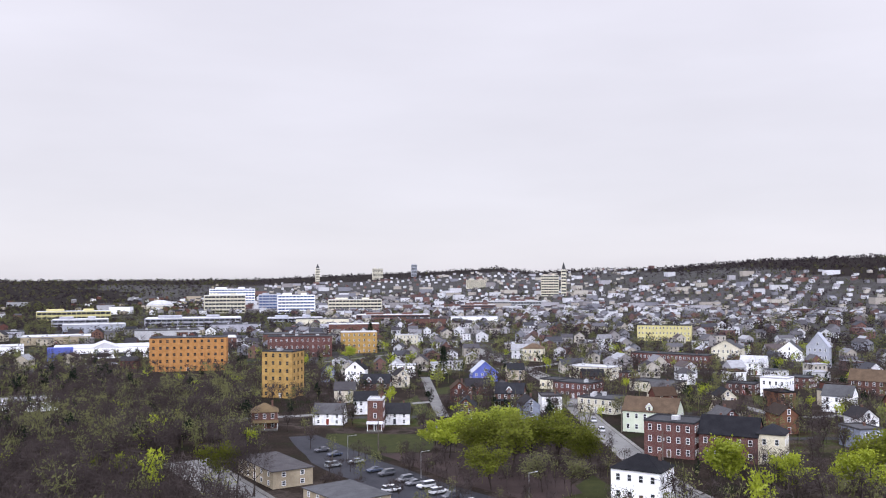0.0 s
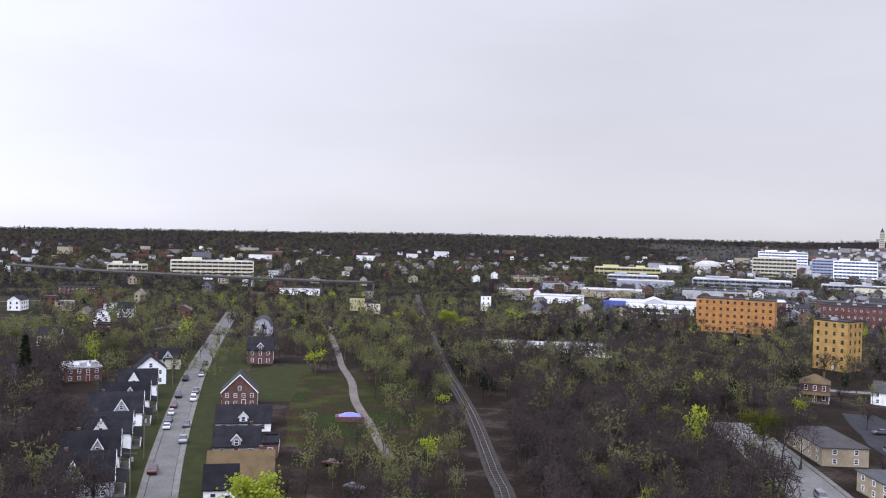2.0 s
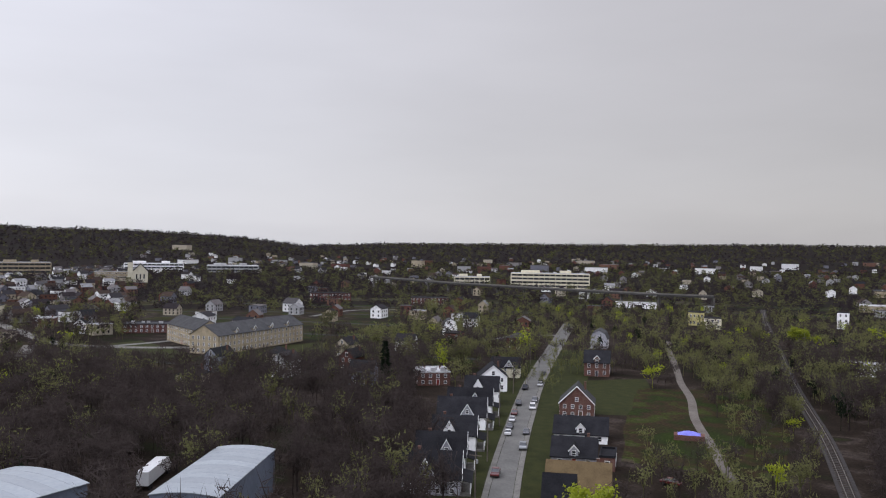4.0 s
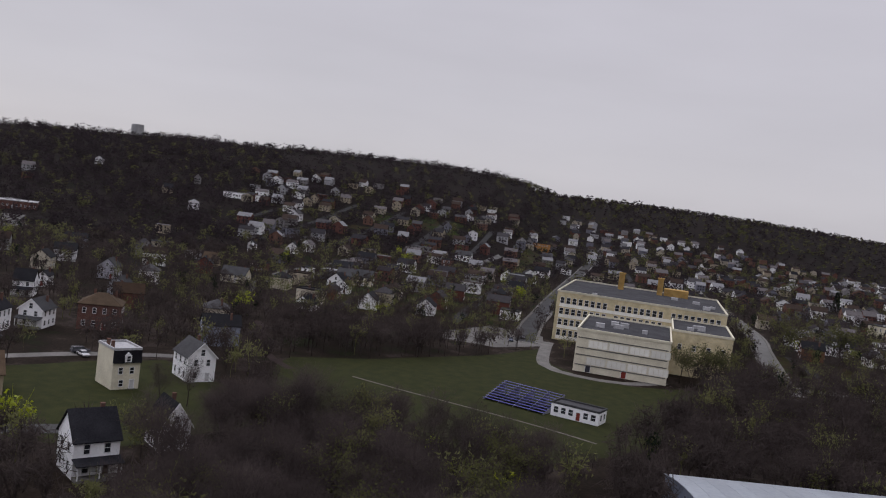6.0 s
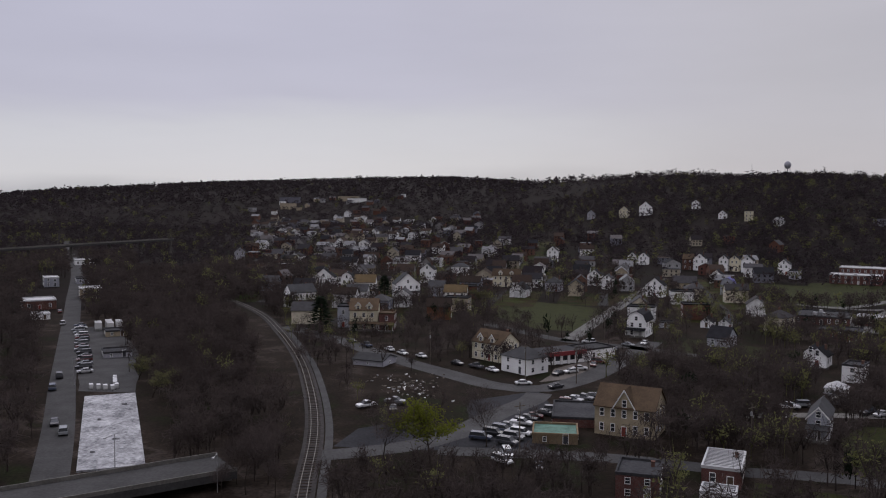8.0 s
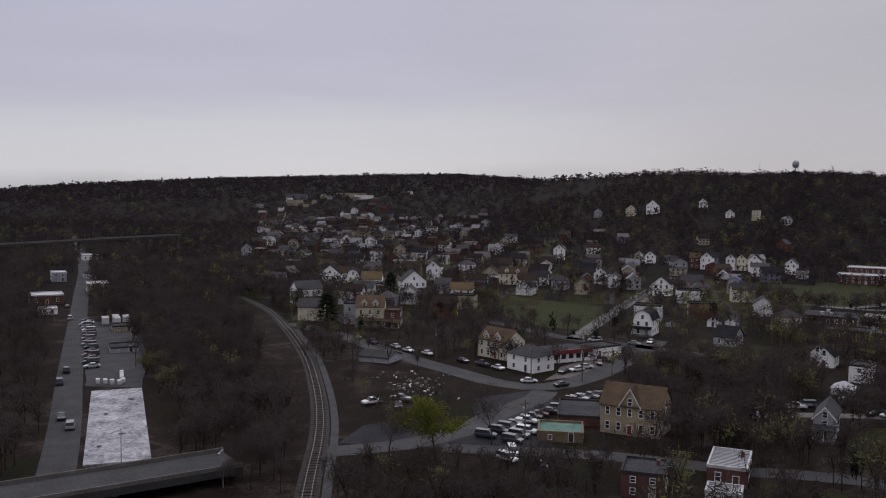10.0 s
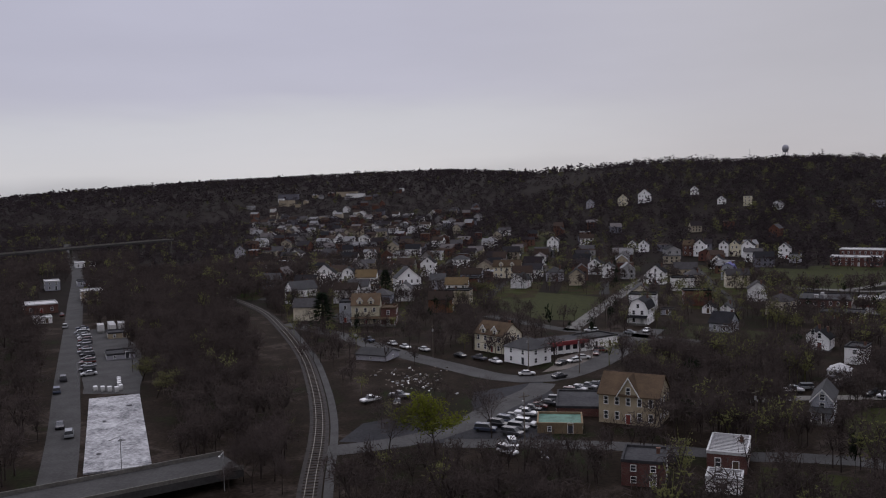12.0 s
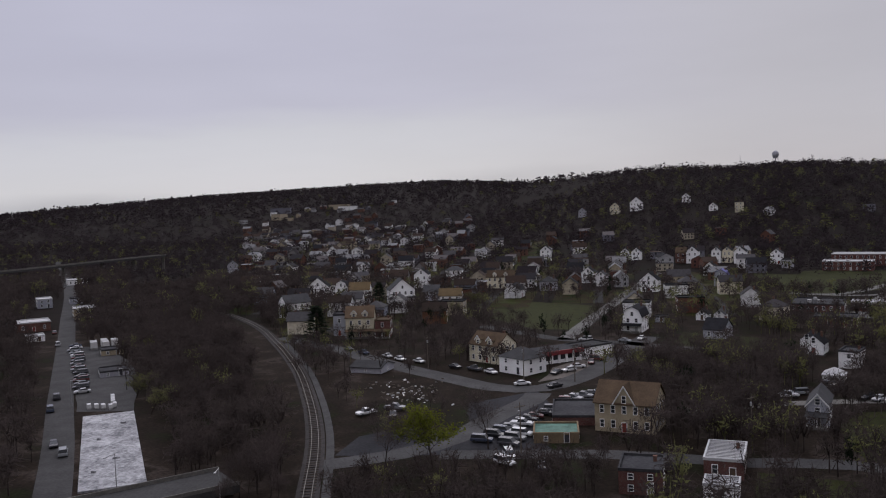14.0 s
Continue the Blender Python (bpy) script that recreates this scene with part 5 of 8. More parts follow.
far_tower(-8.2, 3300, 16, 16, 0.85, "stucco", "slender pale tower on the far skyline", spire=14)
far_tower(-1.9, 3300, 22, 18, 1.1, "bluegrey", "dark slab tower on the far skyline")
far_tower(-4.3, 3300, 40, 18, 0.85, "stucco", "pale blocks on the far skyline")
far_tower(2.2, 2600, 60, 24, 0.1, "stucco", "pale apartment slabs in the far town")
far_tower(7.0, 2300, 46, 24, 0.35, "stucco", "grey stone block below a spire in the far town")
far_tower(7.9, 2280, 13, 13, 0.7, "stucco", "slender grey stone tower in the far town", spire=17)


def store():
    g = new("store")
    g.matrix_basis = pose(-240, 618, 0, 0, 0, 22)
    tagged(g, "wide white store with blue entrance corner", "store")
    bm = bmesh.new()
    box(bm, -33, 33, -20, 20, -1, 7)
    part("wall", mesh_of("wall", bm, "white"), g)
    bm = bmesh.new()
    box(bm, -32.6, 32.6, -19.6, 19.6, 7.003, 7.5)
    part("roof", mesh_of("roof", bm, "whiteroof"), g)
    bm = bmesh.new()
    box(bm, -36, -20, -24, -20.02, -1, 8.5)
    part("entrance", mesh_of("entrance", bm, "blue"), g, "bright blue entrance block")
    bm = bmesh.new()
    prism(bm, [(-8, 7.5), (8, 7.5), (0, 10.5)], -15, 15)
    part("skylight", mesh_of("skylight", bm, "whiteroof"), g)
    for k in range(4):
        bm = bmesh.new()
        box(bm, -4, 4, -0.1, 0, 0, 2.8)
        part("shop_window", mesh_of("shop_window", bm, "glass"), g, "", pose(-12 + k * 11, -20, 1))
    claim(-240, 618, 38)


store()
house(-195, 690, 16, 60, 30, 8, "flat", "brick", "whiteroof", label="red brick store with white roof", name="store_block", category="store", chimney=0, storeys=2, gap=6, sides=("front",), units=5)
house(-330, 640, 27, 40, 24, 6, "flat", "white", "whiteroof", label="low white store beside a parking lot", name="store_block", category="store", chimney=0, storeys=1, gap=6, sides=("front",), units=3)
house(-400, 700, 30, 40, 20, 5, "flat", "tan", "whiteroof", label="long tan store beside a lot", name="store_block", category="store", chimney=0, storeys=1, gap=6, sides=("front",), units=3)

for x, y, rz, w, d, h, wall, top in ((-186, 350, 28, 58, 14, 4.0, "white", "whiteroof"), (-330, 745, 22, 54, 34, 6, "tan", "whiteroof"), (-250, 790, 18, 55, 34, 8, "whiteroof", "greyroof"), (-420, 820, 28, 46, 30, 6, "grey", "greyroof"),
                                     (-130, 760, 10, 52, 30, 7, "brick", "greyroof"), (-500, 905, 30, 56, 36, 6, "tan", "tar"), (-360, 900, 22, 60, 36, 8, "bluegrey", "whiteroof"), (-215, 905, 14, 50, 24, 8, "grey", "tar"),
                                     (-90, 880, 6, 50, 26, 9, "brick", "whiteroof"), (-140, 1010, 8, 60, 30, 10, "stucco", "greyroof"), (-20, 1010, 2, 46, 24, 10, "brick", "tar"), (40, 1130, 0, 60, 24, 10, "white", "whiteroof")):
    house(x, y, rz, w, d, h, "flat", wall, top, label="long low commercial building with a pale flat roof", name="store_block", category="store", chimney=0, storeys=1, gap=9, sides=("front",), units=4, group="stores in the valley")


def dome():
    x, y = polar(-18.0, 1700)
    bm = bmesh.new()
    bmesh.ops.create_uvsphere(bm, u_segments=24, v_segments=8, radius=1, matrix=Matrix.Diagonal((25, 25, 11, 1)))
    bmesh.ops.bisect_plane(bm, geom=bm.verts[:] + bm.edges[:] + bm.faces[:], plane_co=(0, 0, -0.5), plane_no=(0, 0, -1), clear_outer=True)
    ob = new("dome", mesh_of("dome", bm, "whiteroof"))
    ob.matrix_basis = pose(x, y, height(x, y) + 6)
    tagged(ob, "white domed roof of an arena", "dome")
    bm = bmesh.new()
    bmesh.ops.create_cone(bm, cap_ends=True, segments=24, radius1=24.5, radius2=24.5, depth=12, matrix=pose(0, 0, -4))
    part("drum", mesh_of("drum", bm, "stucco"), ob)


dome()


def viaduct(name, pts, z, width, label, step=26):
    g = new(name)
    tagged(g, label, "bridge")
    P = [Vector(p) for p in pts]
    for seg, (a, b) in enumerate(zip(P, P[1:])):
        z += 0.004 * (-1) ** seg
        t = (b - a).normalized()
        n = Vector((-t.y, t.x)) * width / 2
        bm = bmesh.new()
        ring = [a + n, a - n, b - n, b + n]
        lo = [bm.verts.new((*q, z - 1.3)) for q in ring]
        hi = [bm.verts.new((*q, z)) for q in ring]
        bm.faces.new(lo), bm.faces.new(hi[::-1])
        for i in range(4):
            j = (i + 1) % 4
            bm.faces.new((lo[i], hi[i], hi[j], lo[j]))
        bmesh.ops.recalc_face_normals(bm, faces=bm.faces)
        part("deck", mesh_of("deck", bm, "asphalt"), g)
        for s in (-1, 1):
            bm = bmesh.new()
            p0, p1 = a + n * s * 0.97, b + n * s * 0.97
            q = Vector((-t.y, t.x)) * 0.12
            ring = [p0 + q, p0 - q, p1 - q, p1 + q]
            lo = [bm.verts.new((*v, z + 0.002)) for v in ring]
            hi = [bm.verts.new((*v, z + 0.7)) for v in ring]
            bm.faces.new(hi[::-1])
            for i in range(4):
                j = (i + 1) % 4
                bm.faces.new((lo[i], hi[i], hi[j], lo[j]))
            bmesh.ops.recalc_face_normals(bm, faces=bm.faces)
            part("parapet", mesh_of("parapet", bm, "concrete"), g)
        k = max(1, int((b - a).length / step))
        for i in range(1 if seg else 0, k + 1):
            c = a + (b - a) * (i / k)
            bm = bmesh.new()
            zz = height(c.x, c.y) - 1
            box(bm, c.x - 0.9, c.x + 0.9, c.y - 0.9, c.y + 0.9, zz, z - 1.32)
            part("pier", mesh_of("pier", bm, "concrete"), g)
    add_road([(p.x, p.y) for p in P], width / 2)
    return g


viaduct("overpass", [(110, -119), (58, -140), (32, -151.5), (13, -160)], 3.0, 11, "grey road overpass with pale parapets", 20)
viaduct("viaduct", [(215, -640), (150, -735), (110, -790)], 12, 8, "dark viaduct across the wooded valley", 30)
viaduct("viaduct", [(-860, 470), (-720, 478), (-600, 510), (-505, 545), (-470, 570)], 11, 10, "long concrete viaduct before a cream office building", 30)


def water_tower():
    x, y = polar(-149.0, 1290)
    z = height(x, y)
    g = new("water_tower")
    g.matrix_basis = pose(x, y, z)
    tagged(g, "dark steel water tower on the wooded hilltop", "water tower")
    zb, zt = EYE_Z + 1290 * math.tan(radians(1.72)) - z, EYE_Z + 1290 * math.tan(radians(2.2)) - z
    bm = bmesh.new()
    bmesh.ops.create_uvsphere(bm, u_segments=16, v_segments=10, radius=1, matrix=pose(0, 0, (zb + zt) / 2) @ Matrix.Diagonal((4.6, 4.6, (zt - zb) / 2, 1)))
    part("tank", mesh_of("tank", bm, "grey"), g)
    for i in range(6):
        a = math.pi / 3 * i
        bm = bmesh.new()
        bmesh.ops.create_cone(bm, cap_ends=True, segments=6, radius1=0.35, radius2=0.35, depth=zb + 3, matrix=pose(3.6 * math.cos(a), 3.6 * math.sin(a), (zb + 3) / 2 - 0.5))
        part("leg", mesh_of("leg", bm, "grey"), g)
    bm = bmesh.new()
    bmesh.ops.create_cone(bm, cap_ends=True, segments=10, radius1=0.8, radius2=0.8, depth=zb + 2, matrix=pose(0, 0, (zb + 2) / 2))
    part("riser", mesh_of("riser", bm, "grey"), g)
    x, y = polar(-151.05, 1290)
    bm = bmesh.new()
    hz = EYE_Z + 1290 * math.tan(radians(2.03)) - height(x, y)
    bmesh.ops.create_cone(bm, cap_ends=True, segments=4, radius1=0.5, radius2=0.2, depth=hz, matrix=pose(0, 0, hz / 2))
    m = new("radio_mast", mesh_of("radio_mast", bm, "steel"))
    m.matrix_basis = pose(x, y, height(x, y))
    tagged(m, "thin steel radio mast on the wooded hilltop", "mast")
    x, y = polar(-133.0, 1380)
    z = height(x, y)
    bm = bmesh.new()
    hz = EYE_Z + 1380 * math.tan(radians(2.18)) - z
    bmesh.ops.create_cone(bm, cap_ends=True, segments=24, radius1=9, radius2=9, depth=hz, matrix=pose(0, 0, hz / 2))
    bmesh.ops.bevel(bm, geom=[e for e in bm.edges if e.verts[0].co.z > 1 and e.verts[1].co.z > 1], offset=0.8, segments=2, affect="EDGES")
    m = new("storage_tank", mesh_of("storage_tank", bm, "whiteroof"))
    m.matrix_basis = pose(x, y, z)
    tagged(m, "white cylindrical storage tank on the hill crest", "tank")


water_tower()


def tarp_pen():
    g = new("covered_pen")
    g.matrix_basis = pose(-158, 183, 0, 0, 0, 42)
    tagged(g, "red brick pen covered with a violet-blue tarpaulin", "shed")
    bm = bmesh.new()
    box(bm, -4, 4, -2, 2, 0, 1.4)
    part("wall", mesh_of("wall", bm, "brick"), g)
    bm = bmesh.new()
    bmesh.ops.create_grid(bm, x_segments=10, y_segments=6, size=1, matrix=Matrix.Diagonal((3, 1.9, 1, 1)))
    for v in bm.verts:
        v.co.z = 1.45 + 0.9 * (1 - (v.co.x / 3) ** 2) * (1 - (v.co.y / 1.9) ** 2) + 0.1 * noise.noise(v.co * 2)
    part("tarpaulin", mesh_of("tarpaulin", bm, "tarp"), g)
    claim(-158, 183, 5)


tarp_pen()

# ---- houses that can be told apart ----

# town round the garage
house(-72.3, -180.1, 143.1, 13.1, 10.0, 6.4, "side", "tan", "brownroof", label="two-storey tan brick house with brown gable roof", gable=1, chimney=0, gap=2.4, win=(0.85, 1.7), storeys=2)
house(-54.3, -177.3, 163.0, 9.5, 9.0, 1.8, "flat", "brownbrick", "greenroof", label="low brick shed with patchy green flat roof", storeys=1, chimney=0, win=(1.0, 1.0), gap=4)
house(-63.8, -192.9, 161.7, 10.2, 16.0, 1.8, "flat", "darkbrick", "tar", label="low workshop with dark tar roof", storeys=1, chimney=0, sides=("left",), door=False)
house(-66.2, -247.8, 121.0, 10.5, 9.0, 4.7, "hip", "white", "greyroof", label="white two-storey garage house with hipped grey roof", chimney=0, gap=3.4, storeys=2)
house(-62.0, -268.2, 125.0, 12.1, 9.0, 5.6, "side", "stucco", "brownroof", label="pale house with twin front gables beside a street", dormer=2, chimney=1, storeys=2)
house(-126.4, -307.2, 143.6, 7.0, 11.0, 5.8, "gambrel", "white", "shingle", label="white gambrel-roofed house with front porch and awning", porch=True, storeys=2)
house(-18.2, -344.5, 171.0, 4.6, 10.0, 8.0, "flat", "bluegrey", "shingle", label="grey-blue end house of a short row", chimney=1, sides=("front","left"), storeys=2)
house(-25.6, -336.0, 169.6, 10.7, 10.0, 7.9, "side", "cream", "brownroof", label="cream twin house with brown roof and two gables", dormer=2, porch=True, sides=("front",), storeys=2)
house(-34.1, -332.6, 168.2, 5.7, 10.0, 6.5, "flat", "darkbrick", "brownroof", label="dark brick end house with covered porch", porch=True, sides=("front","right"), storeys=2)
house(-23.2, -265.8, 147.0, 10.4, 9.0, 1.7, "side", "grey", "greyroof", label="low block garage with shallow grey roof by the street", storeys=1, chimney=0, rise=1.3, door=False, win=(0.8, 0.6), gap=6)
house(-0.8, -406.6, 203.9, 12.4, 9.0, 6.9, "side", "white", "greyroof", label="white house with long porch above the railway", porch=True, storeys=2)
house(-14.3, -476.0, 170.3, 11.9, 9.0, 6.8, "front", "white", "shingle", label="white gabled house on the hillside street", storeys=2, sides=("front", "left"))
house(-26.5, -469.8, 168.8, 6.4, 9.0, 6.7, "gambrel", "white", "shingle", label="narrow white house with arched gable front", porch=True, storeys=2)
house(-34.6, -449.2, 167.6, 10.7, 9.0, 7.0, "side", "white", "tanroof", label="white house with pale tan roof and awning", porch=True, storeys=2)
house(-54.3, -438.4, 184.9, 12.8, 9.0, 6.9, "front", "white", "greyroof", label="white clapboard house with grey roof", porch=True, storeys=2)
house(-71.1, -442.6, 162.9, 8.1, 8.0, 4.7, "side", "bluegrey", "greyroof", label="small grey house with pale roof", storeys=2)
house(-74.9, -409.0, 161.6, 10.7, 8.0, 5.9, "side", "white", "tanroof", label="white house with tan roof and porch", porch=True, storeys=2)
house(-264.2, -558.6, 144.7, 6.9, 8.0, 7.2, "side", "brick", "brownroof", label="brick house with brown roof on the hill", storeys=2, sides=("front", "left"))
house(-270.0, -553.1, 146.0, 8.1, 8.0, 8.0, "front", "white", "shingle", label="white gabled house on the upper street", storeys=2, sides=("front", "left"))
house(-283.9, -546.1, 144.5, 6.2, 8.0, 8.0, "front", "white", "shingle", label="white gabled house in a row of three", storeys=2, sides=("front", "left"))
house(-290.0, -542.8, 143.9, 6.2, 8.0, 8.0, "front", "cream", "shingle", label="cream gabled house in a row of three", storeys=2, sides=("front", "left"))
house(-294.9, -534.6, 143.1, 7.7, 8.0, 7.9, "front", "white", "shingle", label="white gabled house with bay in a row of three", storeys=2, sides=("front", "left"))
house(-310.8, -517.2, 141.0, 7.2, 8.0, 7.0, "front", "white", "greyroof", label="white house below the wooded hill", storeys=2, sides=("front", "left"))
house(-305.2, -495.8, 140.4, 6.2, 8.0, 5.3, "flat", "grey", "tar", label="grey flat-roofed house below the hill", storeys=2, sides=("front", "left"))
house(-247.7, -484.7, 144.9, 7.8, 8.0, 4.9, "front", "white", "shingle", label="white gabled cottage beside a lawn", storeys=2, sides=("front", "left"))
house(-226.7, -431.2, 144.3, 7.0, 8.0, 5.1, "gambrel", "bluegrey", "bluemetal", label="grey house with blue arched roof", storeys=2, sides=("front", "left"))
house(-184.2, -427.0, 146.7, 9.4, 9.0, 6.0, "front", "white", "shingle", label="white house at the end of an avenue", storeys=2)
house(-327.8, -468.2, 141.0, 27.8, 14.0, 5.2, "flat", "darkbrick", "whiteroof", label="long dark brick hall with white roof edge", chimney=0, gap=3.2, units=2, storeys=2, sides=("front", "left"))
house(-146.2, -281.5, 132.6, 7.3, 9.0, 3.3, "side", "bluegrey", "shingle", label="blue-grey shed among bare trees", storeys=1, door=False)
house(-113.1, -172.1, 142.7, 4.4, 12.0, 4.8, "front", "bluegrey", "greyroof", label="tall narrow blue-grey house with steep gable", rise=2.4, porch=True, gap=2.2, chimney=0, storeys=2)
house(-140.4, -206.9, 137.8, 5.1, 6.0, 2.0, "hip", "white", "whiteroof", label="small white pavilion garage with pale roof", storeys=1, chimney=0)
house(-59.2, -142.7, 153.5, 7.4, 9.0, 4.1, "flat", "darkbrick", "tar", label="dark brick house among bare trees", storeys=2)


def ribs(g, w, d, z):
    """Standing seams across a flat metal roof."""
    n = int(d / 0.9)
    bm = bmesh.new()
    box(bm, -w / 2 + 0.3, w / 2 - 0.3, -0.12, 0.12, 0, 0.16)
    me = mesh_of("roof_rib", bm, "steel")
    for k in range(n):
        part("roof_rib", me, g, "", pose(0, -d / 2 + 0.6 + k * (d - 1.2) / (n - 1), z))


ribs(house(-77.6, -147.3, 148.2, 6.9, 12.0, 3.3, "flat", "darkbrick", "whiteroof", label="brick house with ribbed white metal roof", chimney=1, storeys=1), 6.9, 12.0, 3.43)
ribs(house(-70.2, -134.8, 148.5, 5.8, 5.0, 2.2, "flat", "white", "whiteroof", label="white lean-to with ribbed metal roof", storeys=1, chimney=0, door=False, sides=("front",)), 5.8, 5.0, 2.33)
house(-163.5, -254.0, 137.2, 4.1, 8.0, 2.8, "front", "white", "shingle", label="white gabled house behind bare trees", storeys=1)
house(-196.6, -291.8, 142.0, 10.5, 10.0, 3.2, "flat", "brick", "tar", label="brick house row with flat roof", chimney=0, storeys=1)
house(-144.7, -324.7, 150.0, 5.4, 6.0, 1.9, "flat", "bluegrey", "tar", label="low blue-grey shed beside a yard", storeys=1,chimney=0)
house(-161.8, -323.4, 143.4, 4.7, 7.0, 2.4, "front", "white", "shingle", label="small white gabled garage", storeys=1)
house(-167.7, -320.4, 142.4, 4.3, 7.0, 2.4, "front", "white", "greyroof", label="small white gabled shed", storeys=1)
house(-76.1, -507.7, 161.5, 8.4, 9.0, 8.0, "front", "white", "shingle", label="tall white house on the hillside", storeys=2, sides=("front", "left"))
house(-118.2, -483.1, 156.2, 15.9, 9.0, 6.4, "side", "cream", "brownroof", label="cream double house with brown roof", dormer=2, storeys=2, sides=("front", "left"))
house(-138.4, -457.6, 153.2, 8.4, 9.0, 5.0, "hip", "grey", "greyroof", label="grey house with hipped roof", storeys=2, sides=("front", "left"))
house(-199.2, -664.0, 159.3, 8.6, 8.0, 9.0, "front", "white", "shingle", label="tall white house below the wood", storeys=3, sides=("front", "left"))
house(-177.3, -526.6, 155.4, 10.2, 9.0, 5.0, "side", "white", "shingle", label="white house in a hillside row", storeys=2, sides=("front", "left"))
house(-170.9, -483.5, 150.5, 7.9, 8.0, 6.0, "front", "white", "shingle", label="white gabled house in a hillside row", storeys=2, sides=("front", "left"))
house(-171.7, -464.2, 149.7, 5.8, 8.0, 5.8, "front", "white", "greyroof", label="white gabled house in a hillside row", storeys=2, sides=("front", "left"))
house(-242.7, -605.9, 152.2, 6.8, 7.0, 5.9, "front", "white", "shingle", label="white gabled house high on the hill", storeys=2, sides=("front", "left"))
house(-248.1, -598.1, 151.5, 7.1, 7.0, 5.9, "front", "white", "shingle", label="white gabled house high on the hill", storeys=2, sides=("front", "left"))
house(-322.6, -928.9, 154.9, 8.4, 8.0, 6.4, "front", "grey", "shingle", label="grey house high on the wooded hill", storeys=2, sides=("front", "left"))
house(-342.4, -880.8, 152.8, 10.5, 8.0, 7.4, "front", "cream", "shingle", label="cream house high on the wooded hill", storeys=2, sides=("front", "left"))
house(-360.2, -865.6, 151.4, 12.9, 8.0, 8.5, "front", "white", "shingle", label="white house high on the wooded hill", storeys=2, sides=("front", "left"))
house(-411.1, -855.1, 148.3, 8.1, 8.0, 6.1, "front", "white", "shingle", label="white house near the hilltop", storeys=2, sides=("front", "left"))
house(-408.4, -791.1, 146.7, 7.6, 8.0, 4.6, "front", "white", "shingle", label="white house on the upper slope", storeys=2, sides=("front", "left"))
house(-422.8, -767.6, 145.2, 7.4, 8.0, 9.1, "flat", "cream", "tar", label="tall cream house on the upper slope", storeys=3, sides=("front", "left"))
house(-67.5, -585.8, 165.4, 15.3, 9.0, 5.3, "flat", "brick", "whiteroof", label="brick row with pale flat roof", units=1, storeys=2, sides=("front", "left"))
house(-51.5, -623.2, 167.3, 8.3, 8.0, 5.7, "front", "white", "shingle", label="white house in the hillside town", storeys=2, sides=("front", "left"))
house(-103.9, -552.1, 161.3, 10.7, 8.0, 5.8, "hip", "white", "greyroof", label="white house with hipped grey roof", storeys=2, sides=("front", "left"))
house(44.9, -697.3, -176.3, 8.2, 8.0, 7.2, "front", "grey", "shingle", label="pale house alone among bare woods", storeys=2, sides=("front", "left"))

# valley road
house(115.2, -413.1, -160.4, 13.7, 14.0, 3.9, "flat", "brick", "whiteroof", label="low brick shop with white roof", chimney=0, storeys=1, gap=4)
house(105.2, -379.1, -160.5, 7.1, 8.0, 2.0, "flat", "white", "whiteroof", label="small white shed beside the road", chimney=0, storeys=1)
house(133.7, -503.6, -161.1, 7.4, 12.0, 4.7, "flat", "bluegrey", "whiteroof", label="grey shop with white roof", chimney=0, storeys=2, sides=("front", "left"))
house(152.1, -660.0, -163.0, 13.4, 14.0, 3.5, "flat", "white", "whiteroof", label="low white works building by the road", chimney=0, storeys=1, sides=("front", "left"))
house(120.8, -518.6, -162.9, 6.6, 10.0, 2.8, "flat", "bluegrey", "tar", label="low blue-grey yard shed by the road", chimney=0, storeys=1, sides=("front", "left"))
house(101.3, -449.8, -163.3, 9.7, 12.0, 4.8, "flat", "tan", "whiteroof", label="tan works building with white roof", chimney=0, storeys=2)
house(57.5, -289.9, -164.8, 8.4, 9.0, 1.5, "flat", "grey", "tar", label="low grey yard shed with flat roof", chimney=0, storeys=1)
house(66.0, -332.1, -164.8, 7.6, 8.0, 1.8, "flat", "tan", "tar", label="ochre yard shed with open front", chimney=0, storeys=1)

# hillside houses near


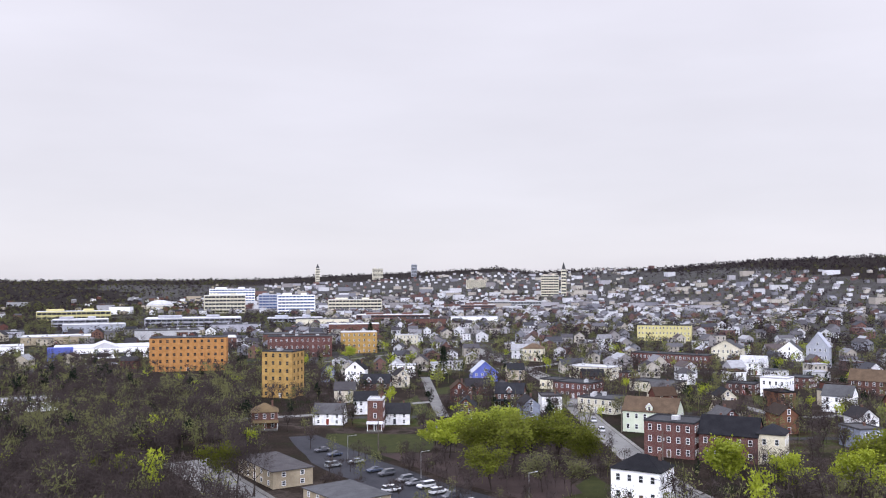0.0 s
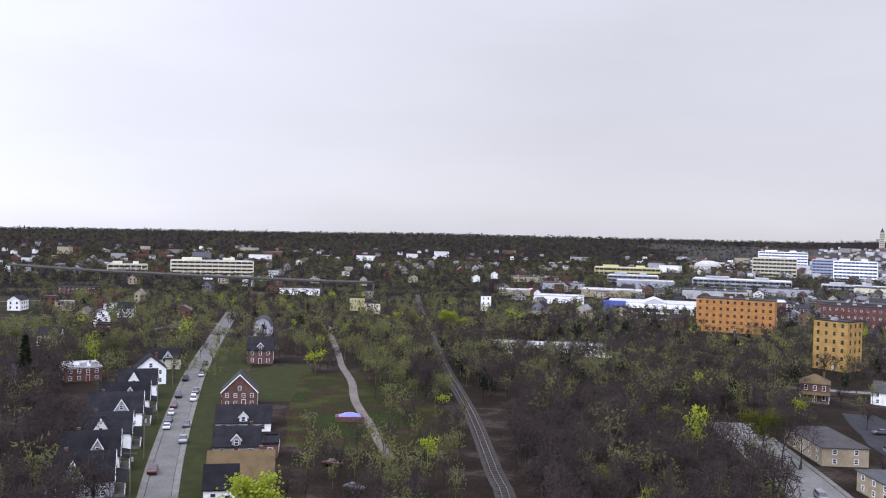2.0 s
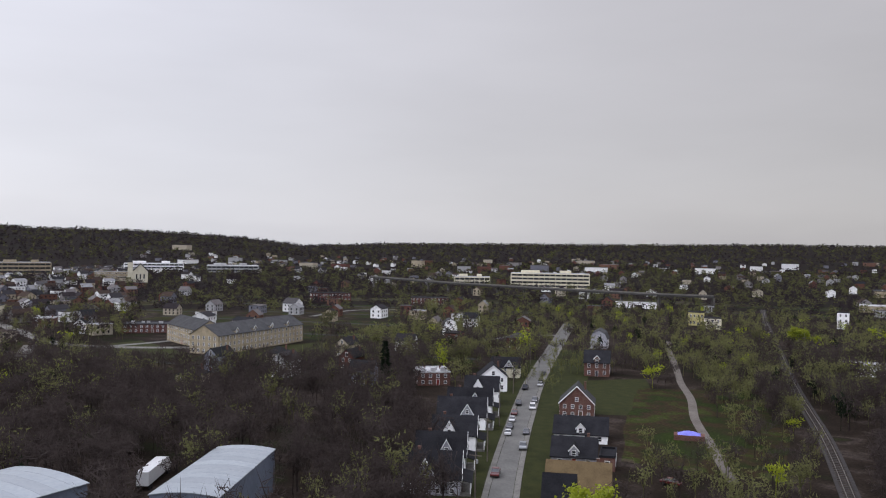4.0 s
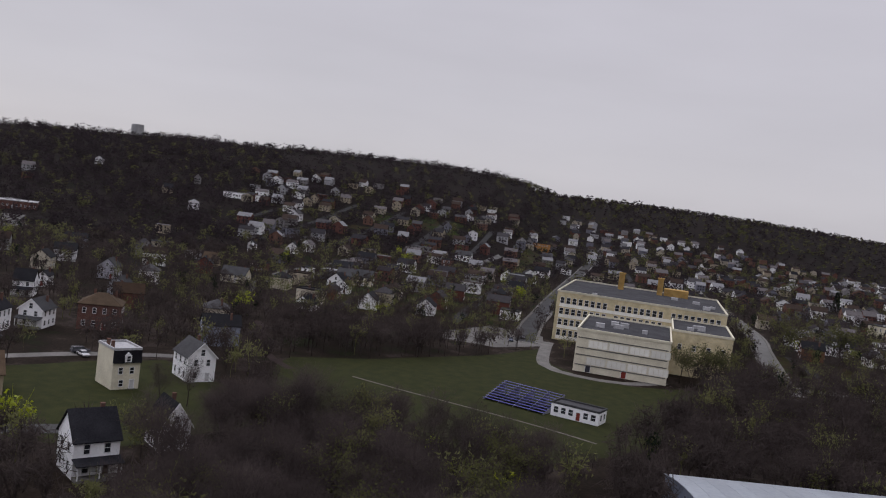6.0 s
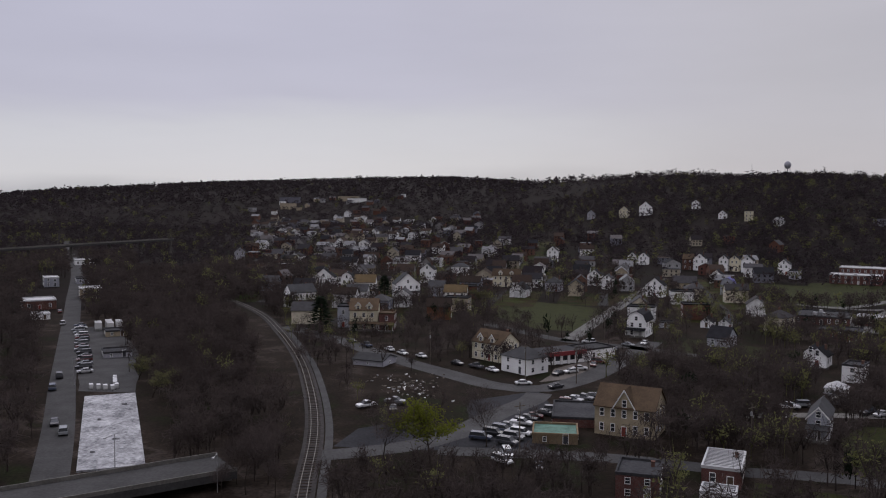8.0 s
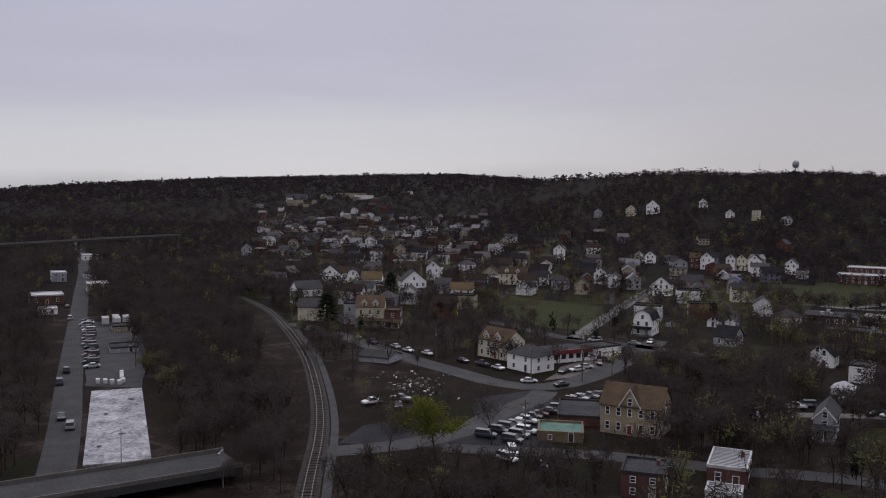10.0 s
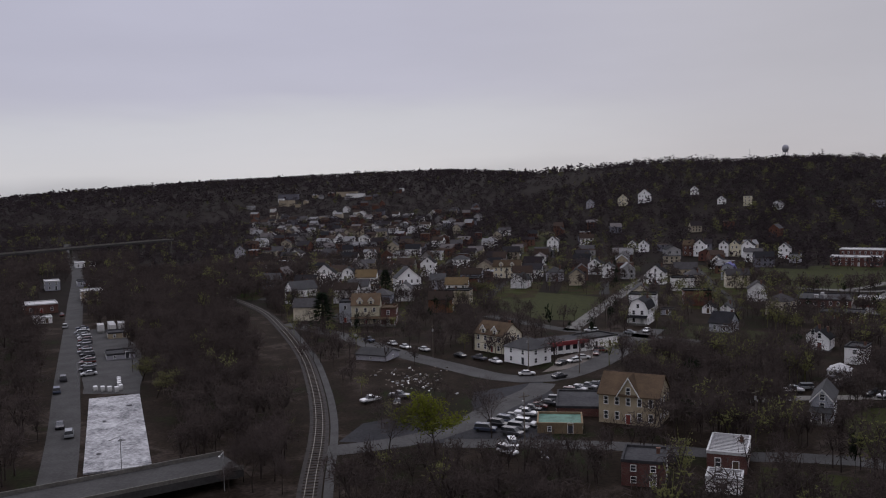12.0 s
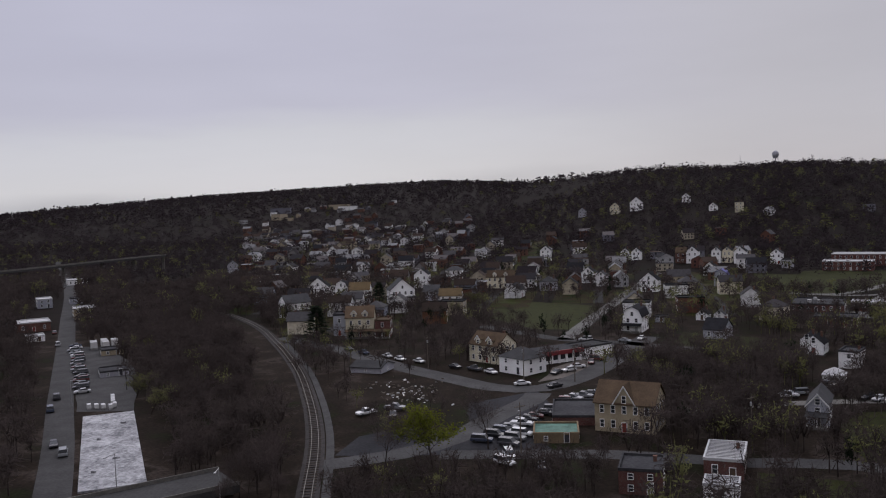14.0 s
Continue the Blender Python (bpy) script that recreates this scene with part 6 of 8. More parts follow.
def tall_white_house(x, y, rz, w, d, h):
    """A narrow three-storey house: flat white roof, and a dark mansard slope with one dormer over the front only."""
    g = house(x, y, rz, w, d, h, "flat", "stucco", "whiteroof", label="tall cream-white house with dark mansard front and flat white roof", chimney=0, storeys=3, sides=("right",), door=False, gap=3.0)
    bm = bmesh.new()
    prism(bm, [(-d / 2 - 0.55, h * 0.68), (-d / 2 - 0.003, h + 0.5), (-d / 2 - 0.003, h * 0.68)], -w / 2 - 0.1, w / 2 + 0.1, "x")
    part("mansard_slope", mesh_of("mansard_slope", bm, "shingle"), g, "dark shingled mansard slope")
    bm = bmesh.new()
    prism(bm, [(-0.75, 0), (0.75, 0), (0.75, 1.5), (0, 2.2), (-0.75, 1.5)], -0.75, -0.2)
    dm = part("dormer", mesh_of("dormer", bm, "trim"), g, "white dormer", pose(0, -d / 2, h * 0.71))
    part("window", window_mesh(0.8, 1.2), dm, "", pose(0, -0.75, 0.2))
    for u, z in ((-1.3, h * 0.4), (1.3, h * 0.4), (-1.0, h * 0.08)):
        part("window", window_mesh(0.9, 1.4), g, "", pose(u, -d / 2, z))
    part("door", door_mesh(), g, "", pose(1.5, -d / 2, 0.15))
    for u in (-w * 0.3, w * 0.1):
        bm = bmesh.new()
        box(bm, -0.35, 0.35, -0.3, 0.3, 0, 1.5)
        box(bm, -0.42, 0.42, -0.37, 0.37, 1.5, 1.65)
        part("chimney", mesh_of("chimney", bm, "chimney"), g, "", pose(-w / 2 + 0.6, u, h + 0.12))
    bm = bmesh.new()
    for k in range(4):
        box(bm, -0.9, 0.9, -0.35 * k - 0.35, -0.35 * k, -0.6, 0.15 - 0.17 * k)
    part("steps", mesh_of("steps", bm, "concrete"), g, "pale concrete front steps", pose(1.5, -d / 2 - 0.02, 0))


tall_white_house(-154.9, -142.7, 156, 6.4, 9.0, 9.0)
house(-175.0, -137.2, 150, 7.1, 10.0, 6.1, "front", "white", "greyroof", label="white weathered house with grey gable roof", rise=3.4, storeys=2)
house(-128.8, -156.4, 146.5, 9.3, 10.0, 4.5, "side", "tan", "brownroof", label="tan brick house with brown roof and central gable", dormer=1, storeys=2)
house(-109.2, -105.1, 154, 7.4, 8.0, 6.2, "side", "white", "shingle", label="white house with steep dark roof and lean-to porch", rise=4.2, storeys=2, porch=True)
house(-128.4, -104.9, 150, 5.6, 8.0, 5.0, "front", "white", "shingle", label="white gabled house among bare trees", rise=4, storeys=2)
house(-202.4, -195.3, 128.0, 12.2, 10.0, 7.7, "hip", "brick", "brownroof", label="red brick house with brown hipped roof", chimney=2, storeys=2)
house(-173.2, -207.1, 116.1, 7.7, 9.0, 6.3, "front", "white", "shingle", label="white house with tall gable", storeys=2)
house(-188.0, -205.6, 113.6, 7.0, 9.0, 5.4, "front", "white", "greyroof", label="white house with grey gable roof and porch", porch=True, storeys=2)
house(-223.5, -251.5, 128.4, 6.7, 9.0, 5.7, "side", "white", "shingle", label="white frame house with verandas", porch=True, storeys=2)
house(-245.4, -266.3, 123.3, 4.1, 8.0, 4.2, "front", "white", "shingle", label="white house with twin gables", storeys=2)
house(-159.5, -244.0, 134.8, 5.4, 8.0, 3.4, "front", "white", "shingle", label="white house behind bare trees", storeys=1)
house(-156.3, -222.1, 132.9, 5.4, 8.0, 4.6, "flat", "white", "tar", label="white flat-roofed house among bare trees", storeys=2)
house(-217.7, -271.2, 135.3, 6.8, 10.0, 3.2, "flat", "brick", "tar", label="red brick row with flat roof", chimney=0, storeys=1)
house(-198.7, -286.6, 141.3, 9.0, 12.0, 3.6, "flat", "brick", "tar", label="red brick flats with flat roof", chimney=0, gap=2.2, storeys=2)
house(-235.5, -317.7, 139.5, 19.4, 12.0, 3.1, "flat", "darkbrick", "whiteroof", label="low dark hall with broad white roof", chimney=0, storeys=1)
house(-217.2, -330.9, 142.7, 21.2, 22.0, 3.0, "flat", "darkbrick", "tar", label="long dark flat-roofed works", chimney=0, storeys=1, units=3)
house(-348.8, -485.6, 140.3, 32.4, 16.0, 6.9, "flat", "darkbrick", "whiteroof", label="brick hall with white roof edge", chimney=0, gap=3, storeys=2, sides=("front", "left"))
house(-451.0, -527.2, 135.5, 32.6, 20.0, 5.3, "flat", "brick", "whiteroof", label="low brick store with white flat roof", chimney=0, storeys=1, units=3, sides=("front", "left"))
house(-259.9, -242.7, 113.0, 6.3, 9.0, 4.2, "front", "bluegrey", "greyroof", label="blue-grey house with gable roof", storeys=2)
house(-289.1, -276.8, 119.8, 8.2, 9.0, 5.2, "front", "grey", "greyroof", label="grey gabled house among trees", storeys=2)
house(-303.4, -185.3, 97.4, 7.3, 9.0, 3.2, "front", "white", "shingle", label="white house on the edge of the wood", porch=True, storeys=1)
house(-405.7, -249.4, 101.6, 4.7, 9.0, 6.2, "flat", "white", "tar", label="tall white house on the slope", storeys=2, sides=("front", "left"))
house(-344.4, -251.3, 106.1, 12.0, 9.0, 3.9, "side", "cream", "greyroof", label="pale house with grey roof", storeys=2)
house(-402.4, -278.9, 104.7, 8.8, 9.0, 4.4, "flat", "darkbrick", "tar", label="dark brick row with white windows", gap=2, storeys=2, sides=("front", "left"))
house(-388.7, -300.8, 111.7, 8.0, 9.0, 3.8, "side", "tan", "brownroof", label="tan house with brown roof among trees", storeys=2, sides=("front", "left"))
house(-473.2, -335.2, 115.3, 4.8, 8.0, 6.0, "front", "white", "shingle", label="tall white house on the slope", storeys=2, sides=("front", "left"))
house(-381.4, -216.0, 99.5, 8.9, 9.0, 5.1, "front", "white", "shingle", label="white house with porch on the slope", storeys=2)
house(-411.6, -228.0, 99.0, 10.3, 9.0, 4.9, "side", "tan", "greyroof", label="tan house with grey roof", storeys=2)
house(-682.1, -499.1, 116.2, 36.0, 14.0, 4.4, "flat", "white", "whiteroof", label="long white hall with stepped pale roof on the hill", chimney=0, storeys=1, sides=("front", "left"))
house(-573.3, -238.2, 102.6, 7.3, 9.0, 8.8, "flat", "brick", "tar", label="red brick house on the slope", storeys=3, sides=("front", "left"))
house(-595.8, -199.3, 98.5, 8.9, 9.0, 4.1, "front", "white", "shingle", label="white house by the school road", storeys=2, sides=("front", "left"))
house(-671.1, -196.3, 96.3, 11.4, 9.0, 5.4, "side", "white", "shingle", label="white house by the school road", storeys=2, sides=("front", "left"))
house(-388.2, -126.2, 102.0, 9.0, 9.0, 4.2, "flat", "white", "tar", label="small pale utility building beside a lot", storeys=1, chimney=0)
house(-418.7, -223.0, 108.0, 12.1, 9.0, 4.9, "side", "cream", "greyroof", label="cream house on the slope", storeys=2)
house(-374.6, -209.6, 109.2, 7.6, 8.0, 3.9, "front", "white", "shingle", label="white house on the slope", storeys=2)
house(-505.6, -324.8, 112.7, 9.0, 8.0, 3.9, "front", "white", "greyroof", label="pale house on the slope", storeys=2, sides=("front", "left"))
house(-650.4, -256.8, 101.5, 12.8, 9.0, 4.5, "side", "white", "greyroof", label="white house with grey roof on the slope", storeys=2, sides=("front", "left"))
house(-939.9, -282.5, 96.7, 23.1, 12.0, 7.6, "flat", "orange", "tar", label="small orange brick building on a far street", chimney=0, storeys=2, sides=("front", "left"))

# school side and east
claim(-455, 17, 7)
house(-470, 18, 88.5, 14.4, 9.0, 5.0, "side", "white", "shingle", label="white house with twin front gables", dormer=2, storeys=2, sides=("front", "left"))
house(-604.1, 52.8, 71.0, 29.1, 14.0, 8.6, "flat", "cream", "tar", label="pale three-storey flats with flat roof", chimney=0, gap=2.6, units=2, storeys=2, sides=("front", "left"))
house(-416.6, 39.7, 74.6, 4.4, 10.0, 4.9, "flat", "white", "tar", label="white narrow house by the lane", storeys=2)
house(-496.1, 93.1, 69.4, 6.5, 8.0, 5.2, "front", "white", "shingle", label="white gabled house by a lot", storeys=2, sides=("front", "left"))
house(-534.3, 81.2, 67.4, 11.2, 9.0, 5.6, "flat", "brick", "whiteroof", label="red brick house with pale roof", units=1, storeys=2, sides=("front", "left"))
house(-488.3, 128.2, 67.3, 28.7, 16.0, 4.5, "flat", "darkbrick", "tar", label="black flat-roofed office block", chimney=0, gap=2.6, units=4, storeys=2, sides=("front", "left"))
house(-1013.1, 228.5, 71.3, 48.9, 14.0, 10.7, "flat", "tan", "whiteroof", label="tan four-storey block with pale roof", chimney=0, gap=2.4, storeys=3, sides=("front", "left"))

# street of houses
house(-197.5, 178.6, 45.9, 10.2, 10.0, 4.5, "front", "brick", "greyroof", label="red brick house with steep dark gable", rise=5, gap=2.2, win=(0.8, 1.0), storeys=2)
house(-173.2, 158.2, 45.6, 13.9, 11.0, 2.3, "side", "white", "shingle", label="white house with grey shingle roof and dormer", dormer=1, chimney=0, rise=3.6, storeys=1)
house(-155.4, 140.0, 46.0, 10.4, 12.0, 2.5, "side", "grey", "shingle", label="grey house with dark roof and white gable dormer", dormer=1, chimney=1, rise=3.4, storeys=1)
house(-148.4, 144.1, 43.8, 3.6, 9.0, 3.0, "flat", "brick", "shingle", label="small brick wing with dark roof", chimney=0, storeys=1)
house(-134.1, 122.0, 45.7, 12.9, 12.0, 2.4, "side", "cream", "tanroof", label="pale house with broad tan roof", chimney=1, storeys=1)
house(-129.3, 112.7, 46.9, 6.1, 9.0, 3.4, "side", "white", "shingle", label="white house with dark roof beside a lime-green tree", chimney=0, storeys=1)
house(-255.2, 241.0, 44.6, 9.8, 11.0, 5.4, "side", "brick", "shingle", label="red brick house with dark roof and gable", dormer=1, storeys=2)
house(-321.8, 305.2, 42.5, 8.4, 14.0, 4.6, "gambrel", "grey", "greyroof", label="grey hall with rounded metal roof", chimney=0, rise=4.6, door=False, storeys=2)
house(-269.5, 172.0, 65.5, 11.7, 14.0, 4.5, "flat", "brick", "whiteroof", label="red brick flats with white roof and chimneys", units=4, chimney=2, storeys=2)
house(-246.9, 183.1, 57.4, 9.8, 9.0, 5.2, "front", "white", "shingle", label="white house with tall gable", rise=4, storeys=2)
house(-268.8, 205.9, 138.6, 8.0, 11.0, 4.0, "front", "stucco", "shingle", label="pale house with dark roof", cross=1, storeys=2)
house(-228.8, 165.7, 140.1, 8.0, 10.9, 4.4, "front", "white", "shingle", label="white house with dark gable roof facing the street", cross=1.35, rise=4, storeys=2)
house(-214.0, 150.6, 140.9, 7.0, 13.2, 3.8, "front", "white", "shingle", label="grey house with dark gable roof", cross=1, rise=4.2, porch=True, storeys=2)
house(-201.0, 138.8, 141.4, 8.0, 13.4, 3.8, "front", "white", "shingle", label="white house with dark gable roof and porch", cross=0.9, rise=4.5, porch=True, storeys=2)
house(-181.8, 123.3, 141.8, 8.0, 11.0, 4.0, "front", "white", "shingle", label="white house with dark roof and white porch", cross=1.25, rise=4, porch=True, storeys=2)
house(-166.8, 109.5, 142.7, 7.0, 11.3, 3.7, "front", "white", "shingle", label="grey house with dark gable roof and porch", cross=1, rise=4.5, porch=True, storeys=2)
house(-153.0, 98.3, 143.3, 9.0, 12.0, 3.6, "front", "grey", "shingle", label="grey house with steep dark roof", cross=1.3, rise=4.5, porch=True, storeys=2)
house(-400.5, 267.1, 62.3, 7.6, 8.0, 5.0, "gambrel", "white", "greyroof", label="white round-roofed shed behind houses", chimney=0, storeys=2, sides=("front", "left"))
house(-508.3, 521.4, 44.3, 32.8, 16.0, 3.8, "flat", "white", "whiteroof", label="white flat-roofed depot below a viaduct", chimney=0, storeys=1, door=False, sides=("front", "left"))
house(-386.4, 452.3, 40.5, 10.0, 10.0, 8.5, "flat", "yellow", "tar", label="yellow block with dark window bands", chimney=0, gap=2, storeys=2, sides=("front", "left"))
house(-365.2, 442.9, 39.5, 10.4, 10.0, 6.7, "flat", "stucco", "tar", label="pale blank-walled block with flat roof", chimney=0, storeys=2, sides=("front", "left"))
house(-601.4, 381.1, 57.6, 29.9, 12.0, 5.5, "flat", "darkbrick", "tar", label="long dark low block with flat roof", chimney=0, storeys=2, sides=("front", "left"))
house(-680.0, 329.3, 72.2, 33.4, 12.0, 6.8, "flat", "darkbrick", "tar", label="dark brick row with flat roof", chimney=0, storeys=2, sides=("front", "left"))
house(-331.7, 530.0, 32.0, 7.3, 8.0, 10.5, "flat", "white", "tar", label="tall narrow white house among trees", chimney=0, storeys=3, sides=("front", "left"))

# main street side
house(-63.8, 312.0, 11.6, 9.1, 9.0, 6.2, "hip", "brick", "tanroof", label="brick house with tan hipped roof", porch=True, storeys=2)
house(-23.7, 308.9, -1.6, 5.3, 9.0, 10.5, "flat", "brick", "whiteroof", label="tall narrow brick house with pale roof", porch=True, storeys=3)
house(-31.4, 405.9, -1.6, 13.6, 10.0, 5.3, "side", "brick", "shingle", label="red house with dark roof", dormer=2, storeys=2)
house(-44.4, 447.1, -4.3, 10.1, 10.0, 7.6, "front", "white", "shingle", label="white house with dark gable roof", storeys=2)
house(-21.3, 479.5, -1.5, 12.0, 9.0, 6.2, "flat", "white", "whiteroof", label="plain white box of a house", chimney=0, storeys=2, sides=("front", "left"))
house(21.1, 457.8, 7.4, 13.3, 10.0, 4.7, "front", "blue", "bluegrey", label="bright blue house with blue-grey gable", chimney=0, storeys=2)
house(28.1, 364.9, -12.4, 11.5, 10.0, 5.7, "side", "brick", "shingle", label="red brick house with purple-grey roof", dormer=1, porch=True, storeys=2)
house(-28.8, 690.9, -1.6, 17.5, 10.0, 9.8, "flat", "stucco", "whiteroof", label="pale house with white roof", units=1, storeys=3, sides=("front", "left"))
house(60.7, 393.4, -38.8, 17.7, 14.0, 6.7, "flat", "darkbrick", "tar", label="brick shop with flat roof by the street", chimney=0, units=1, storeys=2)
house(64.5, 349.4, -40.5, 16.6, 14.0, 5.5, "flat", "stucco", "tar", label="shop row with ribbed dark flat roof", chimney=0, units=3, storeys=2)
house(81.5, 467.9, -33.9, 24.1, 14.0, 6.1, "flat", "stucco", "whiteroof", label="long pale shop block with white roof", chimney=0, units=2, storeys=2)
house(54.9, 424.3, -33.4, 11.9, 12.0, 4.4, "flat", "cream", "greyroof", label="cream garage with parked vehicles before it", chimney=0, storeys=1)
house(58.6, 564.2, -15.9, 13.0, 10.0, 8.1, "hip", "cream", "brownroof", label="cream house with brown hipped roof", storeys=2, sides=("front", "left"))
house(185.5, 730.3, -20.2, 43.5, 14.0, 12.6, "flat", "yellow", "tar", label="yellow apartment block with flat roof", chimney=0, gap=2.8, units=2, storeys=3, sides=("front", "left"))
house(137.5, 524.2, -36.7, 47.9, 12.0, 7.7, "flat", "darkbrick", "tar", label="row of dark brick terraces with white porches", chimney=3, gap=2.4, storeys=2, sides=("front", "left"))
house(182.6, 559.8, -32.1, 18.0, 12.0, 8.4, "front", "stucco", "greyroof", label="pale hall with steep grey roof", rise=5, storeys=2, sides=("front", "left"))
house(172.2, 483.6, -29.6, 13.8, 9.0, 6.6, "side", "white", "whiteroof", label="white house with pale roof", dormer=1, storeys=2, sides=("front", "left"))
house(149.9, 392.5, -40.9, 11.6, 10.0, 8.2, "flat", "white", "whiteroof", label="white two-storey block with flat roof", chimney=0, storeys=2)
house(172.9, 421.6, -42.3, 10.5, 12.0, 5.3, "flat", "darkbrick", "tar", label="dark low block with flat roof", chimney=0, storeys=2)
house(72.7, 303.4, -27.5, 18.4, 11.0, 7.3, "side", "mint", "brownroof", label="pale green house with brown gable roof", dormer=1, gap=2.6, storeys=2)
house(69.5, 263.0, -30.8, 14.8, 13.0, 10.2, "flat", "darkbrick", "tar", label="three-storey dark brick block with shopfront", chimney=0, storeys=3, gap=2.4, units=1)
house(84.1, 255.9, -28.2, 16.3, 12.0, 7.7, "side", "darkbrick", "shingle", label="dark red brick house with steep roof", chimney=2, storeys=2)
house(93.9, 249.8, -28.6, 7.5, 9.0, 8.7, "hip", "cream", "shingle", label="cream turret house with dark roof", chimney=0, storeys=2)
house(47.3, 208.6, -32.8, 12.0, 10.0, 7.8, "hip", "white", "shingle", label="white three-storey house with dark hipped roof", rise=3, storeys=2)
house(157.2, 346.7, -38.4, 11.1, 10.0, 6.4, "side", "white", "greyroof", label="white house with pale roof", storeys=2)
house(224.1, 520.6, -33.3, 12.4, 9.0, 12.5, "front", "bluegrey", "bluegrey", label="blue-grey chapel with tall steep gable", rise=8, chimney=0, storeys=3, sides=("front", "left"))
house(101.5, 413.2, -37.8, 22.9, 14.0, 4.4, "flat", "stucco", "greyroof", label="low pale garage with flat roof", chimney=0, storeys=1)
house(137.3, 400.6, -32.9, 12.5, 10.0, 4.9, "flat", "darkbrick", "tar", label="dark brick house with flat roof", chimney=0, storeys=2)
house(195.0, 400.0, -36.0, 15.5, 12.0, 6.3, "side", "brick", "brownroof", label="red brick house with brown roof", storeys=2)
house(224.5, 563.7, -31.7, 14.8, 10.0, 6.3, "front", "white", "greyroof", label="white house with grey roof among trees", storeys=2, sides=("front", "left"))
house(95.3, 446.4, -32.1, 7.5, 10.0, 5.3, "flat", "brick", "tar", label="small brick shop with flat roof", storeys=2)



# ---- vehicles ----
def car_meshes():
    kinds = {}
    for kind, L, W, prof, cab in (
            ("sedan", 4.6, 1.8, [(-2.3, 0.35), (2.3, 0.35), (2.3, 0.75), (1.6, 0.92), (-0.9, 0.98), (-2.25, 0.85)], [(-1.6, 0.95), (1.15, 0.93), (0.45, 1.42), (-0.95, 1.42)]),
            ("van", 4.8, 1.9, [(-2.4, 0.38), (2.4, 0.38), (2.4, 0.85), (1.7, 1.02), (-2.35, 1.05)], [(-2.3, 1.03), (1.35, 1.0), (0.75, 1.72), (-2.1, 1.75)]),
            ("pickup", 5.3, 1.95, [(-2.65, 0.5), (2.65, 0.5), (2.65, 0.95), (1.8, 1.1), (-2.6, 1.05)], [(-0.8, 1.08), (1.3, 1.07), (0.6, 1.75), (-0.6, 1.78)])):
        bm = bmesh.new()
        prism(bm, prof, -W / 2, W / 2)
        bmesh.ops.bevel(bm, geom=bm.edges[:], offset=0.07, segments=1, affect="EDGES")
        (x0, z0), (x1, z1), (x2, z2), (x3, z3) = cab
        lo = [(x0, z0), (x1, z1)]
        top = [bm.verts.new((x, s * (W / 2 - 0.2), z + 0.02)) for x, z in ((x3, z3), (x2, z2)) for s in (-1, 1)]
        low = [bm.verts.new((x, s * (W / 2 - 0.2), z - 0.03)) for x, z in ((x3, z3), (x2, z2)) for s in (-1, 1)]
        bm.faces.new((top[0], top[2], top[3], top[1])), bm.faces.new((low[1], low[3], low[2], low[0]))
        for a, b in ((0, 1), (1, 3), (3, 2), (2, 0)):
            bm.faces.new((low[a], low[b], top[b], top[a]))
        body = mesh_of("body", bm, "carpaint")
        bm = bmesh.new()
        v = [bm.verts.new((x, s * (W / 2 - k), z)) for x, z, k in ((x0, z0, 0.06), (x1, z1, 0.06), (x2, z2 - 0.04, 0.22), (x3, z3 - 0.04, 0.22)) for s in (-1, 1)]
        for f in ((0, 2, 4, 6), (1, 7, 5, 3), (2, 3, 5, 4), (4, 5, 7, 6), (6, 7, 1, 0), (0, 1, 3, 2)):
            bm.faces.new([v[i] for i in f])
        bmesh.ops.recalc_face_normals(bm, faces=bm.faces)
        glass = mesh_of("glasshouse", bm, "glass")
        kinds[kind] = (body, glass, L, W)
    return kinds


CARS = car_meshes()
wheel_car = wheel_mesh(0.33, 0.22)
car_rnd = random.Random(5)
WORDS = {"sedan": "parked saloon car with dark windows on asphalt", "van": "parked van with dark windows on asphalt", "pickup": "parked pickup truck with open bed on asphalt"}


def car(x, y, rz=None, kind=None, group=""):
    if rz is None:
        best = (1e9, 0)
        for pts, hw in ROADS:
            for (x0, y0), (x1, y1) in zip(pts, pts[1:]):
                dd = ((x0 + x1) / 2 - x) ** 2 + ((y0 + y1) / 2 - y) ** 2
                if dd < best[0]:
                    best = (dd, math.degrees(math.atan2(y1 - y0, x1 - x0)))
        rz = best[1] + car_rnd.choice((0, 180)) + car_rnd.uniform(-3, 3)
    kind = kind or car_rnd.choice(("sedan", "sedan", "van", "sedan", "pickup"))
    body, glass, L, W = CARS[kind]
    g = new("car" if kind == "sedan" else kind)
    g.matrix_basis = pose(x, y, height(x, y) + 0.06, 0, 0, rz)
    tagged(g, WORDS[kind], {"sedan": "car", "van": "van", "pickup": "pickup"}[kind], group)
    part("body", body, g)
    part("glasshouse", glass, g, "dark tinted glass")
    for sx in (-1, 1):
        for sy in (-1, 1):
            w = part("wheel", wheel_car, g, "", pose(sx * L * 0.31, sy * (W / 2 - 0.1), 0.33, 0, 0, 90))
    claim(x, y, 1.5)
    return g


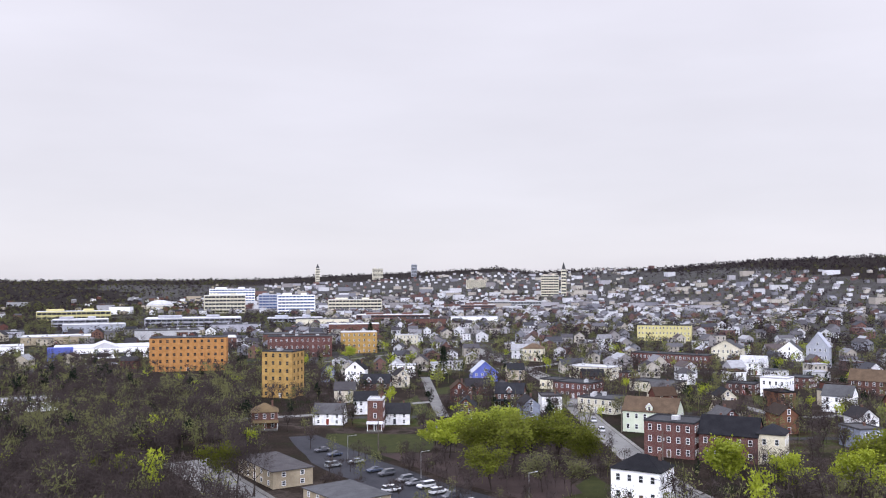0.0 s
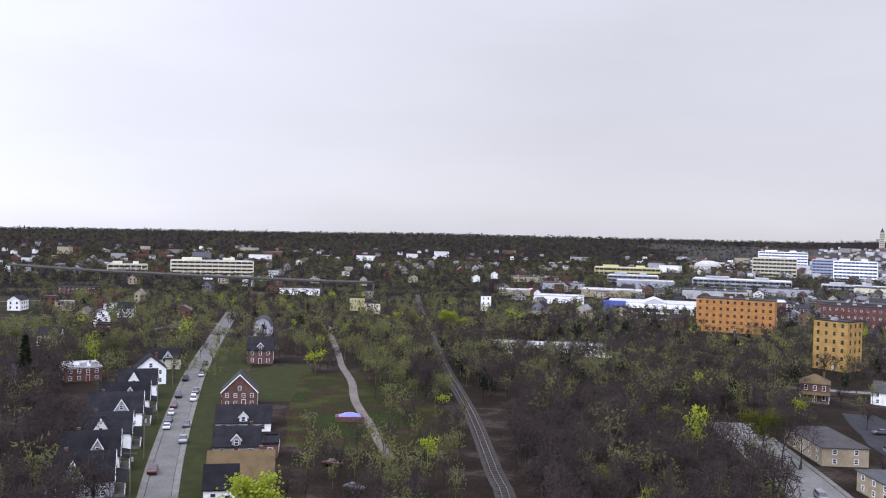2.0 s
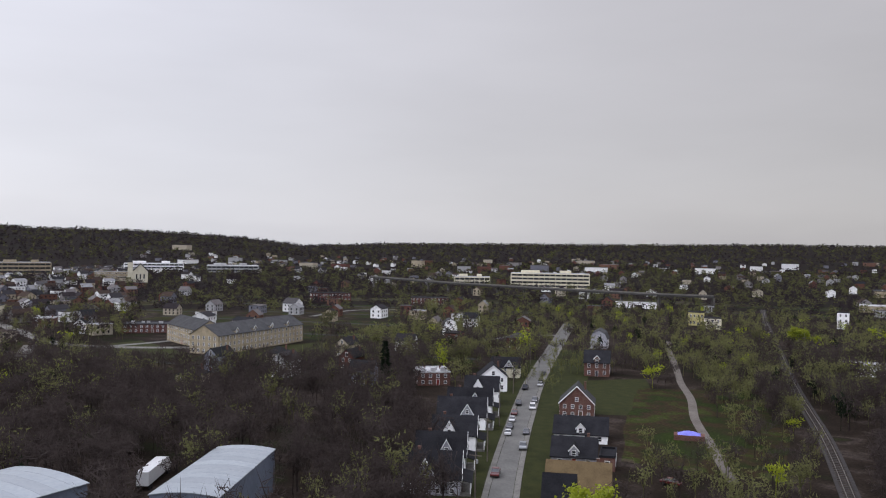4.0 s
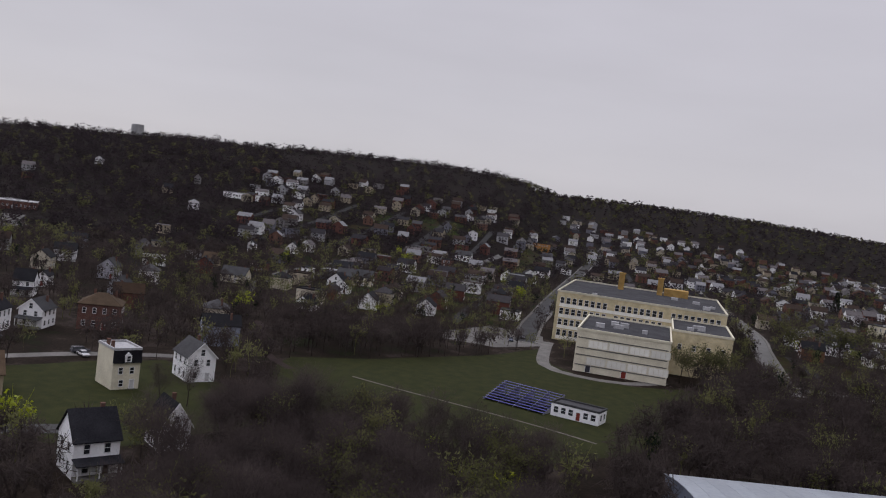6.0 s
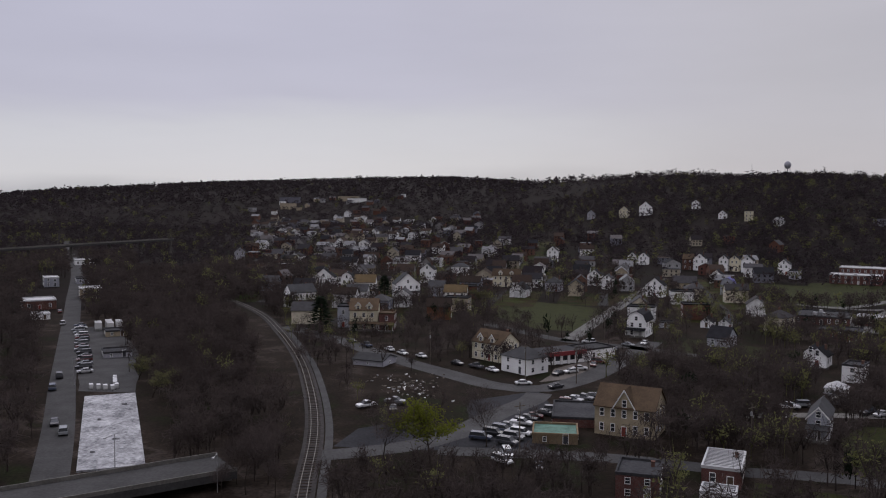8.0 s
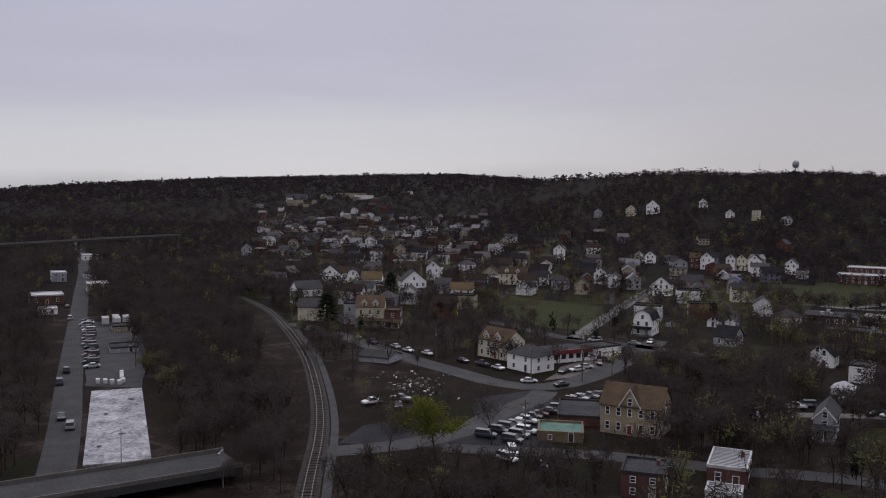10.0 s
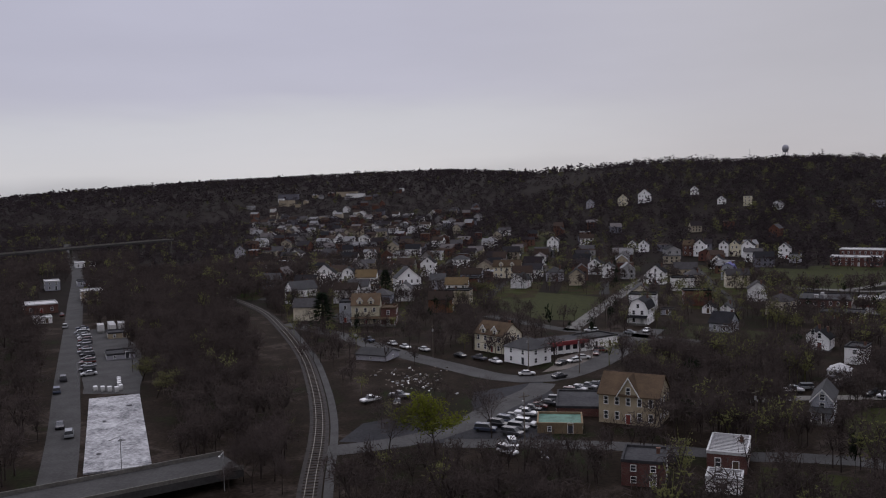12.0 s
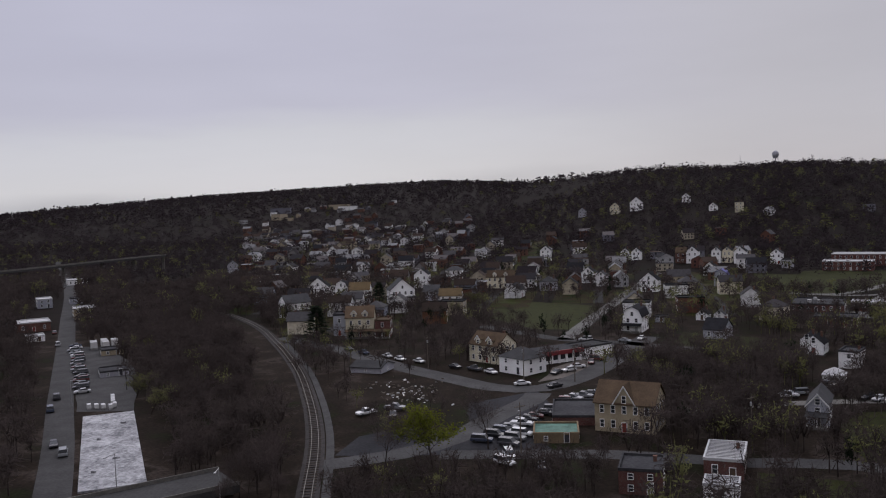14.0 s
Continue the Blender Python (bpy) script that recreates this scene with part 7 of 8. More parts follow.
for x, y in ((-52.8, -253.9), (-48, -259.7), (-61, -229.4), (-74.4, -240.7), (-23, -294.8), (-18.5, -305), (-30, -286.3), (-33.5, -279), (-38.8, -272.9), (-56.5, -248.2), (-105.2, -276), (-112.8, -284.3), (-68.6, -224), (-101.3, -292), (-120, -287), (-66, -150)):
    car(x, y, group="cars along the hill street")
k = 0
for row, (x0, y0, x1, y1, n) in enumerate(((-38.5, -178.5, -60, -199, 9), (-42.5, -174.5, -48, -180.5, 3), (-66, -206, -80, -215, 6))):
    for i in range(n):
        t = i / (n - 1)
        car(x0 + (x1 - x0) * t + car_rnd.uniform(-0.5, 0.5), y0 + (y1 - y0) * t + car_rnd.uniform(-0.5, 0.5), 150 + car_rnd.uniform(-12, 12), group="cars in the crowded lot")
for x, y in ((-83, -247), (-79, -243), (-89, -252), (-92, -256), (-16.4, -210), (-23.7, -212.7), (-22.5, -206), (-39, -162), (-41, -166), (-45, -157)):
    car(x, y, car_rnd.uniform(0, 180), group="cars on rough ground")
for x, y in ((-137.8, -203.9), (-131.4, -195.5), (-136.2, -199.1), (-118.7, -193.7), (-122.8, -195.5), (-171.9, -171.6), (-166, -197)):
    car(x, y, group="cars beside the back lane")
for x, y in ((66.3, -256), (54, -203.8), (50.1, -195.7), (101.8, -396.3), (64.1, -240.6), (91.5, -360)):
    car(x, y, group="vehicles on the valley road")
for i in range(16):
    t = i / 15
    car(60.5 + 23.5 * t + car_rnd.uniform(-0.6, 0.6), -262 - 92 * t, 15 + car_rnd.uniform(-6, 6), car_rnd.choice(("van", "sedan", "van")), group="vehicles beside the works yard")
for x, y in ((-156, 114.7), (-186, 144.5), (-191.6, 150.2), (-199.3, 156), (-218.5, 173.3), (-220.5, 180), (-211.8, 171.7), (-184.6, 148.7), (-172.1, 136.5), (-206.9, 162.6), (-244.9, 202.4), (-263.8, 219.2), (-249.4, 206.1), (-239.8, 194.8)):
    a, b = (Vector((-136, 102.8)), Vector((-202, 160.7))) if x > -202 else (Vector((-202, 160.7)), Vector((-256.5, 210.8)))
    t = (b - a).normalized()
    p = a + t * (Vector((x, y)) - a).dot(t)
    s = 2.4 if (Vector((x, y)) - a).dot(Vector((-t.y, t.x))) > 0 else -2.4
    car(p.x - t.y * s, p.y + t.x * s, group="cars along the residential street")
car(-129.8, 144.8, 20, "sedan"), car(-114, 134, 5, "sedan")
for x, y in ((-37.2, 268.2), (-32.4, 261.4), (-25.0, 250.8), (-18.9, 239.5), (-15.3, 235.0), (-10.1, 227.9), (-7.6, 224.2), (-4.4, 220.9), (1.7, 209.9), (6.3, 204.3), (8.1, 201.8), (9.9, 199.3), (11.7, 196.8), (13.5, 194.4)):
    car(x, y, 215 + car_rnd.uniform(-4, 4), group="cars in the apartment lot")
for x, y in ((-1.3, 214.8), (-31, 246), (-13, 217), (2, 195)):
    car(x, y, 35 + car_rnd.uniform(-5, 5), "van", group="cars in the apartment lot")
trailer_at = (17.0, 188.0)
for x, y in ((-37, 190.5), (-36.7, 182.7), (-30.6, 172.9), (52.8, 363), (55.1, 322.2), (50.3, 398.9), (40.7, 520.2), (54.4, 301.8), (57.5, 250), (54, 230)):
    car(x, y, group="cars along the main street")
for x, y in ((-325, -104), (-337, -103), (-316, -112), (-430, -120), (-470, -130)):
    car(x, y, group="cars by the school")
for x, y, rz in ((-136.8, -184.1, 20), (-138.8, -181.6, 25), (-134.5, -186.0, 18), (-170, -168.6, 68), (-166.0, -199.5, 65), (-160.5, -202.0, 65)):
    car(x, y, rz + car_rnd.uniform(-5, 5), group="cars by the lane houses")
for i in range(24):
    car(-320 + (i % 12) * 10 + car_rnd.uniform(-2, 2), 545 + (i // 12) * 11 + car_rnd.uniform(-2, 2), 20 + car_rnd.uniform(-6, 6), group="cars in the store lot")


def trailer_box(x, y, rz, L=6.0, k=1.0):
    bm = bmesh.new()
    box(bm, -1.2, 1.2, -L / 2, L / 2, 0.7, 3.1)
    bmesh.ops.bevel(bm, geom=bm.edges[:], offset=0.05, segments=1, affect="EDGES")
    for yy in (-L * 0.3, L * 0.3):
        box(bm, -1.15, 1.15, yy - 0.4, yy + 0.4, 0.0, 0.69)
    ob = new("box_container", mesh_of("box_container", bm, "whitecar"))
    ob.matrix_basis = pose(x, y, height(x, y) + 0.04, 0, 0, rz) @ Matrix.Diagonal((k, k, k, 1))
    tagged(ob, "white box container standing on the yard", "container", "containers in the yard")
    claim(x, y, 2.5)


trailer_box(trailer_at[0], trailer_at[1], 35, 3.5, 0.6)
for x, y, r in ((75, -345, 15), (72, -349, 15), (70.5, -344, 15), (68, -348, 15), ):
    trailer_box(x, y, r)
for x, y in ((48.5, -238.4), (50.5, -239.2), (52.4, -240), (54.4, -240.6), (47.9, -240.5), (49.4, -246), (48.9, -243.5), (49.9, -248.5), (50.4, -251)):
    trailer_box(x, y, 15 + car_rnd.uniform(-4, 4), 4.0, 0.42)


def pole(x, y, h=10.0, rz=0, lamp=False):
    g = new("street_lamp" if lamp else "utility_pole")
    g.matrix_basis = pose(x, y, height(x, y), 0, 0, rz)
    tagged(g, "thin steel street lamp with curved arm" if lamp else "weathered wooden utility pole with crossarm", "street lamp" if lamp else "utility pole")
    bm = bmesh.new()
    bmesh.ops.create_cone(bm, cap_ends=True, segments=7, radius1=0.09 if lamp else 0.17, radius2=0.06 if lamp else 0.11, depth=h + 0.6, matrix=pose(0, 0, h / 2 - 0.3))
    part("shaft", mesh_of("shaft", bm, "steel" if lamp else "pole"), g)
    bm = bmesh.new()
    if lamp:
        box(bm, 0.0, 2.2, -0.05, 0.05, h - 0.15, h - 0.05)
        box(bm, 2.2, 2.9, -0.15, 0.15, h - 0.18, h - 0.04)
        part("arm", mesh_of("arm", bm, "steel"), g)
    else:
        box(bm, -1.25, 1.25, -0.07, 0.07, h - 0.9, h - 0.75)
        part("crossarm", mesh_of("crossarm", bm, "pole"), g)
        bm = bmesh.new()
        bmesh.ops.create_cone(bm, cap_ends=True, segments=8, radius1=0.22, radius2=0.22, depth=0.8, matrix=pose(0.3, 0.1, h - 2.0))
        part("transformer", mesh_of("transformer", bm, "steel"), g)


for x, y in ((-63, -235), (-76, -229), (-140, 100), (-166, 122), (-196, 148), (-236, 184), (-290, 235), (60, 240), (61, 300), (58, 350), (56, 420), (-20, 268), (-2, 262), (-44, -168), (-90, -160), (-110, -300), (-40, -262)):
    pole(x, y, 10.5, car_rnd.uniform(0, 180))
for x, y, r in ((14, -153, 80), (34, -168, 60), (60, -246, 160), (20, 206, 40), (-6, 232, 40), (-28, 256, 40)):
    pole(x, y, 7.0, r, True)


def scrap_heap():
    """Broken boards, sheet metal and tyres thrown on a rough plot."""
    rnd = random.Random(23)
    bm = bmesh.new()
    for i in range(110):
        x, y = rnd.gauss(-30, 4.5), rnd.gauss(-231, 8)
        a, b, c = rnd.uniform(0.2, 1.1), rnd.uniform(0.15, 0.5), rnd.uniform(0.1, 0.4)
        k = len(bm.verts)
        box(bm, -a / 2, a / 2, -b / 2, b / 2, 0, c, rnd.choice((0, 1, 1, 2, 1)))
        bm.verts.ensure_lookup_table()
        m = pose(x, y, 0.02, rnd.uniform(-14, 14), rnd.uniform(-14, 14), rnd.uniform(0, 180))
        for v in bm.verts[k:]:
            v.co = m @ v.co
    tagged(new("scrap_heap", mesh_of("scrap_heap", bm, "whitecar", "pole", "steel")), "pale boards and scrap metal strewn over rough ground", "scrap", "", "stuff")
    claim(-33, -231, 7)


scrap_heap()


def retaining_wall():
    bm = bmesh.new()
    box(bm, -32, 32, -0.5, 0.5, -1, 3.2)
    box(bm, -32.2, 32.2, -0.7, 0.7, 3.203, 3.6)
    ob = new("retaining_wall", mesh_of("retaining_wall", bm, "concrete"))
    ob.matrix_basis = pose(-190, 366, 0, 0, 0, 53)
    tagged(ob, "pale weathered concrete retaining wall behind bare trees", "wall")


retaining_wall()

# ---- trees ----
def tube(V, F, a, b, r0, r1, n=3):
    d = (b - a).normalized()
    u = d.orthogonal().normalized()
    w = d.cross(u)
    i0 = len(V)
    for p, r in ((a, r0), (b, r1)):
        for k in range(n):
            t = 2 * math.pi * k / n
            V.append(p + (u * math.cos(t) + w * math.sin(t)) * r)
    for k in range(n):
        j = (k + 1) % n
        F.append((i0 + k, i0 + j, i0 + n + j, i0 + n + k))


def sliver(V, F, p, d, L, w, rnd):
    s = d.cross(Vector((rnd.uniform(-1, 1), rnd.uniform(-1, 1), rnd.uniform(-1, 1)))).normalized() * w
    i = len(V)
    V += [p - s * 0.5, p + s * 0.5, p + d * L]
    F.append((i, i + 1, i + 2))


def leafquad(V, F, p, s, rnd):
    u = Vector((rnd.gauss(0, 1), rnd.gauss(0, 1), rnd.gauss(0, 1))).normalized()
    w = u.orthogonal().normalized()
    i = len(V)
    V += [p - u * s, p + w * s * 0.7, p + u * s, p - w * s * 0.7]
    F.append((i, i + 1, i + 2, i + 3))


def pydata(name, V, F, *mats):
    me = bpy.data.meshes.new(name)
    me.from_pydata([tuple(v) for v in V], [], F)
    for k in mats:
        me.materials.append(M[k])
    return me


def grow(seed, H, spread, twigs, leaves, leaf_size, bark="bark", crown="twig"):
    """A broadleaf tree of height H: trunk, forked limbs, twigs, and leaves where it has them."""
    rnd = random.Random(seed)
    V, F, tips = [], [], []
    def branch(p, d, L, r, level):
        segs = 3 if level < 2 else 2
        for s in range(segs):
            d = (d + Vector((rnd.uniform(-1, 1), rnd.uniform(-1, 1), rnd.uniform(-0.4, 0.9))) * (0.16 + 0.07 * level)).normalized()
            q = p + d * L / segs
            r2 = r * 0.8
            if level < 3:
                tube(V, F, p, q, r, r2, 5 if level == 0 else 3)
            else:
                sliver(V, F, p, (q - p).normalized(), (q - p).length, r * 2.2, rnd)
            p, r = q, r2
            if level < 3 and (s > 0 or level > 0):
                for k in range(rnd.choice((1, 2, 2)) if level < 2 else 1):
                    a = rnd.uniform(0, 2 * math.pi)
                    side = Vector((math.cos(a), math.sin(a), rnd.uniform(0.1, 0.7)))
                    branch(p, (d * 0.55 + side * spread).normalized(), L * rnd.uniform(0.5, 0.72), r * 0.6, level + 1)
            if level >= 2:
                tips.append((p.copy(), d.copy()))
        if level < 3:
            branch(p, d, L * 0.6, r * 0.8, level + 1)
        tips.append((p.copy(), d.copy()))
    branch(Vector((0, 0, -0.4)), Vector((0, 0, 1)), H * 0.42, H * 0.0145, 0)
    zmax = max(v.z for v in V)
    k = (H - 0.8) / zmax
    V = [Vector((v.x * k, v.y * k, v.z * k)) for v in V]
    tips = [(p * k, d) for p, d in tips]
    CV, CF = [], []
    for i in range(twigs):
        p, d = tips[i % len(tips)]
        o = Vector((rnd.gauss(0, 1), rnd.gauss(0, 1), rnd.gauss(0.25, 0.8)))
        dd = (d + o * 0.9).normalized()
        sliver(CV, CF, p + o * 0.4, dd, rnd.uniform(0.5, 1.5) * H / 11, 0.055, rnd)
    LV, LF = [], []
    for i in range(leaves):
        p, d = tips[rnd.randrange(len(tips))]
        leafquad(LV, LF, p + Vector((rnd.gauss(0, 1), rnd.gauss(0, 1), rnd.gauss(0.1, 0.8))) * H * 0.055, leaf_size * rnd.uniform(0.6, 1.3), rnd)
    n = len(CV)
    me = bpy.data.meshes.new("crown")
    me.from_pydata([tuple(v) for v in CV + LV], [], CF + [tuple(n + i for i in f) for f in LF])
    me.materials.append(M["twig"])
    me.materials.append(M[crown])
    me.polygons.foreach_set("material_index", [0] * len(CF) + [1] * len(LF))
    return pydata("trunk", V, F, bark), me


def conifer(seed, H):
    rnd = random.Random(seed)
    V, F, CV, CF = [], [], [], []
    tube(V, F, Vector((0, 0, -0.4)), Vector((0, 0, H * 0.95)), H * 0.02, 0.03, 5)
    for i in range(900):
        t = rnd.random() ** 0.8
        z = H * (0.06 + 0.92 * t)
        R = H * 0.2 * (1 - t) ** 0.85 * (0.75 + 0.25 * math.sin(z * 5)) + 0.1
        a = rnd.uniform(0, 2 * math.pi)
        rr = R * rnd.uniform(0.35, 1.0)
        d = Vector((math.cos(a), math.sin(a), -0.25))
        sliver(CV, CF, Vector((math.cos(a) * rr, math.sin(a) * rr, z)), d.normalized(), H * 0.06, 0.28, rnd)
    return pydata("trunk", V, F, "bark"), pydata("crown", CV, CF, "needle")


KINDS = {
    "bare": [grow(11, 12, 0.95, 1700, 0, 0.1), grow(12, 13, 0.8, 1700, 0, 0.1), grow(13, 11, 1.1, 1700, 0, 0.1), grow(14, 14, 0.75, 1700, 0, 0.1)],
    "bud": [grow(21, 11, 1.0, 800, 1100, 0.22, crown="bud"), grow(22, 12, 0.9, 800, 1100, 0.22, crown="bud")],
    "leafy": [grow(31, 11, 1.05, 200, 3000, 0.24, crown="leaf"), grow(32, 10, 1.0, 200, 2800, 0.24, crown="leaf")],
    "olive": [grow(36, 11, 1.05, 300, 2800, 0.22, crown="olive"), grow(37, 12, 1.0, 300, 2800, 0.22, crown="olive")],
    "airy": [grow(35, 11, 1.2, 900, 3600, 0.17, crown="olive")],
    "conifer": [conifer(41, 12), conifer(42, 10)],
}
LABEL = {"bare": "bare grey-brown tree before leaf-out", "bud": "tree with thin olive-green spring buds", "leafy": "bushy tree in bright yellow-green leaf", "conifer": "dark green pointed conifer", "olive": "bushy tree in soft olive-green new leaf", "airy": "broad tree with airy yellow-green new leaves over dark limbs"}
tree_rnd = random.Random(77)
TREES = [0]


def tree(x, y, h, kind="bare", wide=1.0):
    trunk, crown = tree_rnd.choice(KINDS[kind])
    g = new("conifer" if kind == "conifer" else "tree")
    s = h / 12.0
    g.matrix_basis = pose(x, y, height(x, y), 0, 0, tree_rnd.uniform(0, 360)) @ Matrix.Diagonal((s * wide, s * wide, s, 1))
    tagged(g, LABEL[kind], "tree", "trees")
    part("trunk", trunk, g)
    part("crown", crown, g)
    TREES[0] += 1


# trees that stand out
tree(1.6, 258.1, 15.7, "leafy", 1.1), claim(1.6, 258.1, 2.5)
tree(7.6, 263.2, 14.8, "leafy", 1.1), claim(7.6, 263.2, 2.5)
tree(13.8, 268.3, 14.2, "leafy", 1.0), claim(13.8, 268.3, 2.5)
tree(18.1, 262.7, 16.6, "leafy", 1.1), claim(18.1, 262.7, 2.5)
tree(-1.8, 267.6, 10.6, "leafy", 1.0), claim(-1.8, 267.6, 2.5)
tree(9.6, 238.1, 16.3, "olive", 1.2), claim(9.6, 238.1, 2.5)
tree(18.0, 232.9, 17.4, "olive", 1.2), claim(18.0, 232.9, 2.5)
tree(24.9, 249.8, 15.8, "olive", 1.3), claim(24.9, 249.8, 2.5)
tree(31.3, 243.1, 16.3, "olive", 1.3), claim(31.3, 243.1, 2.5)
tree(36.2, 239.5, 13.5, "olive", 1.3), claim(36.2, 239.5, 2.5)
tree(40.2, 235.9, 12.4, "olive", 1.2), claim(40.2, 235.9, 2.5)
tree(11.9, 218.0, 13.0, "olive", 1.2), claim(11.9, 218.0, 2.5)
tree(24.3, 216.1, 11.6, "bud", 1.2), claim(24.3, 216.1, 2.5)
tree(30.6, 211.8, 11.4, "bud", 1.2), claim(30.6, 211.8, 2.5)
tree(34.8, 359.3, 9.0, "conifer", 1), claim(34.8, 359.3, 2.5)
tree(40.0, 330.9, 8.3, "conifer", 1), claim(40.0, 330.9, 2.5)
tree(0.1, 475.5, 17.1, "conifer", 1.2), claim(0.1, 475.5, 2.5)
tree(-59.7, 712.0, 19.6, "conifer", 1.2), claim(-59.7, 712.0, 2.5)
tree(67.9, 208.4, 18.3, "leafy", 1.0), claim(67.9, 208.4, 2.5)
tree(79.8, 207.0, 12.6, "leafy", 1.0), claim(79.8, 207.0, 2.5)
tree(93.5, 200.2, 14.8, "leafy", 1.1), claim(93.5, 200.2, 2.5)
tree(104.5, 211.0, 17.2, "olive", 1.2), claim(104.5, 211.0, 2.5)
tree(77.9, 216.3, 10.7, "bare", 1.2), claim(77.9, 216.3, 2.5)
tree(-49.8, 211.7, 13.8, "bare", 1.1), claim(-49.8, 211.7, 2.5)
tree(-46.1, 213.4, 13.1, "bare", 1.1), claim(-46.1, 213.4, 2.5)
tree(-55.6, 212.9, 14.7, "olive", 1), claim(-55.6, 212.9, 2.5)
tree(64.4, 332.5, 8.9, "bud", 1.2), claim(64.4, 332.5, 2.5)
tree(-60.7, 570.4, 11.2, "leafy", 1.3), claim(-60.7, 570.4, 2.5)
tree(-82.6, 228.7, 8.1, "leafy", 1.2), claim(-82.6, 228.7, 2.5)
tree(-57.4, 150.6, 9.9, "leafy", 1.0), claim(-57.4, 150.6, 2.5)
tree(-48.0, 140.2, 9.2, "bud", 1.2), claim(-48.0, 140.2, 2.5)
tree(-80.5, 254.1, 6.2, "leafy", 1), claim(-80.5, 254.1, 2.5)
tree(-28.3, 146.1, 6.1, "leafy", 1), claim(-28.3, 146.1, 2.5)
tree(-103.2, 98.1, 14.3, "leafy", 1.1), claim(-103.2, 98.1, 2.5)
tree(-264.4, 386.1, 15.3, "leafy", 1.2), claim(-264.4, 386.1, 2.5)
tree(-251.2, 379.4, 11.9, "leafy", 1.1), claim(-251.2, 379.4, 2.5)
tree(-274.6, 362.9, 14.3, "bud", 1.2), claim(-274.6, 362.9, 2.5)
tree(-94.2, 234.9, 6.7, "leafy", 1.1), claim(-94.2, 234.9, 2.5)
tree(-73.0, 163.2, 6.7, "leafy", 1.2), claim(-73.0, 163.2, 2.5)
tree(-285.8, 196.6, 12.5, "bud", 1.2), claim(-285.8, 196.6, 2.5)
tree(-259.5, 146.7, 21.6, "conifer", 0.9), claim(-259.5, 146.7, 2.5)
tree(-434.4, 211.4, 14.2, "bud", 1.2), claim(-434.4, 211.4, 2.5)
tree(-25.2, -164.5, 13.8, "airy", 1.25), claim(-25.2, -164.5, 2.5)
tree(-38.3, -173.2, 12.0, "bare", 1), claim(-38.3, -173.2, 2.5)
tree(-16.4, -166.3, 11.4, "bare", 0.9), claim(-16.4, -166.3, 2.5)
tree(-8.3, -326.6, 14.2, "conifer", 2.4), claim(-8.3, -326.6, 2.5)
tree(-41.2, -418.1, 13.2, "conifer", 2.0), claim(-41.2, -418.1, 2.5)
tree(-93.9, -227.5, 9.8, "bud", 0.7), claim(-93.9, -227.5, 2.5)
tree(-83.3, -380.4, 10.2, "bud", 1.2), claim(-83.3, -380.4, 2.5)
tree(43.9, -250.2, 7.6, "bud", 1.4), claim(43.9, -250.2, 2.5)
tree(36.8, -227.9, 7.7, "bud", 1.4), claim(36.8, -227.9, 2.5)
tree(3.3, -182.4, 4.9, "bud", 1.0), claim(3.3, -182.4, 2.5)
tree(-142.0, -64.8, 7.5, "bud", 1.3), claim(-142.0, -64.8, 2.5)
tree(-153.9, -61.6, 7.9, "leafy", 1.0), claim(-153.9, -61.6, 2.5)
tree(-148.3, -124.5, 9.1, "bare", 1), claim(-148.3, -124.5, 2.5)
tree(-152.6, -120.4, 9.2, "bare", 1), claim(-152.6, -120.4, 2.5)
tree(-304.4, -36.0, 15.2, "bud", 1.0), claim(-304.4, -36.0, 2.5)
tree(-305.1, -28.7, 16.2, "bud", 1.0), claim(-305.1, -28.7, 2.5)
tree(-307.0, -20.8, 16.2, "bud", 1.0), claim(-307.0, -20.8, 2.5)
tree(-438.9, -8.4, 20.1, "bud", 1.4), claim(-438.9, -8.4, 2.5)
tree(-438.7, 17.3, 20.1, "bud", 1.4), claim(-438.7, 17.3, 2.5)
tree(-827.8, 23.4, 21.6, "conifer", 1.4), claim(-827.8, 23.4, 2.5)


# ---- the town beyond: single houses on their streets ----
def template(style, w, d, h, label):
    return dict(style=style, w=w, d=d, h=h, label=label)


TYPES = [template("front", 7, 10, 5.6, "painted two-storey house with dark gable roof"), template("side", 9, 8, 5.4, "painted house with eaves to the street"),
         template("hip", 8.5, 8.5, 5.6, "square house with hipped shingle roof"), template("flat", 8, 11, 6.2, "plain flat-roofed row house"),
         template("front", 6.5, 11, 6.4, "narrow tall gabled house"), template("side", 11, 8, 4.2, "low house with long shingle roof")]
FIRST = {}
FAR_HOUSES = []
COUNT = [0]
town_rnd = random.Random(31)


def town_house(x, y, rz):
    k = town_rnd.randrange(len(TYPES))
    T = TYPES[k]
    if k not in FIRST:
        FIRST[k] = house(x, y, rz, T["w"], T["d"], T["h"], T["style"], "walls", "roofs", label=T["label"], sides=("front",), gap=3.0, group="houses of the town")
    else:
        copy_thing(FIRST[k], pose(x, y, height(x, y), 0, 0, rz))
        claim(x, y, 5.5)
    COUNT[0] += 1


STREETS = [0]


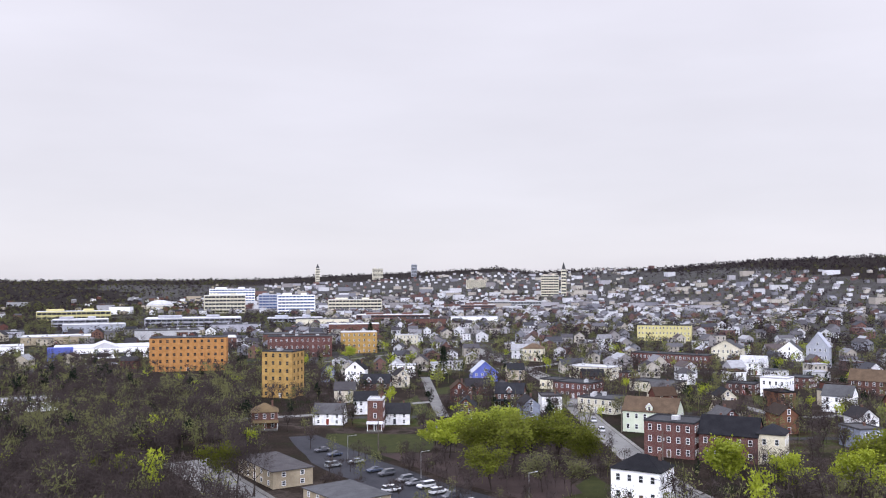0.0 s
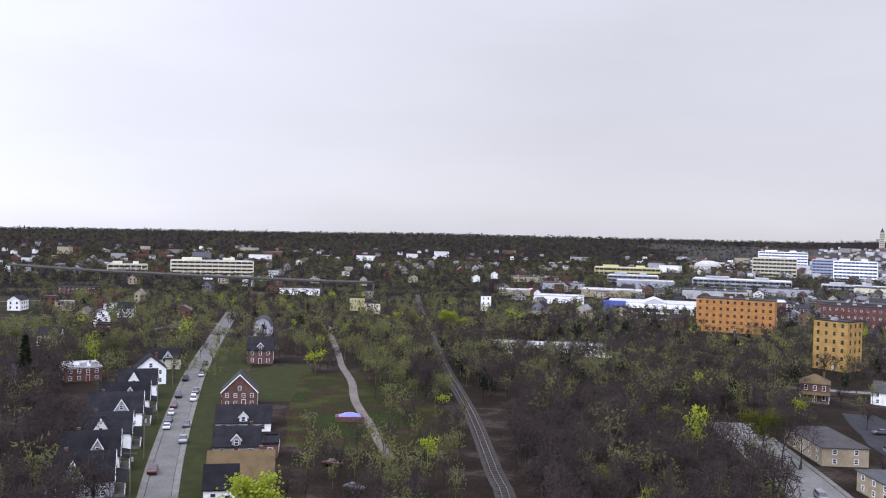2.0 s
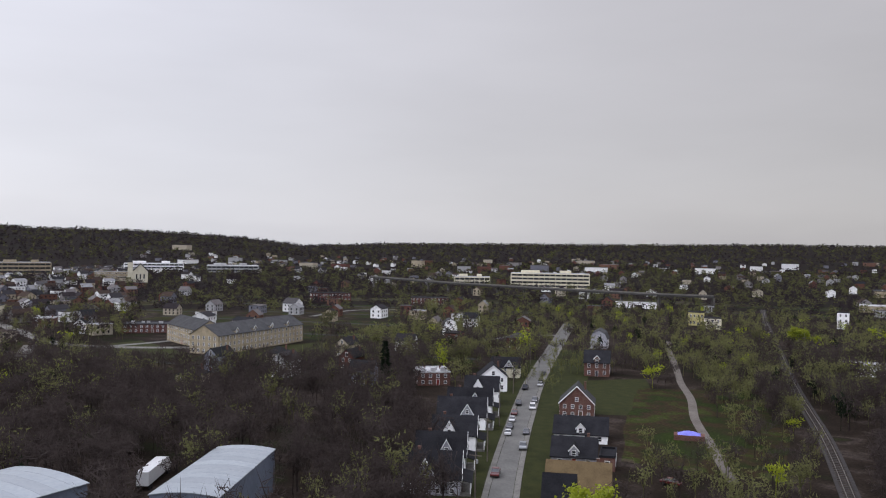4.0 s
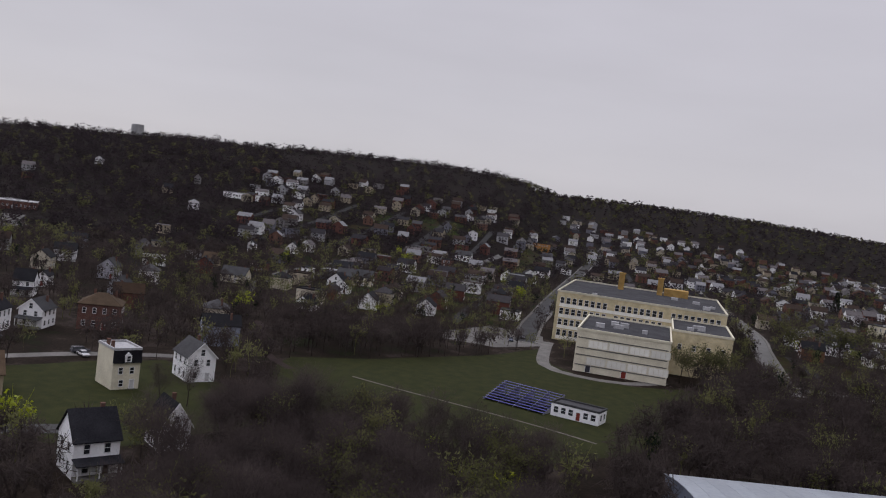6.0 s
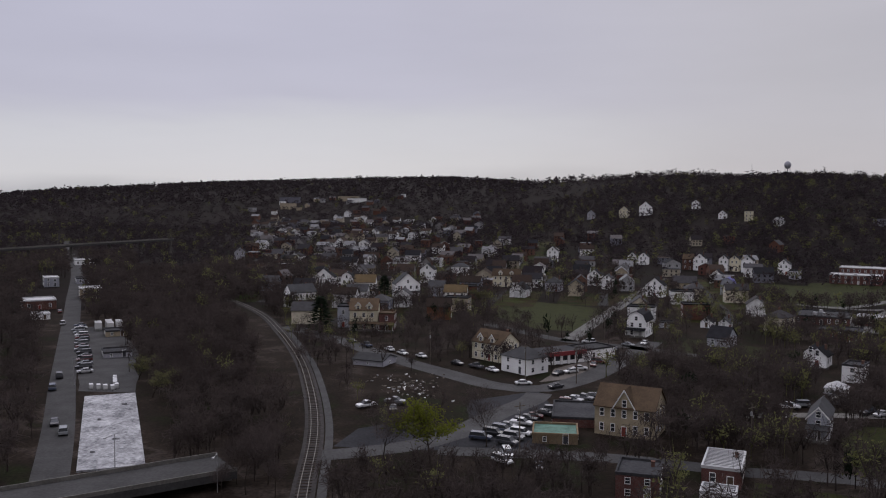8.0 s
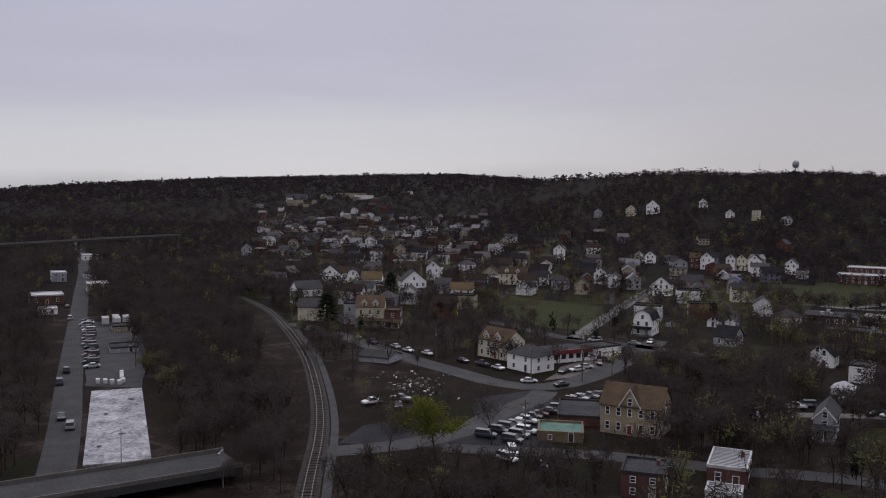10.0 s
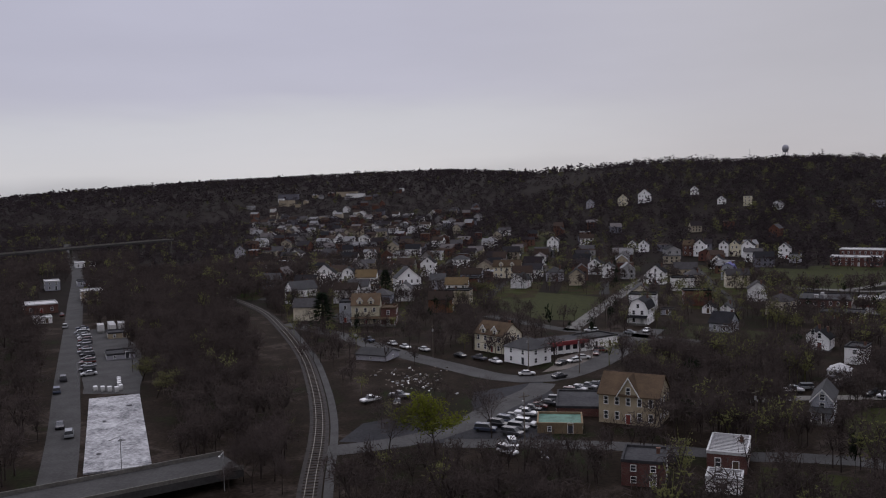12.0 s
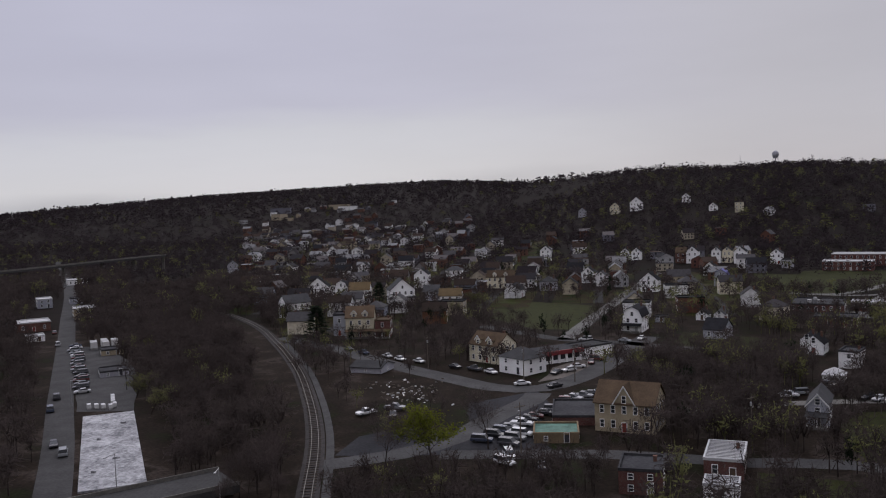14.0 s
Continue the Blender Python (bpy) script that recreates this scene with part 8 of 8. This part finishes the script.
def side_street(az0, az1, r0, r1, c, s, v):
    """A narrow street with grassy yards along it, wherever the ground on the line is free."""
    run = []
    for k in range(-int(r1 / 8), int(r1 / 8) + 2):
        x, y = k * 8 * c - v * s, k * 8 * s + v * c
        az, r = math.degrees(math.atan2(x, y)), math.hypot(x, y)
        az = az - 360 if az > 30.5 else az
        if az0 < az < az1 and r0 < r < r1 and free(x, y, 4):
            run.append((x, y))
            continue
        if len(run) > 4:
            STREETS[0] += 1
            ribbon("yard_grass", run, 44, "yard", 0.006 + 0.0004 * STREETS[0], 0, "patchy green and brown yards behind houses", "lawn", reserve=False)
            ribbon("side_street", run, 5.0, "sidestreet", 0.1 + 0.001 * STREETS[0], 0, "narrow grey side street between houses", "road")
        run = []


def streets(az0, az1, r0, r1, heading, along, across, keep, limit=600, paved=True, fade=0.01):
    """Rows of houses on parallel streets inside a piece of the plan."""
    c, s = math.cos(radians(heading)), math.sin(radians(heading))
    n = int(r1 / along) + 1
    for j in range(-int(r1 / across) - 1, int(r1 / across) + 2):
        if paved:
            side_street(az0, az1, r0, min(r1, 900), c, s, j * across)
        for i in range(-n, n):
            u, v = i * along + town_rnd.uniform(-3, 3), j * across + (13 if i % 2 else -13) + town_rnd.uniform(-4, 4)
            x, y = u * c - v * s, u * s + v * c
            az, r = math.degrees(math.atan2(x, y)), math.hypot(x, y)
            az = az - 360 if az > 30.5 else az
            if not (az0 < az < az1 and r0 < r < r1) or town_rnd.random() > keep * min(1.0, (az - az0) / fade, (az1 - az) / fade):
                continue
            if r < min(limit, 470) and COUNT[0] < 150:
                if not free(x, y, 6.5) or any(inside(x, y, p) for p in LAWNS):
                    continue
                rz = heading + (0 if i % 2 else 180)
                fx, fy = math.sin(radians(rz)), -math.cos(radians(rz))
                if fx * -x + fy * -y < 0:
                    rz += 180
                town_house(x, y, rz + town_rnd.uniform(-10, 10))
            else:
                if r < 760:
                    if not free(x, y, 5) or any(inside(x, y, p) for p in LAWNS):
                        continue
                    claim(x, y, 4.5)
                FAR_HOUSES.append((x, y, heading + town_rnd.choice((0, 90, 180)) + town_rnd.uniform(-12, 12)))


streets(-8, 30, 300, 640, 3, 12, 56, 0.9)
streets(-183, -150, 350, 640, 70, 12, 54, 0.85)
streets(-124, -78, 370, 640, 14, 12, 50, 0.72)
streets(-75, -50, 300, 640, 40, 15, 62, 0.5)
streets(-150, -124, 260, 560, 40, 18, 66, 0.4, paved=False)
streets(-30, -8, 560, 900, 3, 16, 62, 0.6, 0)
streets(-10, 30, 640, 1600, 3, 15, 56, 0.7, 0)
streets(-24, 31, 1400, 2450, 3, 17, 58, 0.55, 0, False, 9)
streets(-16, 15, 2450, 3250, 3, 21, 66, 0.5, 0, False, 6)
streets(-76, -26, 640, 2300, 40, 26, 90, 0.34, 0)
streets(-126, -106, 640, 1050, 14, 12, 46, 0.6, 0)
streets(-106, -76, 640, 1500, 14, 13, 48, 0.58, 0)
streets(-150, -124, 560, 1000, 40, 26, 75, 0.16, 0, False)
streets(-183, -168, 640, 1250, 70, 13, 54, 0.8, 0)
streets(-168, -160, 640, 860, 70, 13, 54, 0.7, 0)
streets(-160, -148, 640, 800, 70, 18, 58, 0.3, 0, False)
streets(-183, -173, 1150, 1700, 70, 24, 66, 0.4, 0)


def far_town(name, spots, wall, roof, label, seed):
    rnd = random.Random(seed)
    V, F, MI = [], [], []
    for x, y, rz in spots:
        w, d, h, k = rnd.uniform(6.5, 10), rnd.uniform(8, 12), rnd.uniform(4.5, 6.5), rnd.uniform(2, 3.6)
        flat = rnd.random() < 0.25
        if math.hypot(x, y) > 1500:
            k = k * 0.7
            if rnd.random() < 0.12:
                w, d, h, flat = rnd.uniform(18, 42), rnd.uniform(12, 24), rnd.uniform(6, 13), True
        c, s, z = math.cos(radians(rz)), math.sin(radians(rz)), height(x, y)
        def put(pts):
            i = len(V)
            V.extend((x + a * c - b * s, y + a * s + b * c, z + q) for a, b, q in pts)
            return i
        i = put([(-w / 2, -d / 2, -2), (w / 2, -d / 2, -2), (w / 2, d / 2, -2), (-w / 2, d / 2, -2), (-w / 2, -d / 2, h), (w / 2, -d / 2, h), (w / 2, d / 2, h), (-w / 2, d / 2, h), (0, -d / 2, h + (0.1 if flat else k)), (0, d / 2, h + (0.1 if flat else k))])
        for f in ((0, 1, 5, 4), (1, 2, 6, 5), (2, 3, 7, 6), (3, 0, 4, 7), (4, 5, 8), (6, 7, 9)):
            F.append(tuple(i + q for q in f))
            MI.append(0)
        kk = 0.1 if flat else k
        e = 0.4
        ze = h - e * kk / (w / 2)
        i = put([(-w / 2 - e, -d / 2 - e, ze + 0.1), (0, -d / 2 - e, h + kk + 0.15), (w / 2 + e, -d / 2 - e, ze + 0.1), (-w / 2 - e, d / 2 + e, ze + 0.1), (0, d / 2 + e, h + kk + 0.15), (w / 2 + e, d / 2 + e, ze + 0.1)])
        for f in ((0, 1, 4, 3), (1, 2, 5, 4)):
            F.append(tuple(i + q for q in f))
            MI.append(1)
        if math.hypot(x, y) < 1000:
            for sy in (-1, 1):
                for u in (-w * 0.25, w * 0.25):
                    for q in (h * 0.18, h * 0.62):
                        b = sy * (d / 2 + 0.04)
                        i = put([(u - 0.5, b, q), (u + 0.5, b, q), (u + 0.5, b, q + 1.4), (u - 0.5, b, q + 1.4)])
                        F.append(tuple(i + t for t in (range(4) if sy < 0 else range(3, -1, -1))))
                        MI.append(2)
            for sx in (-1, 1):
                for u in (-d * 0.28, 0.0, d * 0.28):
                    for q in (h * 0.18, h * 0.62):
                        b = sx * (w / 2 + 0.04)
                        i = put([(b, u - 0.5, q), (b, u + 0.5, q), (b, u + 0.5, q + 1.3), (b, u - 0.5, q + 1.3)])
                        F.append(tuple(i + t for t in (range(4) if sx > 0 else range(3, -1, -1))))
                        MI.append(2)
    me = bpy.data.meshes.new(name)
    me.from_pydata(V, [], F)
    for k in (wall, roof, "glass"):
        me.materials.append(M[k])
    me.polygons.foreach_set("material_index", MI)
    tagged(new(name, me), label, "houses", "", "stuff")


NORTH_TOWN = [t for t in FAR_HOUSES if -14 < math.degrees(math.atan2(t[0], t[1])) < 31]
far_town("far_town", [t for t in FAR_HOUSES if t not in NORTH_TOWN], "town_walls", "town_roofs", "hundreds of small painted houses with dark roofs on far streets", 4)
far_town("far_town", NORTH_TOWN, "pale_walls", "pale_roofs", "hundreds of pale houses and flat roofs of the far city", 6)

# open verge along the outer side of the railway bend
for k in range(17):
    t = k / 16
    claim(3.5 + 26 * t * t, -225 - 165 * t, 6.5)
for x, y, h in ((9, -151, 8.5), (5.5, -156, 9.5), (11, -157, 7.5), (4, -149, 8), (8, -162, 9), (13, -150, 7)):
    tree(x, y, h, "bare")
# open ground beside the dirt track and the street
for x, y, r in ((-285, 310, 8), (-265, 292, 8), (-245, 272, 8), (-225, 252, 9), (-207, 234, 9), (-190, 217, 9), (-174, 200, 10), (-160, 186, 10), (-148, 174, 10), (-212, 246, 6), (-196, 200, 10), (-178, 178, 12), (-168, 160, 10), (-150, 152, 10), (-160, 140, 8)):
    claim(x, y, r)

# ---- woods ----
def stub_tree(n, seed, tall, w, up=0.25, stem=True):
    """A tree of unit height for the woods: a stem and a loose cloud of twigs pointing every way."""
    rnd = random.Random(seed)
    V, F = [], []
    if stem:
        for lean in ((0.02, 0.0), (0.14, 0.08), (-0.12, 0.1))[:3 if n > 60 else 1]:
            foot = Vector((0, 0, -0.05)) if lean[0] == 0.02 else Vector((0, 0, 0.3))
            sliver(V, F, foot, (Vector((lean[0], lean[1], 0.75)) - foot).normalized(), 0.72, 0.03, rnd)
            sliver(V, F, foot, (Vector((lean[0], lean[1], 0.75)) - foot).normalized(), 0.72, 0.03, rnd)
    lobes = [(Vector((rnd.uniform(-0.2, 0.2), rnd.uniform(-0.2, 0.2), rnd.uniform(0.42 if stem else 0.1, 0.8))), rnd.uniform(0.13, 0.22)) for i in range(7)]
    for i in range(n):
        c, R = lobes[i % 7]
        o = Vector((rnd.gauss(0, 1), rnd.gauss(0, 1), rnd.gauss(0, 1)))
        p = c + o.normalized() * R * rnd.random() ** 0.4
        d = (o.normalized() * 0.6 + Vector((rnd.gauss(0, 0.7), rnd.gauss(0, 0.7), rnd.gauss(up, 0.7)))).normalized()
        sliver(V, F, p - d * tall * 0.5, d, tall * rnd.uniform(0.6, 1.3), w, rnd)
    return np.array([tuple(v) for v in V], dtype=np.float32), np.array(F, dtype=np.int32)


MID = [stub_tree(100, 100 + i, 0.22, 0.017) for i in range(6)]
MID_FAR = [stub_tree(56, 120 + i, 0.17, 0.042) for i in range(6)]
GREENMID = [stub_tree(120, 140 + i, 0.075, 0.036) for i in range(4)]
LEAFMID = [stub_tree(150, 150 + i, 0.10, 0.05) for i in range(3)]
SPIRE = [stub_tree(90, 170 + i, 0.16, 0.06, -0.3) for i in range(2)]
FAR = [stub_tree(22, 200 + i, 0.22, 0.085, 0.1, False) for i in range(6)]
VERY_FAR = [stub_tree(10, 300 + i, 0.30, 0.20, 0.1, False) for i in range(6)]


def stuff(name, spots, shapes, mat, label, seed):
    """Many trees in one object: spots of (x, y, height, width)."""
    rnd = np.random.RandomState(seed)
    vs, fs, n = [], [], 0
    for x, y, h, wd in spots:
        v, f = shapes[rnd.randint(len(shapes))]
        a = rnd.uniform(0, 6.28)
        c, s = math.cos(a) * h * wd, math.sin(a) * h * wd
        q = np.empty_like(v)
        q[:, 0], q[:, 1], q[:, 2] = x + v[:, 0] * c - v[:, 1] * s, y + v[:, 0] * s + v[:, 1] * c, height(x, y) - (1.5 if x * x + y * y > 1.4e6 else 0.0) + v[:, 2] * h
        vs.append(q)
        fs.append(f + n)
        n += len(v)
    if not vs:
        return
    V, F = np.concatenate(vs), np.concatenate(fs)
    me = bpy.data.meshes.new(name)
    me.vertices.add(len(V))
    me.vertices.foreach_set("co", V.ravel())
    me.loops.add(F.size)
    me.loops.foreach_set("vertex_index", F.ravel())
    me.polygons.add(len(F))
    me.polygons.foreach_set("loop_start", np.arange(0, F.size, 3, dtype=np.int32))
    me.update(calc_edges=True)
    me.materials.append(M[mat])
    return tagged(new(name, me), label, "woods", "", "stuff")


NEAR, BARE_MID, GREEN_MID, LEAF_MID, CON_MID = [], [], [], [], []
wood_rnd = random.Random(9)


def wood(az0, az1, r0, r1, space, hmin, hmax, green=0.12, leaf=0.0, con=0.0, gap=1.6):
    """Fills a piece of the plan between two bearings and two distances with trees."""
    n = int(radians(az1 - az0) * (r1 * r1 - r0 * r0) / 2 / (space * space))
    for i in range(n):
        az = wood_rnd.uniform(az0, az1)
        r = math.sqrt(wood_rnd.uniform(r0 * r0, r1 * r1))
        x, y = polar(az, r)
        k, h = wood_rnd.random(), wood_rnd.uniform(hmin, hmax)
        if not free(x, y, gap) or any(inside(x, y, p) for p in LAWNS):
            continue
        kind = "bud" if k < green else "leafy" if k < green + leaf else "conifer" if k < green + leaf + con else "bare"
        if r < 200 and TREES[0] < 250:
            tree(x, y, h, kind)
        else:
            {"bare": BARE_MID, "bud": GREEN_MID, "leafy": LEAF_MID, "conifer": CON_MID}[kind].append((x, y, h, wood_rnd.uniform(0.75, 1.25) * (0.55 if kind == "conifer" else 1)))


wood(-131, -104, 100, 178, 4.6, 9, 14, 0.15)
wood(-159, -143, 125, 262, 5.0, 8, 12, 0.08, 0.0, 0.01, 1.0)
wood(-172, -146, 150, 172, 7, 7, 10, 0.1)
wood(-30, -13, 120, 270, 4.6, 9, 14, 0.09, 0.015)
wood(-36, -12, 270, 430, 5.0, 8, 13, 0.28, 0.01, 0.04)
wood(-30, -20, 430, 500, 6, 9, 13, 0.1, 0.0, 0.25)
wood(-13, 12, 262, 300, 10, 5, 8, 0.15)
wood(-8, 12, 190, 262, 6, 4, 8, 0.12)
wood(8, 30, 110, 215, 6.5, 8, 13, 0.2, 0.06)
wood(-52, -34, 60, 165, 5.5, 7, 11, 0.15)
wood(-44, -33, 165, 470, 6.0, 6, 11, 0.6, 0.02)
wood(-100, -56, 95, 225, 4.8, 9, 14, 0.06, 0.0, 0.01)
wood(-98, -58, 225, 350, 5.4, 9, 14, 0.1, 0.0, 0.01)
wood(-66, -50, 350, 460, 7, 8, 12, 0.5, 0.01, 0.02)
wood(-99, -90, 235, 330, 6.5, 8, 12, 0.35)
wood(-124, -106, 232, 305, 4.6, 8, 13, 0.06)
wood(-140, -102, 95, 172, 5.4, 8, 12, 0.16, 0.01)
wood(-112, -98, 140, 180, 8, 5, 8, 0.3)
wood(-135, -122, 172, 262, 6, 8, 12, 0.1)
wood(-150, -124, 262, 560, 7.0, 7, 12, 0.16, 0.004, 0.02)
wood(-160, -138, 160, 262, 5.4, 7, 11, 0.1, 0.0, 0.01)
wood(-158, -140, 262, 520, 6.2, 6, 11, 0.14, 0.0, 0.02)
wood(-193, -181, 158, 560, 4.2, 8, 12, 0.02)
wood(-181, -176, 215, 340, 6.5, 5, 9, 0.12)
wood(-186, -176, 380, 620, 5.5, 8, 12, 0.08, 0.0, 0.03)
wood(-212, -195.5, 130, 700, 6, 8, 12, 0.02)
wood(-196, -190, 560, 760, 6, 8, 12, 0.05)
wood(-181, -146, 100, 152, 4.4, 7, 11, 0.03)
wood(-178, -160, 178, 215, 10, 6, 9, 0.08)
wood(-182, -158, 250, 640, 6.8, 6, 10.5, 0.09, 0.0, 0.05, 0.1)
wood(-172.5, -163.5, 258, 300, 6, 6, 9, 0.08)
wood(-60, -30, 300, 660, 7.5, 6, 11, 0.5, 0.02, 0.04, 0.2)
wood(-30, 30, 300, 660, 7.2, 6, 11, 0.3, 0.025, 0.06, 0.2)
wood(16, 31, 205, 330, 7, 7, 11, 0.15, 0.02, 0.02, 0.6)
wood(-126, -76, 300, 660, 6.6, 7, 11, 0.24, 0.01, 0.05, 0.2)

# ---- woods on the slopes and between the far houses ----
FAR_BARE, FAR_GREEN = [], []
for az0, az1, r0, r1, space, gr in ((-126, -100, 640, 1100, 10.5, 0.2), (-100, -60, 640, 1500, 11.2, 0.3), (-60, -14, 640, 1900, 13, 0.5), (-14, 30, 640, 1500, 11.5, 0.4), (-14, 30, 1500, 2600, 24, 0.4), (-150, -124, 540, 1300, 9.5, 0.10), (-166, -148, 600, 1300, 10, 0.12), (-200, -166, 620, 1200, 10, 0.12), (-220, -200, 500, 2000, 22, 0.1)):
    n = int(radians(az1 - az0) * (r1 * r1 - r0 * r0) / 2 / (space * space))
    for i in range(n):
        az, r = wood_rnd.uniform(az0, az1), math.sqrt(wood_rnd.uniform(r0 * r0, r1 * r1))
        x, y = polar(az, r)
        if free(x, y, 2.5, r < 900):
            (FAR_GREEN if wood_rnd.random() < gr else FAR_BARE).append((x, y, wood_rnd.uniform(7, 12), wood_rnd.uniform(0.8, 1.5)))
for az0, az1, n in ((-220, -200, 500), (-200, -165, 2600), (-166, -106, 2600), (-108, -62, 2600), (-62, -14, 2600), (-14, 12, 500), (12, 30, 900)):
    for i in range(n):
        az = wood_rnd.uniform(az0, az1)
        el, r1, r0 = (float(np.interp(az, RT[:, 0], RT[:, k])) for k in (1, 2, 3))
        r = r0 + (r1 + 60 - r0) * (wood_rnd.random() ** 0.62 if az < -14 else 0.62 + 0.38 * wood_rnd.random())
        x, y = polar(az, r)
        (FAR_GREEN if wood_rnd.random() < (0.4 if -62 < az < -12 else 0.22 if -108 < az < -62 else 0.06) else FAR_BARE).append((x, y, wood_rnd.uniform(8, 13), wood_rnd.uniform(1.0, 2.0)))
for i in range(5200):
    az = wood_rnd.uniform(-215, 30)
    r1 = float(np.interp(az, RT[:, 0], RT[:, 2]))
    x, y = polar(az, r1 * wood_rnd.uniform(0.93, 1.01))
    FAR_BARE.append((x, y, wood_rnd.uniform(6, 10) * (1.7 if wood_rnd.random() < 0.12 else 1.0), wood_rnd.uniform(1.0, 2.2)))
stuff("woods", [t for t in BARE_MID if math.hypot(t[0], t[1]) < 400], MID, "wood_mid", "bare grey-brown woodland trees in early spring", 1)
stuff("woods", [t for t in BARE_MID if math.hypot(t[0], t[1]) >= 400], MID_FAR, "wood_mid", "bare grey-brown trees between the farther houses", 8)
stuff("woods", [t for t in GREEN_MID if math.hypot(t[0], t[1]) < 400], GREENMID, "bud", "budding olive-green trees among bare ones", 2)
stuff("woods", [t for t in GREEN_MID if math.hypot(t[0], t[1]) >= 400], MID_FAR, "bud", "budding olive-green trees between the farther houses", 9)
stuff("woods", LEAF_MID, LEAFMID, "leaf", "scattered trees in bright yellow-green leaf", 3)
stuff("woods", CON_MID, SPIRE, "needle", "scattered dark conifers between houses", 4)
for az0, az1, r0, r1, n in ((-200, -165, 1100, 2650, 3800), (-110, -62, 1000, 3000, 3500), (-62, -12, 1600, 3700, 3500)):
    for i in range(n):
        x, y = polar(wood_rnd.uniform(az0, az1), math.sqrt(wood_rnd.uniform(r0 * r0, r1 * r1)))
        (FAR_GREEN if az1 > -65 and wood_rnd.random() < 0.45 else FAR_BARE).append((x, y, wood_rnd.uniform(8, 12), wood_rnd.uniform(1.4, 2.4)))
# slope and hill woods take the colour with the haze tint in it
stuff("woods", [t for t in FAR_BARE if math.hypot(t[0], t[1]) < 1600], FAR, "wood_far", "brown leafless woods on the nearer slopes, tinted violet for haze", 5)
stuff("woods", [t for t in FAR_BARE if math.hypot(t[0], t[1]) >= 1600], VERY_FAR, "wood_far", "brown leafless woods on far hills, tinted violet for haze", 7)
stuff("woods", [t for t in FAR_GREEN if math.hypot(t[0], t[1]) < 1500], FAR, "bud", "patches of olive-green trees on far slopes", 6)
stuff("woods", [t for t in FAR_GREEN if math.hypot(t[0], t[1]) >= 1500], VERY_FAR, "bud", "olive-green budding woods on distant hills", 10)
